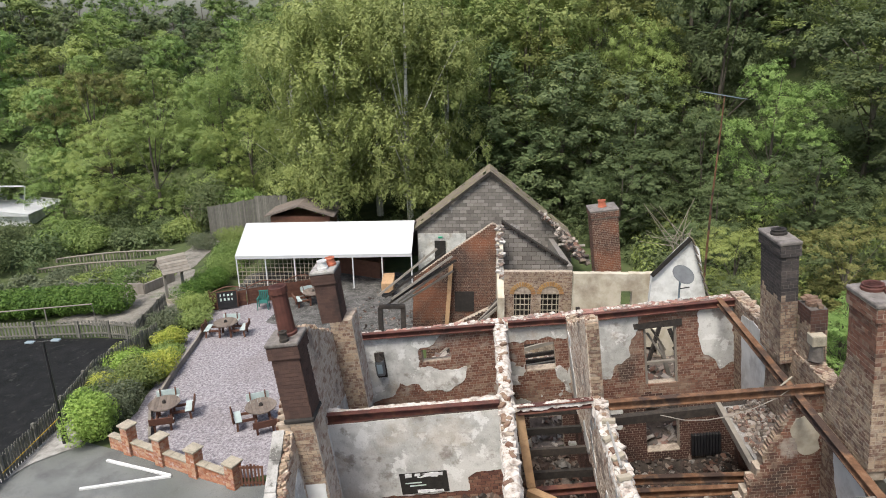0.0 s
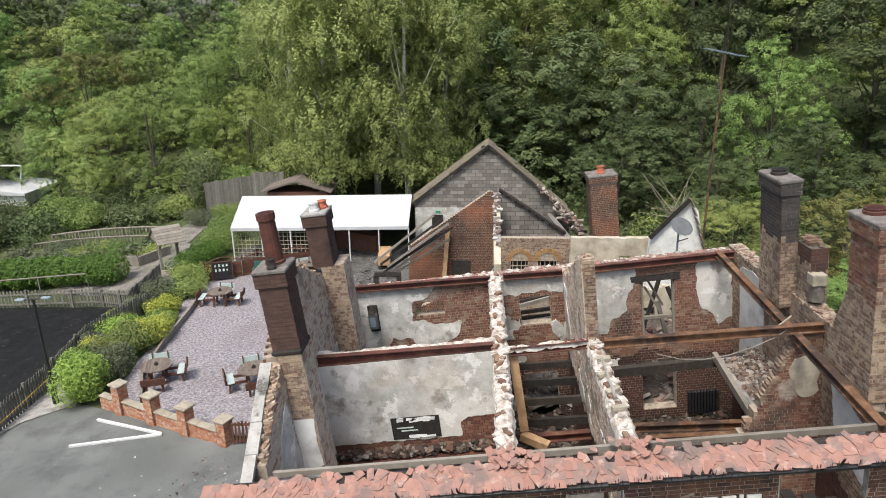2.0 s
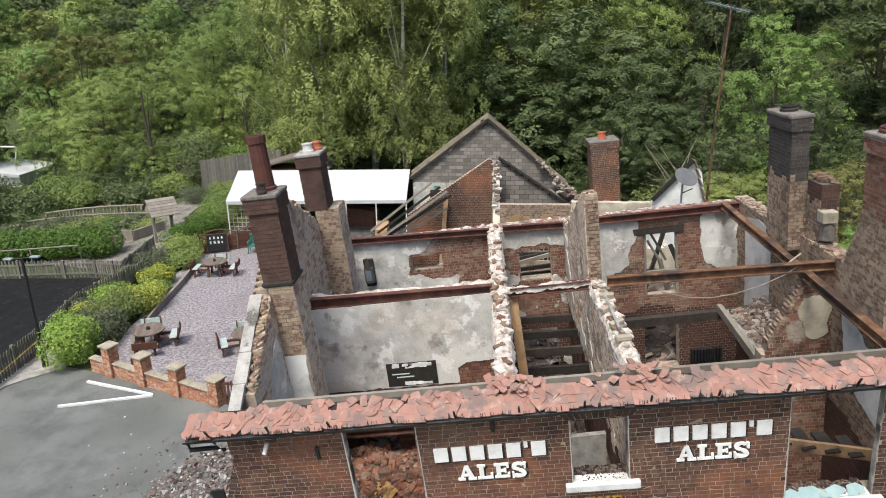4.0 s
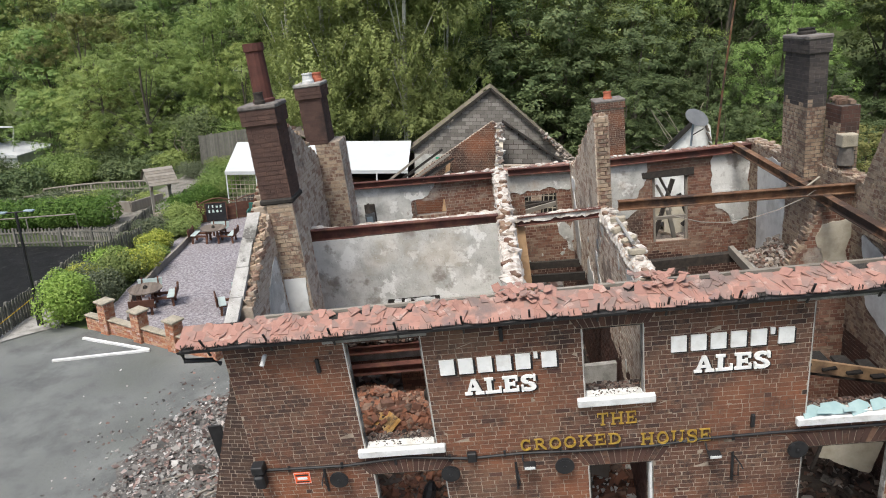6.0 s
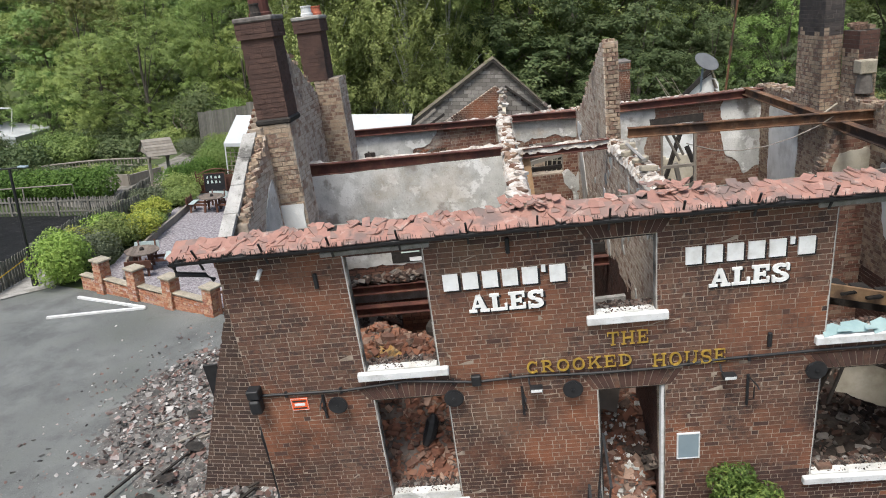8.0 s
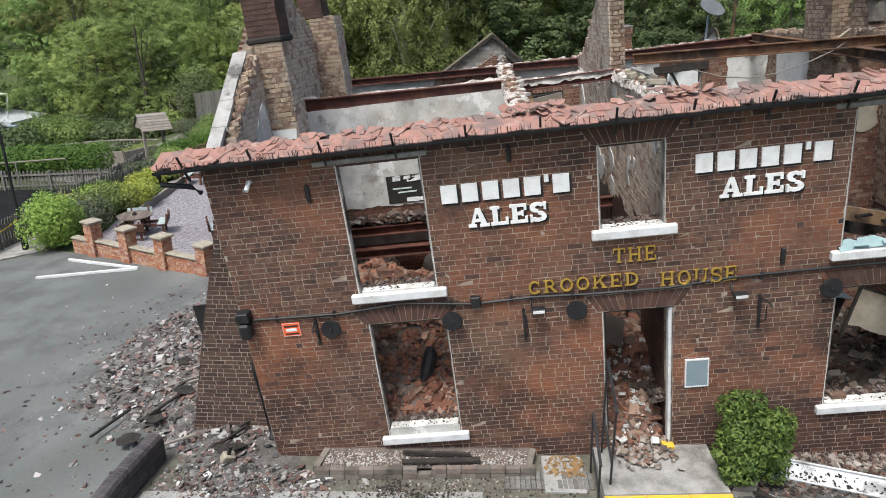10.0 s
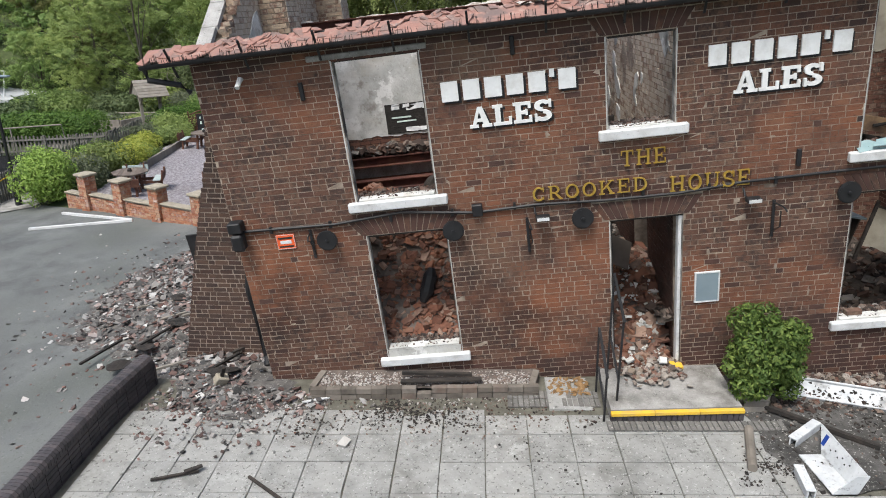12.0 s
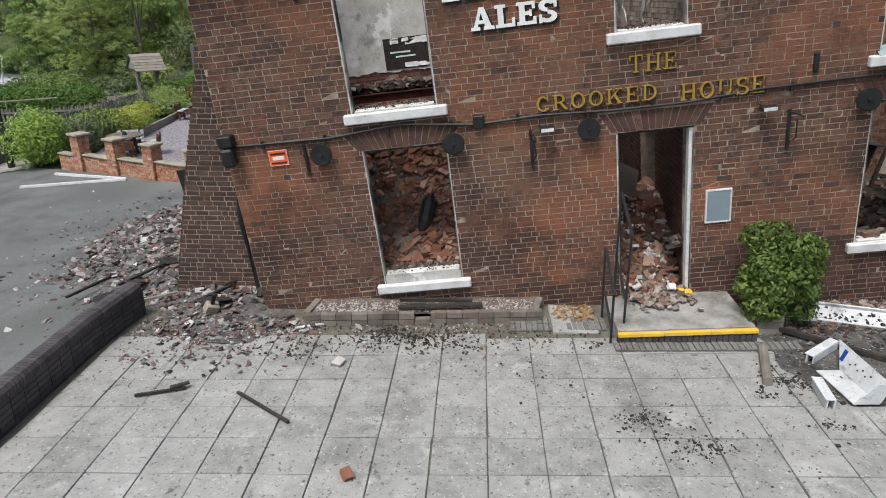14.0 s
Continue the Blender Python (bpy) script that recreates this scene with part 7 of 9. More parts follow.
# flower bed: timber edging and shrubs
random.seed(54)
edging = thing("bed_edging", "grey timber sleepers edging the flower bed", "edging")
E = [(-12.6, 14.5), (-13.6, 16.6), (-14.0, 19.4), (-14.3, 22.9), (-14.6, 25.2), (-15.3, 26.2)]
for a, b in zip(E, E[1:]):
    part("sleeper", Geo().beam((*a, land(*a) + 0.15), (*b, land(*b) + 0.15), 0.1, 0.34), WOOD, edging)


def bush(name, label, x, y, lobes, mat, leaves, size, seed, stems=True):
    th = thing(name, label, "bush", "garden shrubs", m=pose(x, y, land(x, y)))
    leaf_cloud("foliage", mat, lobes, leaves, size, seed, th)
    g = Geo()
    for k in range(6):
        l = lobes[k % len(lobes)]
        g.tube([(l[0] * 0.3, l[1] * 0.3, -0.05), (l[0] * 0.7, l[1] * 0.7, l[2] * 0.6), (l[0], l[1], l[2])], [0.04, 0.025, 0.01], 5)
    part("stems", g, BARK, th)
    return th


def mound(r, h, n, seed):
    rnd = random.Random(seed)
    return [(rnd.uniform(-r, r) * 0.6, rnd.uniform(-r, r) * 0.6, h * rnd.uniform(0.35, 0.65), r * rnd.uniform(0.45, 0.75), r * rnd.uniform(0.45, 0.75), h * rnd.uniform(0.3, 0.45)) for _ in range(n)]


for i, (x, y, r, h, mat, lv, nm, lab) in enumerate([
    (-15.25, 14.9, 1.0, 2.0, LEAF_LIME, 8000, "bush", "bright green rounded bush beside the garden wall"),
    (-15.3, 17.0, 1.15, 1.35, LEAF_GREY, 4500, "lavender_bush", "grey-green lavender mound in the flower bed"),
    (-15.3, 18.6, 1.1, 1.35, LEAF_OAK, 4500, "bush", "mid-green shrub in the flower bed"),
    (-16.2, 16.6, 0.8, 1.3, LEAF_HEDGE, 3000, "bush", "green shrub in the flower bed by the fence"),
    (-14.9, 20.0, 0.95, 1.3, LEAF_GOLD, 3000, "golden_bush", "yellow-tipped shrub in the flower bed"),
    (-16.4, 20.3, 1.0, 1.0, LEAF_LIME, 3000, "bush", "fresh green shrub in the flower bed"),
    (-15.2, 21.6, 0.8, 0.7, LEAF_ASH, 2500, "bush", "low light green plants in the flower bed"),
    (-15.6, 23.0, 0.8, 1.1, LEAF_GOLD, 3000, "golden_bush", "bright yellow-green shrub in the flower bed"),
    (-16.8, 23.4, 0.9, 0.9, LEAF_GREY, 3000, "lavender_bush", "grey-green lavender mound in the flower bed"),
    (-16.8, 25.4, 1.0, 1.1, LEAF_GREY, 3500, "lavender_bush", "large grey lavender mound by the path"),
    (-15.6, 25.6, 1.0, 1.0, LEAF_OAK, 3500, "bush", "olive shrub by the gravel"),
    (-15.9, 26.8, 0.9, 1.3, LEAF_SALLOW, 3500, "bush", "olive-yellow rounded shrub by the screen"),
    (-17.4, 21.7, 0.7, 0.8, LEAF_OAK, 2500, "bush", "mid-green shrub against the fence"),
    (-17.0, 18.9, 0.6, 0.9, LEAF_GREY, 2500, "lavender_bush", "grey lavender against the fence"),
    (-16.1, 18.1, 0.8, 1.2, LEAF_GOLD, 2500, "golden_bush", "golden shrub against the fence"),
    (-17.0, 29.2, 1.0, 1.4, LEAF_HEDGE, 4000, "hedge", "clipped green hedge along the path"),
    (-16.6, 31.0, 1.1, 1.4, LEAF_HEDGE, 4000, "hedge", "clipped green hedge along the path"),
    (-16.6, 33.0, 1.2, 1.5, LEAF_ASH, 4000, "bush", "green shrub with pale flowers beside the marquee"),
    (-16.8, 35.2, 1.3, 1.8, LEAF_ASH, 4000, "bush", "green shrub beside the marquee"),
    (-17.5, 38.0, 1.3, 1.1, LEAF_OAK, 4000, "bush", "green shrub behind the marquee"),
    (-19.0, 41.0, 1.2, 1.4, LEAF_SALLOW, 3500, "bush", "grey-green shrub along the path"),
    (-14.6, 37.5, 0.6, 1.9, LEAF_HEDGE, 2500, "conifer", "small upright conifer beside the marquee"),
    (-21.3, 40.6, 1.2, 1.3, LEAF_GREY, 3000, "bush", "grey-leaved shrub at the bridge's end"),
    (-26, 34.5, 1.5, 1.0, LEAF_SALLOW, 3500, "flower_patch", "tall wildflowers before the bridge"),
    (-24, 33.8, 1.3, 0.9, LEAF_ASH, 3500, "flower_patch", "tall wildflowers before the bridge"),
    (-28.5, 35.5, 1.5, 1.1, LEAF_GREY, 3500, "flower_patch", "tall wildflowers before the bridge"),
    (-21.5, 34.0, 1.0, 0.8, LEAF_SALLOW, 3000, "flower_patch", "tall wildflowers by the path")]):
    bush(nm, lab, x, y, mound(r, h, 11, i), mat, int(lv * 1.5), 0.060 if r < 1.4 else 0.075, 100 + i)
for i, (x, w) in enumerate([(-22.2, 1.2), (-24.4, 1.3), (-26.8, 1.4), (-29.3, 1.5), (-32, 1.6), (-35, 1.8)]):
    bush("hedge", "bright green clipped hedge behind the picket fence", x, 28.6 - 0.12 * i, [(k * 0.6 - 1.0, 0.3 * (k % 2), 0.85, 0.8, 1.2, 0.85) for k in range(4)], LEAF_HEDGE, 7000, 0.085, 140 + i)
# every second bush has dark leaves, the shade under the trees as colour
for i, (x, y, r, h) in enumerate([(-36, 32, 2, 2.4), (-39, 35, 2.4, 2.8), (-33, 45.5, 2, 2.2), (-29.5, 46, 1.8, 1.8), (-25, 45.5, 1.8, 2.0), (-22.5, 46, 2.2, 4.6), (-19.8, 46.5, 1.8, 3.4), (-38, 40, 2.2, 2.6), (-41, 30, 2.2, 2.4), (-27, 47, 2, 2.0), (-36, 47, 2.2, 2.4), (-41, 45, 2.4, 3), (-45, 38, 2.6, 3)]):
    bush("bush", "green bank of shrubs beyond the bridge", x, y, mound(r, h, 9, 200 + i), (LEAF_OAK, LEAF_DARK, LEAF_ASH, LEAF_DARK)[i % 4], 5500, 0.12, 200 + i)

# wishing well
well = thing("wishing_well", "timber wishing-well roof of grey shingles on braced posts", "well", m=pose(-18.3, 29.6, land(-18.3, 29.6) - 0.35, 0, 0, 41))
for s in (-1, 1):
    part("post", Geo().beam((s * 0.5, 0, 0), (s * 0.5, 0, 2.6), 0.15, 0.15, (0, 1, 0)), WOOD, well)
    part("brace", Geo().beam((s * 0.5, 0, 1.9), (s * 0.5, -0.5, 2.45), 0.1, 0.1, (1, 0, 0)).beam((s * 0.5, 0, 1.9), (s * 0.5, 0.5, 2.45), 0.1, 0.1, (1, 0, 0)), WOOD, well)
    part("gable_board", Geo().prism([(-0.85, 2.45), (0.85, 2.45), (0, 3.15)], -0.02, 0.02, frame_of(Y, -U, W, (s * 0.68, 0, 0))), WOOD, well)
    for k in range(6):
        t0, t1 = k / 6, (k + 1.2) / 6
        part("shingle_course", Geo().add([(-0.8, s * 0.98 * t0, 3.2 - 0.8 * t0 + 0.02), (0.8, s * 0.98 * t0, 3.2 - 0.8 * t0 + 0.02), (0.8, s * 0.98 * t1, 3.2 - 0.8 * t1 + 0.05), (-0.8, s * 0.98 * t1, 3.2 - 0.8 * t1 + 0.05), (0.8, s * 0.98 * t1, 3.2 - 0.8 * t1 + 0.01), (-0.8, s * 0.98 * t1, 3.2 - 0.8 * t1 + 0.01)], [(0, 1, 2, 3), (3, 2, 4, 5)]), WOOD, well)
part("well_curb", Geo().tube([(0, 0, 0), (0, 0, 0.6), (0, 0, 0.62), (0, 0, 0.5)], [0.62, 0.6, 0.45, 0.44], 14, False), STONE, well)

# footbridge
bridge = thing("footbridge", "grey timber footbridge with slatted railings", "bridge")


def bz(x):
    return -3.7 + 0.35 * (1 - ((x + 28) / 6.5) ** 2) + 0.06 * (x + 28)


for yy in (39.8, 42.2):
    part("stringer", Geo().tube([(x, yy, bz(x) - 0.1) for x in np.linspace(-34, -22, 9)], 0.14, 6), WOOD, bridge)
    part("handrail", Geo().tube([(x, yy, bz(x) + 1.05) for x in np.linspace(-34, -22, 9)], 0.08, 6), WOOD, bridge)
    for k in range(44):
        x = -34 + k * 12 / 43
        part("baluster", Geo().beam((x, yy, bz(x)), (x, yy, bz(x) + 1.0), 0.06 if k % 7 else 0.14, 0.05 if k % 7 else 0.14, (0, 1, 0)), WOOD, bridge)
for k in range(40):
    x = -34 + k * 0.3
    part("deck_board", Geo().box(x, x + 0.27, 39.8, 42.2, bz(x), bz(x) + 0.05), WOOD, bridge)
tagged(part("retaining_board", Geo().beam((-27.6, 33.0, land(-27, 33) + 0.2), (-21.2, 31.4, land(-21, 31) + 0.35), 0.12, 0.7).beam((-21.2, 31.4, land(-21, 31) + 0.35), (-20.2, 33.5, land(-20, 33) + 0.3), 0.12, 0.6), WOOD), "grey timber board holding the flower bank", "edging")

# screen of woven panels with a chalkboard
screen = thing("panel_screen", "brown overlapping fence panels with wavy trellis tops", "fence")
S0, S1 = Vector((-15.2, 27.3, 0)), Vector((-9.2, 30.2, 0))
d = (S1 - S0).normalized()
for k in range(3):
    p = S0 + d * (k * 2.05)
    m = frame_of(d, Vector((-d.y, d.x, 0)), W, (p.x, p.y, land(p.x, p.y)))
    for r in range(7):
        part("panel_slat", Geo().box(0, 1.95, -0.01 - 0.012 * (r % 2), 0.01, 0.05 + r * 0.13, 0.19 + r * 0.13, m), WOOD_DARK, screen)
    arc = [(x, 1.05 + 0.28 * math.sin(math.pi * x / 1.95)) for x in np.linspace(0, 1.95, 9)]
    part("top_rail", Geo().tube([m @ Vector((x, 0, z)) for x, z in arc], 0.035, 6), WOOD_DARK, screen)
    for j in range(12):
        x0 = 0.08 + j * 0.15
        part("trellis_bar", Geo().beam(m @ Vector((x0, -0.01, 0.98)), m @ Vector((x0 + 0.14, -0.01, 1.0 + 0.26 * math.sin(math.pi * x0 / 1.95))), 0.025, 0.02), WOOD_DARK, screen)
    part("post", Geo().box(-0.06, 0.0, -0.05, 0.05, 0, 1.25, m), WOOD_DARK, screen)
board = thing("chalkboard", "black chalkboard with chalk marks leaning on the screen", "board", m=pose(-14.3, 27.45, land(-14.3, 27.4) + 0.1, -6, 0, 22) @ Matrix.Scale(0.84, 4))
part("slate_face", Geo().box(-0.62, 0.62, -0.02, 0.02, 0.0, 1.15), BLACK, board)
part("board_frame", Geo().box(-0.68, -0.62, -0.035, 0.03, -0.02, 1.2).box(0.62, 0.68, -0.035, 0.03, -0.02, 1.2).box(-0.62, 0.62, -0.035, 0.03, 1.15, 1.2), WOOD_DARK, board)
random.seed(57)
for r, z in enumerate((0.85, 0.55)):
    for k in range(4):
        part("chalk_bar", Geo().box(-0.45 + k * 0.24, -0.45 + k * 0.24 + random.uniform(0.06, 0.15), -0.026, -0.021, z, z + random.uniform(0.1, 0.2), jit=0.02), CHALK, board)
chair = thing("garden_chair", "dark green moulded plastic armchair on the gravel", "chair", m=pose(-12.3, 27.6, land(-12.3, 27.6) + 0.02, 0, 0, 8))
part("seat", Geo().bevelled(-0.26, 0.26, -0.25, 0.25, 0.40, 0.44, 0.012), GREENCHAIR, chair)
for k in range(5):
    part("back_slat", Geo().bevelled(-0.25 + k * 0.105, -0.17 + k * 0.105, 0.22, 0.25, 0.44, 0.98, 0.008, pose(0, 0, 0, -7, 0, 0)), GREENCHAIR, chair)
part("back_rail", Geo().bevelled(-0.27, 0.27, 0.21, 0.26, 0.94, 1.02, 0.01, pose(0, 0, 0, -7, 0, 0)), GREENCHAIR, chair)
for sx in (-1, 1):
    part("armrest", Geo().bevelled(sx * 0.28 - 0.03, sx * 0.28 + 0.03, -0.25, 0.3, 0.64, 0.67, 0.01), GREENCHAIR, chair)
    for sy in (-0.23, 0.23):
        part("leg", Geo().beam((sx * 0.29, sy * 1.1, 0), (sx * 0.27, sy, 0.64), 0.05, 0.05, (0, 1, 0)), GREENCHAIR, chair)

# tall board fence and the hut roof behind the marquee
picket_fence("board_fence", (-21.2, 42.6), (-17.6, 43.2), 2.9, WOOD_GREY, "tall grey close-boarded fence before the trees", 0.11, point=False)
picket_fence("board_fence", (-17.6, 43.2), (-14.9, 42.6), 3.1, WOOD_GREY, "tall grey close-boarded fence before the trees", 0.11, point=False)
shed = thing("garden_shed", "brown shed with a felted roof behind the marquee", "shed", m=pose(-13.2, 41.0, land(-13.2, 41)))
part("wall", Geo().box(-2.2, 2.2, -1.2, 1.2, 0, 2.1), WOOD_DARK, shed)
part("roof", Geo().prism([(-2.6, 2.1), (0, 2.9), (2.6, 2.1), (2.6, 2.2), (0, 3.02), (-2.6, 2.2)], -1.5, 1.5), SLATE, shed)
# undergrowth that covers the banks behind the garden and beside the house
# dark leaves on the left banks carry the trees' shade in their colour
random.seed(63)
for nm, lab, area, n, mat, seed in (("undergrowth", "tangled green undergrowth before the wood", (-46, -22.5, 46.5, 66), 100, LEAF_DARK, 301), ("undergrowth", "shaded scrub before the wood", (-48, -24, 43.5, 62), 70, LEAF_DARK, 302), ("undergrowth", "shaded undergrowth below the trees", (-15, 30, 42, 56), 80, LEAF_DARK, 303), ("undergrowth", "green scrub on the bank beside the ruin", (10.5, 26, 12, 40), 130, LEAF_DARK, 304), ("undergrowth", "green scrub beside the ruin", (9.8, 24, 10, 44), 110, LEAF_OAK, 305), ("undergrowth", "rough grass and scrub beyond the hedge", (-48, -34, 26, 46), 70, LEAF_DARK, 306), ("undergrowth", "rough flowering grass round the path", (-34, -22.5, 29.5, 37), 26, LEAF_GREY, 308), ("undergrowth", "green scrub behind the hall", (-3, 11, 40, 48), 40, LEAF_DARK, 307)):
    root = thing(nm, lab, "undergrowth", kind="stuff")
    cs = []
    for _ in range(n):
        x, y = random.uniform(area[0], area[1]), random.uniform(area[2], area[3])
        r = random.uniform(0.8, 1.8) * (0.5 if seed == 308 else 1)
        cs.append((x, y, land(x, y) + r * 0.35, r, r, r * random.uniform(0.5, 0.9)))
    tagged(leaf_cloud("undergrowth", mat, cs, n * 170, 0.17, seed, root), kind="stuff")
far_roof = thing("far_building", "long white flat-roofed building beyond the trees", "building", m=pose(-54.5, 60, -4.7))
part("wall", Geo().box(-9, 6, 0, 6, -3.5, 0.6), WHITEWASH, far_roof)
part("roof", Geo().prism([(-9.3, 0.6), (6.3, 0.6), (6.3, 0.85), (-9.3, 2.4)], -0.4, 6.3), MARQUEE, far_roof)
part("roof_rail", Geo().tube([(-8, 1, 3.6), (5.5, 1, 3.6)], 0.09, 6).tube([(2.0, 1, 1.0), (2.8, 1, 3.6)], 0.08, 6).tube([(5, 1, 1), (5.6, 1, 3.6)], 0.08, 6), WHITE, far_roof)
th = thing("dead_branch", "bare pale branches of a dead shrub", "branch")
random.seed(66)
for k in range(14):
    x0, y0 = -23.5 + random.uniform(-0.6, 0.6), 46.2
    part("twig", Geo().tube([(x0, y0, land(x0, y0) + 0.5), (x0 + random.uniform(-0.8, 0.8), y0 - 0.5, land(x0, y0) + 1.8 + random.uniform(0, 0.6)), (x0 + random.uniform(-1.8, 2.0), y0 - 0.8, land(x0, y0) + random.uniform(1.8, 3.4))], [0.06, 0.04, 0.015], 5), STONE, th)
th = thing("dead_branch", "bare grey twigs of a dead shrub behind the ruin", "branch")
for k in range(16):
    part("twig", Geo().tube([(10.6, 27, 1.0), (10.3 + random.uniform(-0.5, 0.6), 26.8, 3.2 + random.uniform(-0.4, 0.8)), (9.8 + random.uniform(-1.8, 1.2), 26.5, 4.2 + random.uniform(-0.8, 2.0))], [0.06, 0.035, 0.012], 5), STONE, th)
# lattice under the marquee and what stands in it
lat = thing("lattice_panel", "pale timber lattice closing the marquee's far side", "lattice")
for k in range(20):
    part("lattice_upright", Geo().box(-14.9 + k * 0.26, -14.87 + k * 0.26, 31.0, 31.03, land(-14, 31) + 0.05, 1.05), STONE, lat)
for k in range(7):
    part("lattice_rail", Geo().box(-14.9, -9.9, 30.97, 31.0, -0.7 + k * 0.26, -0.67 + k * 0.26), STONE, lat)
tagged(part("wall_marquee_back", Geo().box(-15.0, -4.2, 37.2, 37.3, -1.0, 1.1), CHAR), "dark timber back of the marquee", "wall", kind="structure")
for k in range(4):
    part("truss", Geo().tube([(-14.5 + k * 3.4, 30.8, 1.15), (-14.5 + k * 3.4, 34.2, 2.2), (-14.5 + k * 3.4, 37.2, 1.15)], 0.03, 6), GREY, marquee)
th = thing("bar_counter", "brown wooden bar counter under the marquee", "counter", m=pose(-7.6, 33.2, -0.9, 0, 0, -22))
part("front", Geo().bevelled(-1.5, 1.5, -0.3, 0.3, 0, 1.1, 0.02), WOOD_DARK, th)
part("top", Geo().bevelled(-1.6, 1.6, -0.4, 0.4, 1.1, 1.16, 0.02), WOOD_DARK, th)
th = thing("storage_box", "pale wooden box on legs at the marquee's edge", "box", m=pose(-5.5, 30.2, -0.9, 0, 0, 4))
part("body", Geo().bevelled(-0.35, 0.35, -0.9, 0.9, 0.3, 0.9, 0.02), TIMBER, th)
for sx in (-0.3, 0.3):
    for sy in (-0.8, 0.8):
        part("leg", Geo().box(sx - 0.04, sx + 0.04, sy - 0.04, sy + 0.04, 0, 0.3), CHAR, th)

# ---- rear yard and wing clutter ----
th = thing("door_frame", "charred black door frame standing in the rear yard", "door frame")
for x in (-4.85, -3.75):
    part("post", Geo().beam((x, 22.6, -0.95), (x, 22.6, 1.35), 0.22, 0.2, (0, 1, 0)), CHAR, th)
part("head", Geo().beam((-4.9, 22.6, 1.4), (-3.65, 22.6, 1.4), 0.2, 0.2), CHAR, th)
random.seed(70)
rafters = thing("fallen_rafters", "fallen charred rafters leaning on the brick gable", "rafters")
for k in range(7):
    x0 = -4.6 + random.uniform(-0.3, 0.6)
    part("rafter", Geo().beam((x0, 22.9 - k * 0.12, 1.3 + k * 0.14), (x0 + random.uniform(2.4, 3.6), 23.2 - k * 0.1, 3.0 + k * 0.22), 0.06, 0.1), CHAR if k % 2 else WOOD, rafters)
for k in range(4):
    part("rafter", Geo().beam((-1.9 + k * 0.25, 21.0, -0.3 + 0.1 * k), (1.1, 21.4 + 0.2 * k, 2.2 + 0.1 * k), 0.09, 0.12), CHAR if k % 2 else WOOD, rafters)
part("rafter", Geo().beam((-1.75, 23.4, -0.6), (-1.45, 23.5, 3.3), 0.2, 0.16, (0, 1, 0)), TIMBER, rafters)
low_wing = tagged(part("wall_wing", Geo().prism([(-2.6, -0.9), (1.25, -0.9), (1.25, 2.2), (-2.6, 0.2)], 21.6, 21.9), MORTAR), "low brick wall of the burnt rear wing", "wall", kind="structure")
LW = [(-2.6, -0.9), (1.25, -0.9), (1.25, 2.2), (-2.6, 0.2)]
part("brickwork", lay(Geo(), courses(-2.6, 1.25, -0.9, 2.2, lambda s, z: inside_poly(LW, s, z) > 0)), BRICK, low_wing, m=Matrix.Translation((0, 21.6, 0)))
spine = tagged(part("wall_wing_spine", Geo().prism([(-23.7, 5.1), (-21.9, 3.0), (-20.8, 2.6), (-20.8, -0.9), (-23.7, -0.9)], 0.72, 1.02, frame_of(-Y, U, W, (0, 0, 0))), PLASTER_CREAM), "raking party wall of the rear wing", "wall", kind="structure")
g = Geo()
for k in range(60):
    t = random.random()
    chunk(g, (0.87 + random.uniform(-0.14, 0.14), 23.7 - 1.8 * t, 5.15 - 2.1 * t), random.uniform(0.1, 0.25), 0.7)
tagged(part("rubble", g, RUBBLE_PALE, spine), kind="stuff")
ARCH_BUFF = material("orange_buff_brick", [(0.22, 0.11, 0.05), (0.36, 0.22, 0.09), (0.30, 0.15, 0.07)], 5, 0.9, bump=0.3, island=0.7)
for cx, hw in ((1.825, 0.375), (3.05, 0.4)):
    th = thing("arched_window", "arched window with leaded lights in a scorched frame", "window", "arched windows", m=pose(cx, 21.05, 0))
    g = Geo()
    n = 13
    for k in range(n):
        a0, a1 = math.pi * k / n + 0.03, math.pi * (k + 1) / n - 0.03
        g.prism([(math.cos(a0) * hw, 2.7 + math.sin(a0) * hw), (math.cos(a0) * (hw + 0.2), 2.7 + math.sin(a0) * (hw + 0.2)), (math.cos(a1) * (hw + 0.2), 2.7 + math.sin(a1) * (hw + 0.2)), (math.cos(a1) * hw, 2.7 + math.sin(a1) * hw)], -0.08, 0.05)
    part("arch_bricks", g, ARCH_BUFF, th)
    for k in range(4):
        x = -hw + 2 * hw * (k + 0.5) / 4
        part("mullion", Geo().box(x - 0.02, x + 0.02, 0, 0.05, 1.2, 2.7 + math.sqrt(max(0, hw * hw - x * x))), STONE, th)
    for k in range(6):
        part("glazing_bar", Geo().box(-hw, hw, 0.005, 0.045, 1.35 + k * 0.27, 1.38 + k * 0.27), STONE, th)
    part("back", Geo().box(-hw, hw, 0.1, 0.14, 1.2, 3.05), CHAR, th)
dish = thing("satellite_dish", "dark grey satellite dish on a pole behind the rear wall", "satellite dish", m=pose(5.72, 11.75, 7.0))
prof = [(0.02, 0.0), (0.2, -0.02), (0.35, -0.07), (0.42, -0.11), (0.42, -0.12), (0.3, -0.07), (0.1, -0.025)]
part("reflector", Geo().tube([(0, y, 0) for r, y in prof], [r * 0.78 for r, y in prof], 20), DISH, dish, m=pose(0, 0, 0, -52, 0, 20))
part("pole", Geo().tube([(0, 0.1, -0.1), (0.02, 0.1, -1.6)], 0.03, 6), GREY, dish)
part("feed_arm", Geo().tube([(0, 0, -0.38), (0.1, -0.45, -0.15)], 0.015, 6), BLACK, dish)
mast = thing("aerial_mast", "tall rusty mast carrying a long television aerial", "aerial")
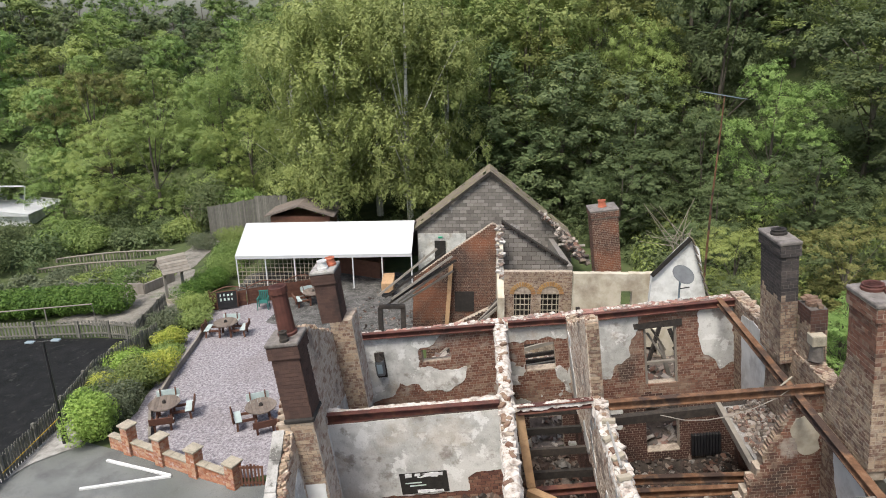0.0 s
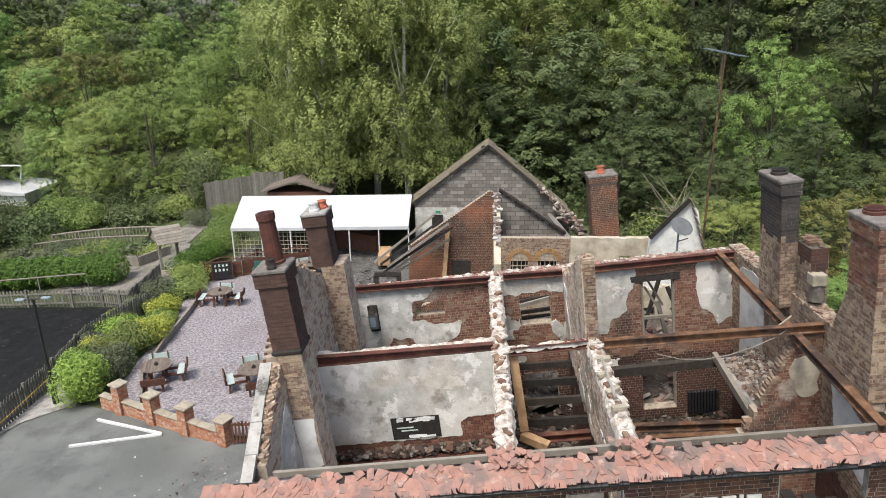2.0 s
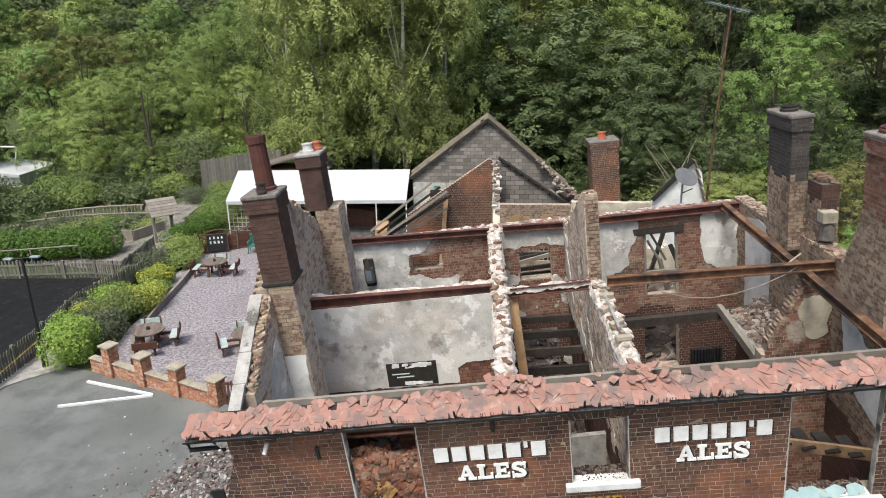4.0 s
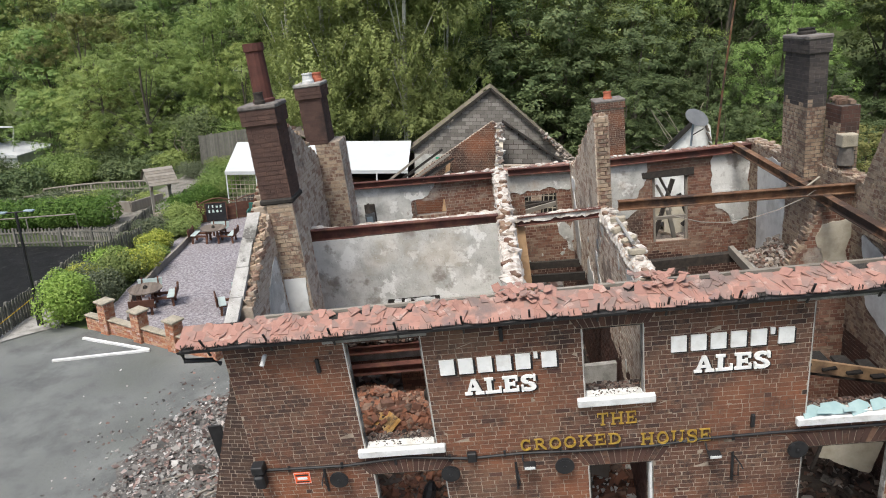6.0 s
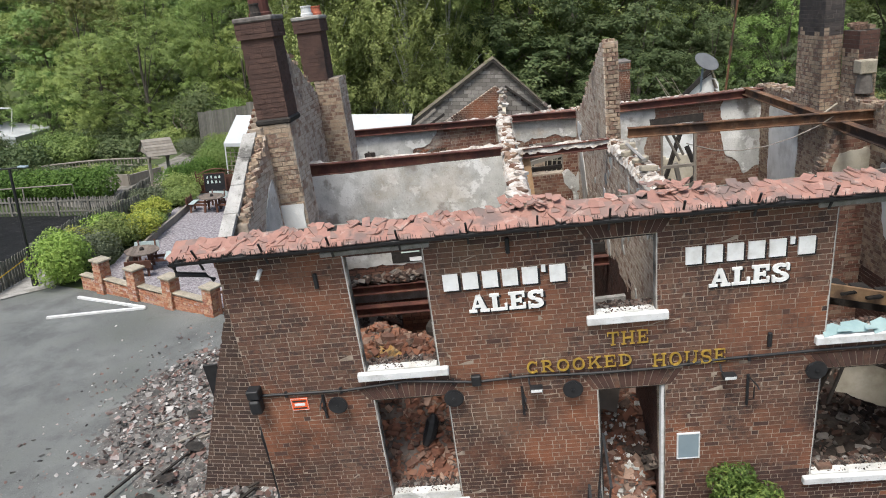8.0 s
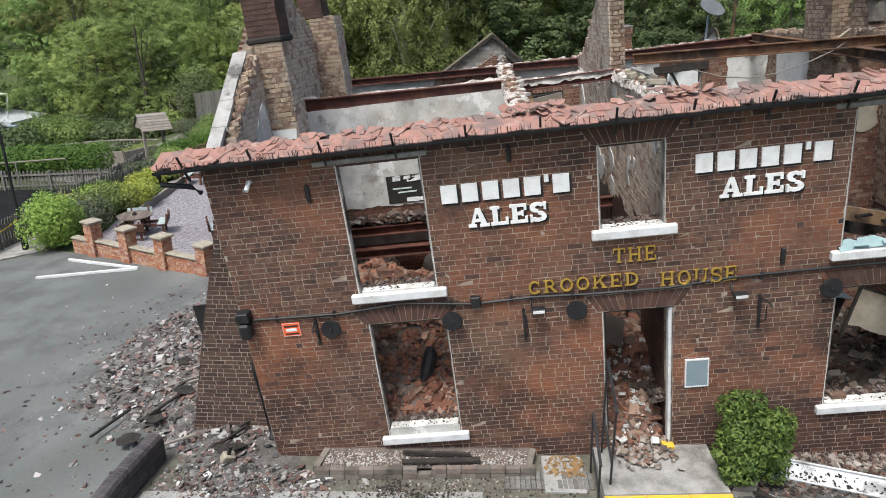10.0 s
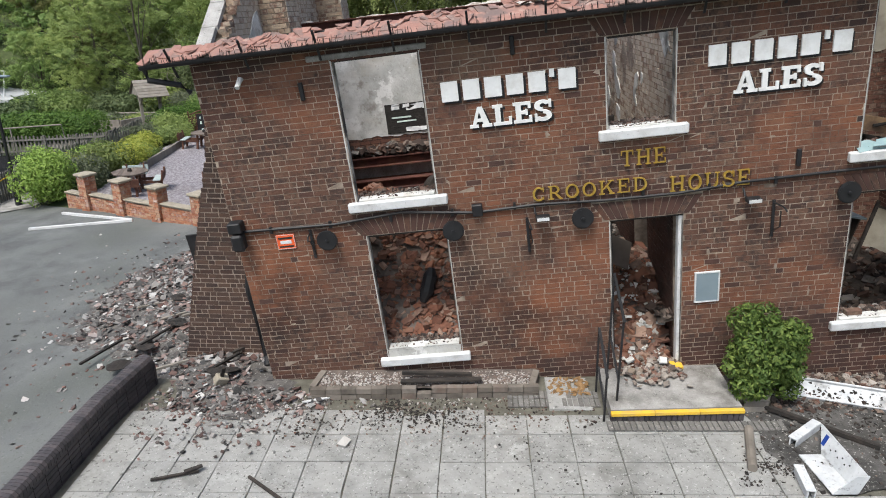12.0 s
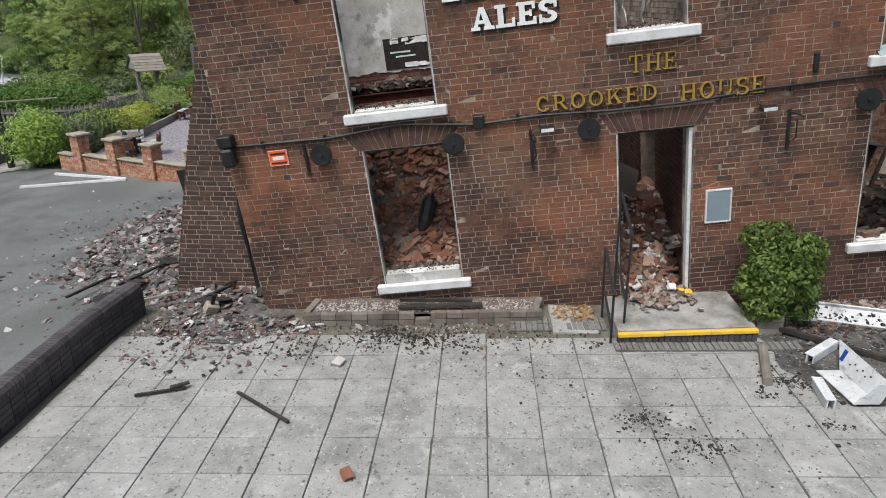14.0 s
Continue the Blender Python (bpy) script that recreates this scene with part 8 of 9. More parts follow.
part("mast", Geo().tube([(8.7, 18.2, 3.0), (8.5, 17.8, 7.5), (8.42, 17.46, 11.6)], [0.045, 0.04, 0.025], 6), RUST, mast)
part("boom", Geo().tube([(7.6, 17.1, 11.75), (9.15, 17.8, 11.45)], 0.02, 5), GREY, mast)
for k in range(11):
    t = k / 10
    p = Vector((7.6, 17.1, 11.75)).lerp(Vector((9.15, 17.8, 11.45)), t)
    part("director", Geo().tube([p + Vector((0.1, -0.26, 0)), p + Vector((-0.1, 0.26, 0))], 0.01, 4), GREY, mast)
th = thing("slate_verge", "dark slates hanging on the white gable's verge", "slates")
for k in range(8):
    t = k / 7
    part("slate", Geo().box(-0.12, 0.2, -0.18, 0.2, -0.02, 0.02, pose(7.8 + 0.85 * t, 17.35, 6.35 - 2.4 * t, 0, 62, 0)), SLATE, th)
part("verge_board", Geo().beam((7.72, 17.3, 6.45), (6.4, 17.3, 4.95), 0.06, 0.16), CHAR, th)
th = thing("chimney_block", "square buff chimney block on the gable wall", "chimney block", m=B @ pose(8.05, 7.0, 6.15))
part("block", Geo().bevelled(-0.15, 0.15, -0.15, 0.15, 0.12, 0.38, 0.02), STONE, th)
part("neck", Geo().tube([(0, 0, -0.25), (0, 0, 0.14)], [0.16, 0.12], 10), SMOKE_MORTAR, th)
tagged(part("wall_hall_plaster", Geo().box(-3.95, -0.9, 33.52, 33.585, -0.9, 1.75), PLASTER), "scorched white plaster on the hall's lower wall", "wall", kind="structure")
tagged(part("exit_sign", Geo().bevelled(-2.66, -2.38, 33.45, 33.52, 1.46, 1.58, 0.01), material("green_sign", [(0.02, 0.22, 0.12), (0.03, 0.28, 0.16)], 3, 0.5, bump=0)), "small green exit sign over the hall's doorway", "sign")
random.seed(77)
g = Geo()
for k in range(260):
    t = random.random()
    if k % 4 == 0:
        t = 0.55 + 0.45 * t
        chunk(g, (0.9 + 4.9 * t, 33.3 + random.uniform(-0.3, 0.2), 5.45 - 4.1 * t + random.uniform(-0.15, 0.15)), random.uniform(0.12, 0.3), 0.5)
    elif t > 0.3:
        chunk(g, (4.0 + 2.4 * t, 30.5 + 3.0 * random.random(), 2.9 - 2.2 * t + random.uniform(-0.3, 0.3)), random.uniform(0.15, 0.5), 0.4)
tagged(part("roof_debris", g, RUBBLE_GREY), "broken roof debris along the hall's verge", "debris", kind="stuff")
tagged(part("wall_hall_side", Geo().prism([(-33.6, 1.4), (-25.0, 2.6), (-25.0, -0.9), (-33.6, -0.9)], 4.3, 4.6, frame_of(-Y, U, W, (0, 0, 0))), BLOCK), "broken blockwork side wall of the hall", "wall", kind="structure")
# the wall behind is solid; the doorway's darkness is this dark sheet
tagged(part("doorway_dark", Geo().box(-2.9, -2.2, 33.46, 33.515, -0.9, 1.3), CHAR), "flat dark sheet for the open doorway's shade in the hall's gable", "door", kind="structure")

# ---- rubble ----


def heap(name, label, u0, u1, y0, y1, height, n, size, mat, bed_mat, seed, frame=None, flat=0.6, cell=0.3, keep=None):
    """A bed of dust with angular lumps thrown over it; height(x, y) is its surface."""
    random.seed(seed)
    th = thing(name, label, "rubble", "rubble heaps", "stuff")
    g = Geo()
    region(g, (lambda x, y: 1.0) if keep is None else keep, u0, u1, y0, y1, cell, lambda x, y, d: (x, y, height(x, y)))
    part("dust_bed", g, bed_mat, th, smooth=True)
    g = Geo()
    k = 0
    while k < n:
        x, y = random.uniform(u0, u1), random.uniform(y0, y1)
        k += 1
        if keep and keep(x, y) < random.uniform(0, 0.5):
            continue
        chunk(g, (x, y, height(x, y) + random.uniform(-0.02, 0.05)), size * (0.42 + 1.25 * random.random() ** 2), flat)
    tagged(part("lumps", g, mat, th), kind="stuff")
    return th


def h_left_room(x, y):
    return 0.55 + 1.85 * smoothstep(2.85, 4.7, y) - 0.95 * smoothstep(5.0, 6.3, y) + 0.25 * fbm(x * 0.9, y * 0.9, 5) - 0.3 * smoothstep(-2.5, -3.4, x)


SOOTBED = material("soot_dust", [(0.018, 0.016, 0.014), (0.045, 0.036, 0.030), (0.08, 0.062, 0.05)], 5, 0.95, bump=0.8, bump_scale=25)
heap("rubble_heap", "heap of broken red bricks filling the front room", -3.6, 0.75, 3.0, 6.9, h_left_room, 6800, 0.125, RUBBLE, BED, 81)
heap("rubble_heap", "burnt rubble on the rear room floor", -3.9, 0.5, 7.2, 11.5, lambda x, y: 0.9 + 0.3 * fbm(x, y, 6), 700, 0.2, RUBBLE_DARK, BED, 82)


def h_hall(x, y):
    return 0.22 + 1.05 * smoothstep(2.6, 4.6, y) - 0.35 * smoothstep(4.8, 6.4, y) + 0.12 * fbm(x * 1.5, y * 1.5, 8)


heap("rubble_heap", "heap of bricks and plaster spilling from the doorway", 1.35, 2.95, 2.72, 6.7, h_hall, 2300, 0.14, RUBBLE, BED, 83)
heap("rubble_heap", "charred debris in the middle rear room", 0.9, 2.6, 6.9, 11.5, lambda x, y: 1.0 + 0.3 * fbm(x, y, 9), 500, 0.2, RUBBLE_DARK, BED, 84)
heap("rubble_heap", "burnt rubble over the floor of the large room", 2.75, 7.6, 3.0, 11.5, lambda x, y: 0.75 + 0.35 * fbm(x * 0.8, y * 0.8, 10) + 0.5 * smoothstep(5.8, 7.4, x), 3800, 0.13, RUBBLE_DARK, SOOTBED, 85)
heap("rubble_heap", "pale fallen brickwork on the upper landing", 6.5, 7.3, 7.2, 9.4, lambda x, y: 4.04 + 0.4 * smoothstep(6.5, 7.4, x) + 0.1 * fbm(x * 2, y * 2, 2), 460, 0.1, RUBBLE_GREY, BED, 86)
heap("rubble_heap", "splintered timber and rubble in the wing behind", -2.0, 8.0, 11.9, 19.0, lambda x, y: 0.9 + 0.5 * fbm(x * 0.6, y * 0.6, 12) + 1.9 * smoothstep(3.2, 4.6, x) * smoothstep(12.3, 13.6, y) * (1 - smoothstep(15.5, 18.5, y)), 2600, 0.22, RUBBLE_GREY, BED, 87, flat=0.35, cell=0.25)
random.seed(89)
th = thing("splintered_timbers", "splintered grey timbers heaped behind the rear wall", "timber")
for k in range(16):
    x, y = random.uniform(3.6, 7.0), random.uniform(12.6, 15.0)
    part("timber", Geo().beam((x, y, 2.6 + random.uniform(-0.3, 0.6)), (x + random.uniform(-1.0, 1.0), y + random.uniform(-0.6, 1.0), 3.4 + random.uniform(0, 1.5)), 0.07, 0.13), (CHAR, WOOD, TIMBER)[k % 3], th)


def spill(x, y):
    a = inside_poly([(-1.6, 2.0), (-2.6, 1.75), (-3.6, 1.5), (-5.2, 1.9), (-5.6, 2.9), (-6.9, 3.6), (-8.4, 4.6), (-8.9, 7.5), (-8.0, 9.5), (-5.0, 9.5), (-3.6, 4.0), (-3.3, 2.4)], x, y)
    return a + 0.35 * fbm(x * 1.2, y * 1.2, 14)


heap("rubble_heap", "spill of broken roof tiles and bricks beside the flank wall", -9.4, -1.4, 1.2, 9.8, lambda x, y: land(x, y) + 0.0 + 0.10 * smoothstep(0.0, 1.8, spill(x, y)) + 0.04 * fbm(x * 3, y * 3, 15), 11000, 0.10, RUBBLE_TILE, DUST, 88, flat=0.16, keep=spill)
th = thing("concrete_lump", "lump of broken buff masonry among the tiles", "debris", m=pose(-4.25, 2.45, land(-4.25, 2.4) + 0.14, 25, 22, 40) @ Matrix.Scale(0.62, 4))
part("lump", Geo().bevelled(-0.16, 0.16, -0.12, 0.12, -0.12, 0.14, 0.02), STONE, th)
part("stump", Geo().beam((-0.02, 0, 0.1), (-0.1, 0.02, 0.45), 0.09, 0.07, (0, 1, 0)), CHAR, th)

random.seed(87)
for k in range(11):
    x, y = random.uniform(-7.6, -4.2), random.uniform(2.4, 6.8)
    a, L = random.uniform(0.5, 1.4), random.uniform(0.5, 1.3)
    z = land(x, y) + 0.16
    tagged(part("roof_batten", Geo().beam((x, y, z), (x + L * math.cos(a), y + L * math.sin(a), z + random.uniform(-0.03, 0.1)), 0.05, 0.035), (CHAR, WOOD, CHAR)[k % 3]), "broken roof batten lying on the tile spill", "batten", "battens on the spill")
for k in range(7):
    x, y = random.uniform(-7.0, -4.0), random.uniform(2.2, 6.0)
    g = region(Geo(), lambda p, q: 0.22 - math.hypot(p, q * 1.4) + 0.16 * fbm(p * 5, q * 5, k), -0.5, 0.5, -0.4, 0.4, 0.08, lambda p, q, d: (x + p, y + q, land(x, y) + 0.17 + 0.05 * fbm(p * 4, q * 4, k + 3) - 0.012 * d), 1)
    tagged(part("roofing_felt", g, CHAR), "crumpled black scrap of roofing felt on the spill", "felt", "felt scraps on the spill")

# scatter over forecourt and yard


def scatter(name, label, area, n, size, mat, seed, flat=0.5, lift=0.02, weight=None):
    random.seed(seed)
    g = Geo()
    x0, x1, y0, y1 = area
    for _ in range(n):
        x, y = random.uniform(x0, x1), random.uniform(y0, y1)
        if weight and random.random() > weight(x, y):
            continue
        s = size * random.uniform(0.3, 1.3)
        chunk(g, (x, y, land(x, y) + lift + s * 0.12), s, flat)
    return tagged(part(name, g, mat), label, "debris", kind="stuff")


scatter("scattered_debris", "small burnt flakes along the foot of the front", (-3.6, 1.7, 1.2, 2.1), 900, 0.032, RUBBLE_DARK, 90, weight=lambda x, y: 0.25 + 0.75 * smoothstep(1.1, 1.9, y) * (0.4 + 0.6 * smoothstep(-3, -0.8, x)))
scatter("scattered_debris", "charred timber crumbs in front of the bed", (-2.2, -0.1, 1.2, 1.95), 520, 0.038, CHAR, 91, weight=lambda x, y: max(0, 0.9 - math.hypot(x + 1.1, (y - 1.7) * 2)))
scatter("scattered_debris", "soot crumbs strewn over the slabs", (-5.2, 5.5, -5.5, 1.5), 520, 0.014, CHAR, 92)
scatter("scattered_debris", "dark ash crumbs strewn over the slabs", (1.5, 3.3, -2.4, 0.2), 420, 0.02, CHAR, 93, weight=lambda x, y: max(0, 1.0 - abs((x - 1.75) * 0.75 + (y + 0.25)) * 1.6) * smoothstep(-0.1, 0.5, fbm(x * 2.5, y * 2.5, 4) + 0.4))
scatter("scattered_debris", "ash crumbs round the tub", (3.3, 6.5, 0.3, 2.6), 900, 0.05, RUBBLE_DARK, 94, weight=lambda x, y: 0.25 + 0.6 * max(0, fbm(x * 2, y * 2, 6)))
scatter("scattered_debris", "small rubble against the foot of the front by the tub", (4.3, 8.4, 2.1, 2.72), 700, 0.09, RUBBLE_GREY, 95)
scatter("scattered_debris", "crumbs of tile strewn over the yard", (-12.5, -4.0, -1.0, 11.5), 3200, 0.075, RUBBLE_TILE, 96, 0.35, 0.0, weight=lambda x, y: 0.04 + 0.6 * smoothstep(-2.2, 0.0, spill(x, y)))
scatter("scattered_debris", "dry brown leaves beside the bed", (1.0, 1.6, 2.1, 2.6), 160, 0.06, material("dry_leaves", [(0.16, 0.09, 0.04), (0.30, 0.19, 0.09)], 5, 0.9, bump=0, island=0.7), 97, 0.25, 0.05)
scatter("scattered_debris", "tile crumbs on the forecourt beside the low wall", (-5.3, -2.6, 0.6, 2.4), 1000, 0.06, RUBBLE_TILE, 98, 0.35, weight=lambda x, y: smoothstep(0.3, 2.2, y) * smoothstep(-2.4, -4.6, x) + 0.05)
random.seed(99)
g = Geo()
for k in range(130):
    x, y = random.uniform(2.02, 2.92), 2.62 + 1.8 * random.random()
    chunk(g, (x, y, (h_hall(x, y) if y > 2.72 else land(x, 0) + 0.27) + 0.06), random.uniform(0.03, 0.13), 0.45)
tagged(part("scattered_debris", g, PLASTER), "white plaster lumps over the heap in the doorway", "debris", kind="stuff")
for x, y, s in ((-1.42, -1.25, 0.11), (-1.95, 0.95, 0.12)):
    tagged(part("brick_fragment", chunk(Geo(), (x, y, land(x, y) + 0.05), s * 1.6, 0.5), RUBBLE_PALE if y > 0 else RUBBLE), "broken brick lying on the slabs", "debris", "brick fragments")

scatter("scattered_debris", "brick and plaster bits spilling over the doorstep", (2.05, 3.05, 2.0, 2.9), 330, 0.08, RUBBLE_GREY, 199, lift=0.24, weight=lambda x, y: smoothstep(1.95, 2.5, y))
scatter("scattered_debris", "black ash thrown along the bed's foot", (-3.6, 0.4, 1.3, 2.1), 1700, 0.026, CHAR, 191, 0.4, weight=lambda x, y: max(0, 1 - abs(x + 1.5) / 2.0) * smoothstep(-0.25, 0.35, fbm(x * 2.5, y * 2.5, 7)))
scatter("scattered_debris", "pale grit thrown along the bed's foot", (-4.2, 0.8, 0.9, 2.1), 1100, 0.03, RUBBLE_PALE, 192, 0.4, weight=lambda x, y: 0.3 + 0.5 * smoothstep(1.0, 2.0, y))
scatter("scattered_debris", "black ash about the fallen cladding", (3.0, 7.2, -0.8, 2.4), 2200, 0.04, CHAR, 193, 0.4, weight=lambda x, y: smoothstep(-0.1, 0.4, fbm(x * 1.6, y * 1.6, 17)) * smoothstep(2.8, 4.6, x + 0.4 * y))
scatter("scattered_debris", "bricks and ash against the wall by the tub", (4.2, 8.4, 1.7, 2.7), 1100, 0.08, RUBBLE_DARK, 194)


def splat(label, spots, seed):
    """Black flakes of burnt felt strewn in loose clusters."""
    random.seed(seed)
    g = Geo()
    for x0, y0, r, n in spots:
        a = random.uniform(-0.6, 0.6)
        for _ in range(n):
            p, q = random.gauss(0, r), random.gauss(0, r * 0.45)
            x, y = x0 + p * math.cos(a) - q * math.sin(a), y0 + p * math.sin(a) + q * math.cos(a)
            chunk(g, (x, y, land(x, y) + 0.018), random.choice((0.010, 0.014, 0.02, 0.035)), 0.25)
    return tagged(part("scattered_debris", g, CHAR), label, "debris", kind="stuff")


splat("black flakes of burnt felt strewn on the slabs", [(1.75, -0.25, 0.16, 120), (2.22, -0.78, 0.22, 160), (3.67, 0.51, 0.16, 150), (3.75, -0.38, 0.1, 60), (3.26, 0.21, 0.1, 50), (4.1, 0.95, 0.2, 120), (1.95, -0.45, 0.3, 60), (-1.4, 1.85, 0.2, 200), (-0.6, 1.5, 0.3, 120), (-2.6, 1.2, 0.3, 80), (2.3, 1.9, 0.25, 40), (0.6, 0.6, 0.5, 60), (5.0, 0.0, 0.4, 120)], 195)

scatter("scattered_debris", "black ash and grit over the rear yard", (-8.5, -3.6, 12.6, 30.5), 2600, 0.13, RUBBLE_DARK, 196, 0.3, 0.03, weight=lambda x, y: smoothstep(-7.6, -4.2, x) * smoothstep(-0.3, 0.3, fbm(x * 0.8, y * 0.8, 27)) if y > 20 else 0.0)

# inside: things among the rubble
th = thing("steel_drum", "charred ducting ring on the heap in the front room", "duct", m=pose(-0.95, 5.0, 2.52, 70, 0, 30))
prof = [(0.16, 0), (0.22, 0.0), (0.24, 0.08), (0.22, 0.3), (0.17, 0.3)]
part("ring", Geo().tube([(0, 0, z) for r, z in prof], [r for r, z in prof], 18, False), CHAR, th)
OCHRE = material("scorched_yellow_sheet", [(0.30, 0.15, 0.04), (0.46, 0.27, 0.09), (0.36, 0.31, 0.22)], 4, 0.7, bump=0.2, patches=[((0.05, 0.04, 0.035), 1.6, 0.56, 0.06, 0.8, 3.0)])
g = Geo()
for k in range(25):
    g.v += [(-0.24 + k * 0.02, -0.16 - 0.02 * math.sin(k * 0.4), 0.012 * math.sin(k * 1.57)), (-0.24 + k * 0.02, 0.18, 0.012 * math.sin(k * 1.57) + 0.05)]
g.f += [(2 * k, 2 * k + 2, 2 * k + 3, 2 * k + 1) for k in range(24)]
tagged(part("corrugated_sheet", g, OCHRE, m=pose(-1.82, 4.3, 2.30, 30, 12, -38)), "scorched yellow corrugated sheet on the brick heap", "sheet")
tagged(part("burnt_bag", Geo().tube([(-1.04, 3.36, 1.02), (-0.98, 3.40, 1.18), (-0.92, 3.46, 1.46), (-0.90, 3.50, 1.58)], [0.06, 0.12, 0.12, 0.05], 9), BLACK), "crumpled black plastic on the brick heap", "debris")
cloth = tagged(part("wall_poster", Geo().box(-1.62, -0.46, 6.862, 6.874, 3.36, 3.95), CHAR, m=B), "black scorched blackboard on the plaster wall", "board")
random.seed(101)
for k in range(16):
    x = random.uniform(-1.5, -0.6) if k < 10 else random.uniform(-1.3, -0.55)
    w0, w1 = (3.86 + random.uniform(-0.05, 0.05), 3.9 + random.uniform(0, 0.04)) if k < 10 else (3.38, 3.42 + random.uniform(0, 0.05))
    part("peeled_patch", Geo().box(x, x + random.uniform(0.05, 0.25), 6.855, 6.861, w0, w1, jit=0.013), WHITE, cloth, "white peeled patch")
part("chalk_bar", Geo().box(-1.5, -1.1, 6.855, 6.861, 3.66, 3.69, jit=0.004).box(-1.4, -1.0, 6.855, 6.861, 3.58, 3.61, jit=0.004), CHALK, cloth)
# floor remains along the cross wall
th = thing("floor_remains", "charred floor edge and steel along the cross wall", "floor edge", m=B)
part("joist_plate", Geo().isection((-3.1, 6.72, 2.86), (1.0, 6.72, 2.86), 0.2, 0.2), STEEL, th)
part("concrete_band", Geo().box(-3.1, 1.0, 6.84, 6.89, 2.50, 2.74), CONCRETE, th)
part("joist_plate", Geo().isection((-3.1, 6.6, 2.40), (1.0, 6.6, 2.40), 0.2, 0.2), STEEL, th)
g = Geo()
for k in range(260):
    chunk(g, (random.uniform(-3.1, 1.0), random.uniform(6.66, 6.88), 2.99 + random.uniform(0, 0.16)), random.uniform(0.06, 0.2), 0.6)
tagged(part("ledge_rubble", g, RUBBLE_DARK, th), kind="stuff")


def ragged(name, label, mat, u0, u1, y0, y1, w, n, size, seed, topf=None):
    random.seed(seed)
    g = Geo()
    for _ in range(n):
        u, y = random.uniform(u0, u1), random.uniform(y0, y1)
        chunk(g, (u, y, (topf(y) if topf else w) + random.uniform(-0.02, 0.06)), size * random.uniform(0.5, 1.25), 0.6)
    return tagged(part(name, g, mat, m=B), label, "rubble", kind="stuff")


CRUST = material("lime_crust", [(0.22, 0.175, 0.145), (0.37, 0.325, 0.285), (0.49, 0.455, 0.415), (0.60, 0.57, 0.535)], 7, 0.95, bump=0.3, bump_scale=60, contrast=1.2, patches=[((0.20, 0.10, 0.075), 2.4, 0.60, 0.06, 0.8, 2.0), ((0.07, 0.06, 0.055), 3.1, 0.62, 0.05, 0.8, 5.0)])


def crust_strip(label, u0, u1, y0, y1, w, seed, along="y", fall=0.0):
    """The broken, mortar-covered top of a wall or beam: an uneven crust that hangs over its edges and loses height by fall along it."""
    g = Geo()
    lo, hi, c0, c1 = (y0, y1, u0, u1) if along == "y" else (u0, u1, y0, y1)
    nc, nl = 8, round((hi - lo) / 0.055)
    for j in range(nl + 1):
        for i in range(nc + 1):
            p = lo + (hi - lo) * j / nl
            side = 0.045 * fbm(p * 2.6, i // nc, seed) + 0.02 * fbm(p * 9, i // nc, seed + 2)
            c = c0 + (c1 - c0) * i / nc + (side if i in (0, nc) else side * 0.5 if i in (1, nc - 1) else 0.01 * fbm(p * 9, i * 3, seed))
            h = 0.05 * fbm(c * 3, p * 1.9, seed) + 0.035 * fbm(c * 9, p * 8, seed + 3) + 0.015 * random.uniform(-1, 1)
            z = w - fall * j / nl + h - (0.13 if i in (0, nc) else 0.03 if i in (1, nc - 1) else 0)
            g.v.append((c, p, z) if along == "y" else (p, c, z))
    for j in range(nl):
        for i in range(nc):
            k = j * (nc + 1) + i
            g.f.append((k, k + 1, k + nc + 2, k + nc + 1))
    return tagged(part("wall_top", g, CRUST, m=B), label, "wall", kind="structure")


random.seed(31)
crust_strip("pale broken mortar top of the partition wall", 0.95, 1.33, 3.05, 11.6, 5.58, 1.0)
crust_strip("pale broken mortar top of the spine wall", 3.04, 3.40, 3.05, 6.85, 5.56, 4.0)
crust_strip("pale mortar crust along the cross wall's beam", -3.1, 1.0, 7.03, 7.26, 5.69, 7.0, "x", 0.07)
crust_strip("pale mortar crust along the middle bay's beam", 1.3, 3.1, 6.66, 6.80, 5.62, 9.0, "x")


def litter(label, mat, u0, u1, y0, y1, n, seed, top, lengthwise=True, shape=(0.2, 0.1, 0.065)):
    """Loose whole and half bricks left lying along the top of a wall."""
    random.seed(seed)
    g = Geo()
    for _ in range(n):
        u, y = random.uniform(u0, u1), random.uniform(y0, y1)
        a, b, c = shape[0] * random.choice((1, 1, 0.55)) / 2, shape[1] / 2, shape[2] / 2
        g.box(-a, a, -b, b, -c, c, pose(u, y, top(u, y) + c * 0.8, random.uniform(-9, 9), random.uniform(-9, 9), random.gauss(90 if lengthwise else 0, 28)), jit=0.008)
    return tagged(part("wall_top_rubble", g, mat, m=B), label, "rubble", kind="stuff")


litter("loose pale bricks along the ragged partition top", CRUST, 1.02, 1.26, 3.1, 11.5, 40, 111, lambda u, y: 5.57, shape=(0.22, 0.13, 0.045))
litter("loose pale bricks on the spine wall's top", CRUST, 3.10, 3.36, 3.1, 6.85, 30, 112, lambda u, y: 5.55, shape=(0.22, 0.13, 0.045))
litter("loose red bricks along the partition top", BRICK_TAN, 1.05, 1.24, 3.1, 11.5, 26, 211, lambda u, y: 5.565)
litter("loose red bricks on the spine wall's top", BRICK_TAN, 3.12, 3.34, 3.1, 6.85, 14, 212, lambda u, y: 5.55)
litter("loose bricks on the pier's raking top", BRICK_PALE, 3.12, 3.34, 6.95, 11.3, 90, 113, lambda u, y: spine_top(-y) - 0.02)
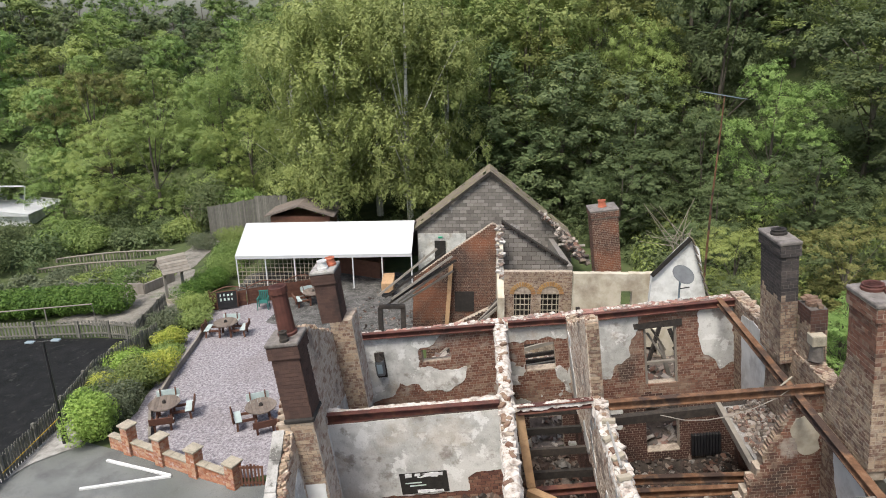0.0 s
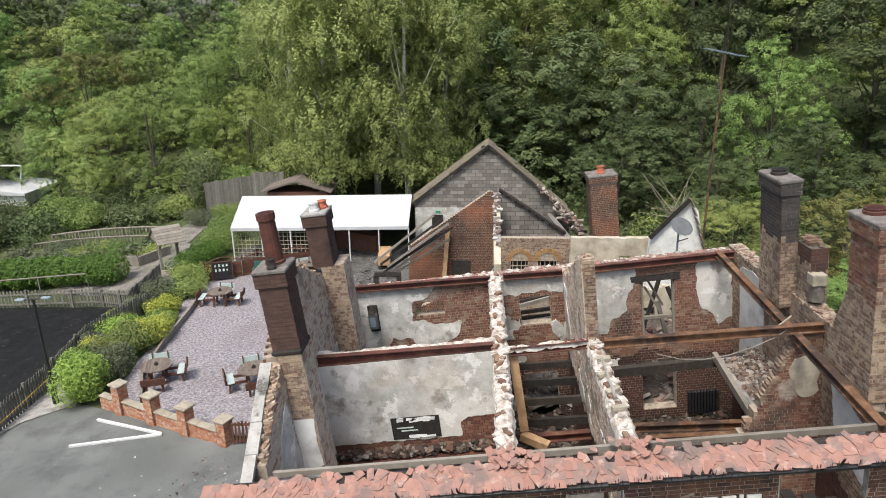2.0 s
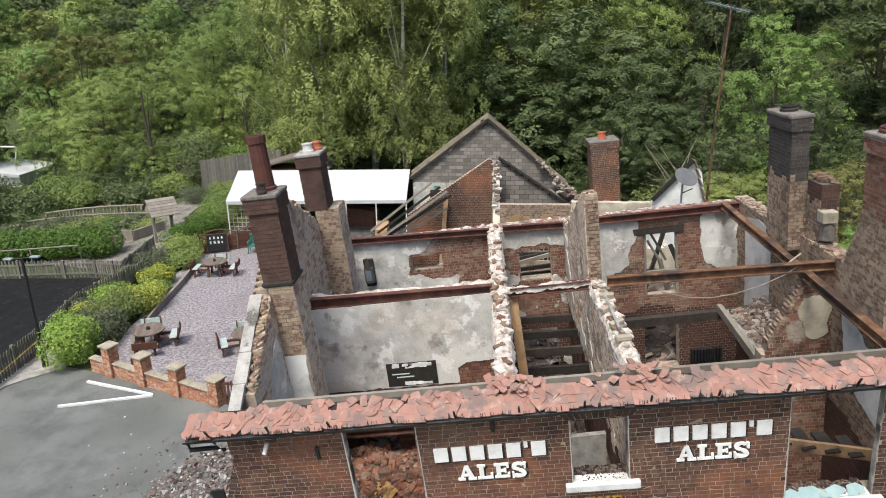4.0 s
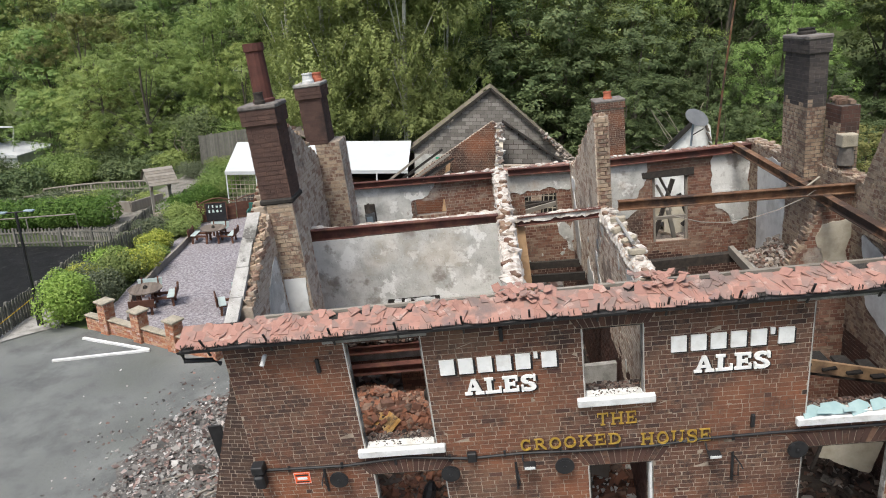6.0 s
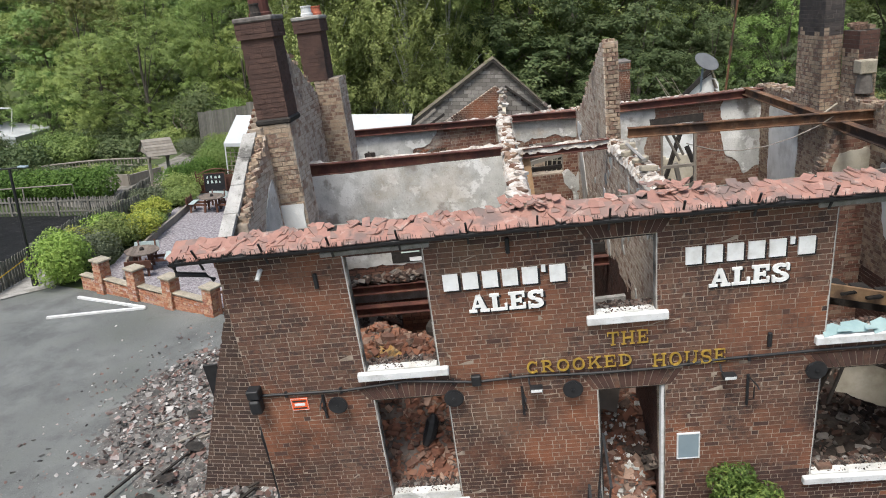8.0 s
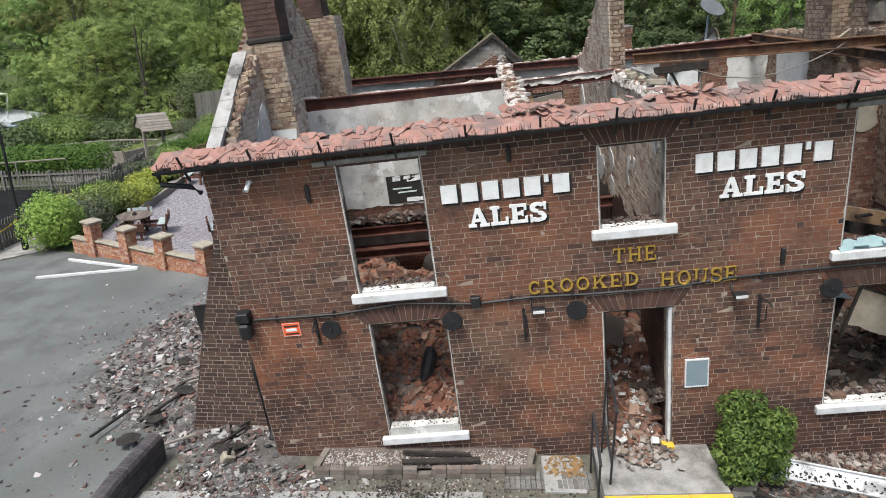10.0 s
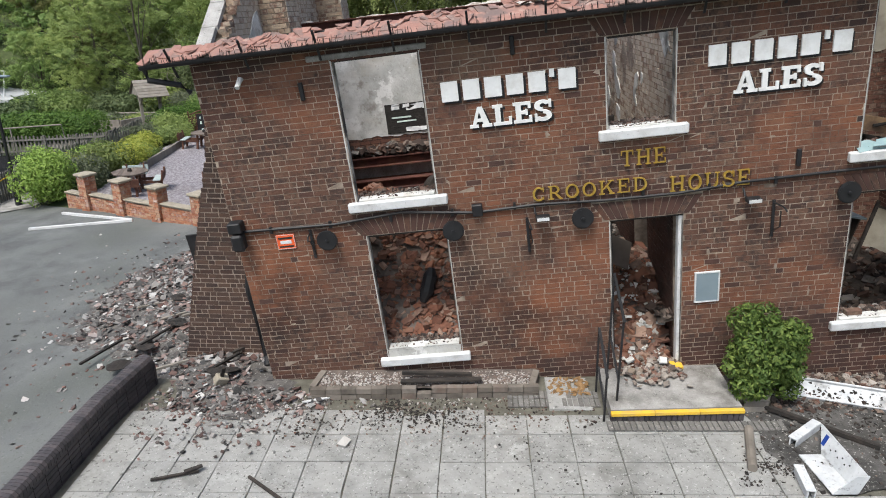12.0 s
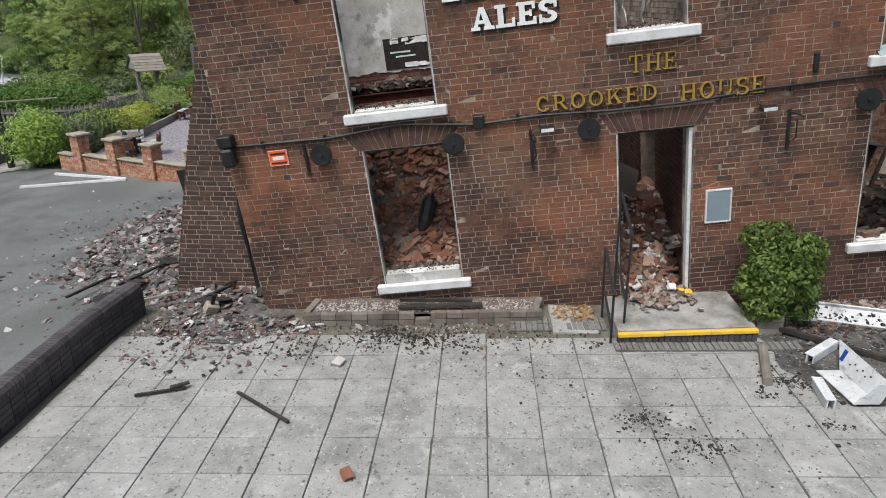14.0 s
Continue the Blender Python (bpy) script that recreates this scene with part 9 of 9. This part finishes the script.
litter("broken tiles along the rear wall's top", TILE, -3.1, 7.8, 11.5, 11.8, 330, 115, lambda u, y: 5.51, False, (0.2, 0.13, 0.016))
litter("pale crumbs along the rear wall's top", CRUST, -3.1, 7.8, 11.5, 11.78, 90, 215, lambda u, y: 5.52, False, (0.14, 0.1, 0.04))
litter("loose brick beside the gable's coping", BRICK_PALE, -3.24, -3.12, 3.1, 4.7, 46, 316, lambda u, y: gable_left(y) - 0.01)
litter("broken brick along the gable's raking top", BRICK_PALE, -3.38, -3.12, 5.6, 11.5, 120, 116, lambda u, y: gable_left(y) - 0.02)
litter("broken brick on the far gable's top", BRICK_PALE, 7.94, 8.22, 3.1, 11.6, 170, 117, lambda u, y: right_top(-y) - 0.02)
random.seed(119)
g = Geo()
for k in range(46):
    s = random.uniform(6.4, 7.6)
    q = round((stump_top(s)) / 0.083) * 0.083
    g.box(s - 0.1, s + 0.1, 6.3, 6.5, q - 0.035, q + 0.035, jit=0.01)
tagged(part("wall_top_rubble", g, BRICK_PALE, m=B), "loose stepped bricks on the broken cross wall", "rubble", kind="stuff")
random.seed(120)
stones = thing("loose_coping", "loose pale stones and pipe lying on the spine wall", "debris", m=B)
for k in range(4):
    part("stone", Geo().bevelled(-0.14, 0.14, -0.06, 0.06, -0.04, 0.05, 0.012, pose(3.2 + random.uniform(-0.06, 0.08), 3.9 + k * 0.62, 5.63, random.uniform(-8, 8), random.uniform(-8, 8), random.uniform(-20, 40))), STONE, stones)
part("pipe", Geo().tube([(3.2, 4.1, 5.72), (3.22, 5.6, 5.70)], 0.03, 6), CONCRETE, stones)

# lantern on the rear wall, timbers in the middle bay
random.seed(121)
th = thing("splintered_timbers", "charred timbers fallen behind the middle window", "timber", m=B)
for k in range(12):
    part("timber", Geo().beam((1.4 + random.uniform(-0.2, 0.3), 12.2 + 0.12 * k, 3.2 + 0.13 * k), (3.0, 12.3 + 0.12 * k, 3.25 + 0.13 * k + random.uniform(-0.2, 0.2)), 0.08, 0.12), (CHAR, CHAR, WOOD)[k % 3], th)
th = thing("wall_lantern", "burnt black wall lantern on white plaster", "lantern", m=B @ pose(-2.6, 11.4, 4.6))
part("backplate", Geo().bevelled(-0.15, 0.15, 0.0, 0.07, -0.45, 0.4, 0.02), CHAR, th)
cage = part("cage", Geo().bevelled(-0.13, 0.13, -0.2, 0.0, -0.3, 0.2, 0.03), DISH, th)
part("glass_panel", Geo().box(-0.08, 0.08, -0.206, -0.2, -0.2, 0.1), GREY, cage)
part("finial", Geo().tube([(0, -0.1, 0.2), (0, -0.1, 0.34), (0, -0.1, 0.46)], [0.13, 0.05, 0.02], 8), CHAR, th)
th = thing("burnt_post", "scorched yellow timber post leaning in the middle bay", "timber", m=B)
part("post", Geo().beam((1.50, 6.55, 3.55), (1.42, 6.85, 5.45), 0.2, 0.16, (0, 1, 0)), TIMBER, th)
part("stub", Geo().beam((1.42, 6.5, 3.45), (2.0, 6.2, 3.3), 0.2, 0.18), TIMBER, th)
th = thing("floor_joists", "charred floor joists across the middle bay", "joists", m=B)
for k in range(4):
    part("joist", Geo().beam((1.4, 7.6 + k * 0.95, 3.05), (3.08, 7.6 + k * 0.95, 3.0), 0.1, 0.2), CHAR, th)
joist((1.4, 7.2, 2.85), (3.08, 7.2, 2.85), 0.16, 0.2, STEEL, "dark steel joist low in the middle bay")
th = thing("collapsed_ceiling", "grey sagging slab of ceiling stained with tar", "debris", m=B)
part("slab", Geo().prism([(1.5, 2.9), (3.0, 2.95), (2.95, 2.0), (1.6, 2.1)], 5.0, 5.12), CONCRETE, th)
joist((3.45, 7.72, 2.6), (7.5, 7.38, 2.6), 0.15, 0.2, RUST, "rusty floor joist low in the large room")
joist((3.45, 7.25, 2.55), (7.3, 6.98, 2.6), 0.15, 0.2, RUST, "rusty floor joist low in the large room")
th = thing("floor_joists", "charred timber floor edge in the large room", "joists", m=B)
part("edge_beam", Geo().beam((3.4, 9.7, 3.02), (7.7, 9.9, 2.98), 0.2, 0.24), CHAR, th)
part("edge_beam", Geo().beam((6.83, 9.8, 3.2), (6.70, 6.3, 3.15), 0.12, 0.22), WOOD, th)
part("landing", Geo().box(6.85, 7.9, 6.65, 9.6, 3.1, 3.22), CONCRETE, th)
th = thing("radiator", "dark ribbed radiator against the rear wall", "radiator", m=B @ pose(7.0, 11.35, 0.45))
for k in range(10):
    part("rib", Geo().bevelled(-0.45 + k * 0.09, -0.38 + k * 0.09, -0.08, 0.06, 0, 0.75, 0.015), BLACK, th)
th = thing("loose_cable", "pale slack cable slung between the steel beams", "cable", m=B)
part("cable", Geo().tube([(4.4, 6.0, 5.5), (4.9, 6.0, 5.32), (5.4, 6.05, 5.24), (5.9, 6.1, 5.26), (6.4, 6.15, 5.36), (6.9, 6.2, 5.53), (7.3, 6.3, 5.72)], 0.011, 5), WOOD, th)
part("cable", Geo().tube([(6.95, 6.35, 5.66), (7.3, 6.45, 5.85)], 0.02, 6), STONE, th)
win = thing("window_frame", "scorched window frame hanging in the rear wall", "window", m=B @ pose(0, 11.55, 0))
for u in (5.32, 6.2):
    part("stile", Geo().box(u, u + 0.06, 0, 0.1, 2.98, 4.9), WOOD, win)
part("transom", Geo().box(5.38, 6.2, 0, 0.1, 3.62, 3.70), WOOD, win)
part("charred_head", Geo().box(5.02, 6.42, -0.09, 0.12, 4.86, 5.06, jit=0.02), CHAR, win, "charred timber head")
for q in ((5.5, 4.9, 6.0, 3.9), (5.45, 4.6, 5.9, 3.75)):
    part("fallen_bar", Geo().beam((q[0], 0.15, q[1]), (q[2], 0.3, q[3]), 0.04, 0.06), WOOD, win)
tagged(part("wall_rear_room", core(Geo(), 3.4, 7.9, -0.3, lambda s: 3.1 + 0.2 * fbm(s * 3, 1), 0, 0.2, [(5.9, 6.5, 0.6, 2.4)]), PLASTER_CREAM, m=B @ pose(0, 15.0, 0)), "cream plaster wall of the room behind", "wall", kind="structure")

th = thing("charred_cabinet", "charred black cabinet leaning in the large room", "cabinet", m=pose(5.75, 4.6, 1.35, 4, 12, 18))
for x in (-0.35, 0.33):
    part("side", Geo().bevelled(x, x + 0.03, -0.25, 0.25, 0, 1.0, 0.005), CHAR, th)
part("top", Geo().bevelled(-0.42, 0.42, -0.3, 0.3, 1.0, 1.04, 0.005), GREY, th)
part("shelf", Geo().box(-0.32, 0.33, -0.25, 0.25, 0.45, 0.48), CHAR, th)
part("back", Geo().box(-0.32, 0.33, 0.22, 0.25, 0, 1.0), BLACK, th)
tagged(part("leaning_panel", Geo().bevelled(-0.28, 0.28, -0.02, 0.02, -0.25, 0.25, 0.006, pose(2.2, 4.0, 1.75, -35, 25, 15)), SLATE), "dark scorched panel leaning on the heap in the doorway", "panel")
tagged(part("charred_joist", Geo().beam((4.0, 1.75, 0.25), (5.15, 0.85, 0.25), 0.07, 0.06), CHAR), "charred joist lying by the fallen cladding", "timber")
tagged(part("red_brick", Geo().bevelled(5.55, 5.78, 0.05, 0.16, 0.585, 0.655, 0.006), BRICK_TAN, m=FACE), "loose red brick lying on the window ledge", "brick")

# seen through the end windows: stair timbers and leaning panels
random.seed(133)
th = thing("stair_timbers", "scorched stair timbers slanting behind the end window", "timber", m=B)
for k, (y, z) in enumerate(((3.7, 3.55), (4.3, 3.2))):
    part("stringer", Geo().beam((5.2, y, z), (7.75, y + 0.2, z - 0.75), 0.07, 0.22), (TIMBER, CHAR)[k], th)
for k in range(5):
    t = k / 5
    part("tread", Geo().box(-0.12, 0.12, 0, 0.62, -0.02, 0.02, pose(5.5 + 2.1 * t, 3.7, 3.48 - 0.62 * t, 0, 0, 0), jit=0.01), CHAR, th)
th = thing("leaning_partition", "cream partition panel with burnt edges leaning in the end room", "partition", m=pose(6.75, 4.1, 1.75, -14, 16, -8) @ Matrix.Scale(0.55, 4))
part("panel", region(Geo(), lambda x, z: min(x + 0.9, 0.9 - x, z, 1.25 - z) + 0.05 * fbm(x * 3, z * 3, 5), -1.0, 1.0, -0.1, 1.4, 0.08, lambda x, z, d: (x, 0.03 * d, z), 1), PLASTER_CREAM, th)
part("edge_batten", Geo().box(-0.9, 0.9, -0.03, 0.05, 1.2, 1.27, jit=0.01), CHAR, th)
part("post", Geo().box(-0.95, -0.86, -0.04, 0.05, -0.5, 1.4, jit=0.01), CHAR, th)

# glass and grit on the front's end sill
g = Geo()
random.seed(131)
glass = material("broken_glass", [(0.20, 0.30, 0.31), (0.32, 0.42, 0.42)], 3, 0.12, bump=0)
for k, (u, y, w, d, tip) in enumerate(((5.50, 0.03, 0.34, 0.20, -62), (5.82, 0.06, 0.40, 0.24, -70), (6.20, 0.04, 0.36, 0.22, -58), (6.52, 0.07, 0.30, 0.2, -66), (5.66, -0.02, 0.22, 0.12, -80), (6.02, -0.03, 0.2, 0.1, -82))):
    g.prism([(-w / 2, -d / 2), (w * 0.42, -d * 0.45), (w / 2, d * 0.1), (w * 0.2, d / 2), (-w * 0.35, d * 0.4)], -0.003, 0.003, pose(u, y, 3.25 + 0.006 * k, tip, random.uniform(-6, 6), random.uniform(-20, 20)))
tagged(part("broken_glass", g, glass, m=FACE), "broken window glass heaped on the sill", "glass")

# ---- bricks of the front, last ----
random.seed(200)


def picked(r):
    return 0.0 < (r[0] + r[1]) / 2 < 2.0 and 0.55 < (r[2] + r[3]) / 2 < 2.45


meshes = {}


def brick_mesh(kind, ln, ht):
    if kind not in meshes:
        meshes[kind] = []
        for _ in range(6):
            g = lay(Geo(), [(-ln / 2, ln / 2, -ht / 2, ht / 2)], proud=0.003, rough=0.0018)
            me = bpy.data.meshes.new("brick")
            me.from_pydata(g.v, [], g.f)
            me.materials.append(BRICK)
            meshes[kind].append(me)
    return random.choice(meshes[kind])


rest, count = [], 0
for r in front_rows:
    ln, ht = r[1] - r[0], r[3] - r[2]
    if picked(r) and count < 300:
        ob = new("brick", brick_mesh(round(ln, 2), ln, ht))
        ob.parent = wall_front
        ob.matrix_basis = Matrix.Translation(((r[0] + r[1]) / 2, 0, (r[2] + r[3]) / 2))
        count += 1
    else:
        rest.append(r)


def smoked(r):
    u, w = (r[0] + r[1]) / 2, (r[2] + r[3]) / 2
    n = fbm(u * 0.9, w * 2.0, 23)
    heads = any(u0 - 0.12 < u < u1 + 0.12 and w1 - 0.05 < w < w1 + 0.42 + 0.25 * n for u0, u1, w0, w1 in FRONT_HOLES)
    if w < 0.30 + 0.30 * n or (u > 3.3 and w < 0.85 + 0.5 * n - 0.25 * abs(u - 4.6)):
        return random.random() < 0.85
    return w > 5.27 - 0.18 * n or (heads and random.random() < 0.6) or random.random() < 0.03


dark_rows = [r for r in rest if smoked(r)]
taken = set(dark_rows)
tagged(part("brickwork", lay(Geo(), [r for r in rest if r not in taken], proud=0.003, rough=0.0018), BRICK, wall_front), kind="stuff")
tagged(part("smoked_brickwork", lay(Geo(), dark_rows, proud=0.003, rough=0.0018), BRICK_SOOT, wall_front, "smoke-blackened bricks"), kind="stuff")
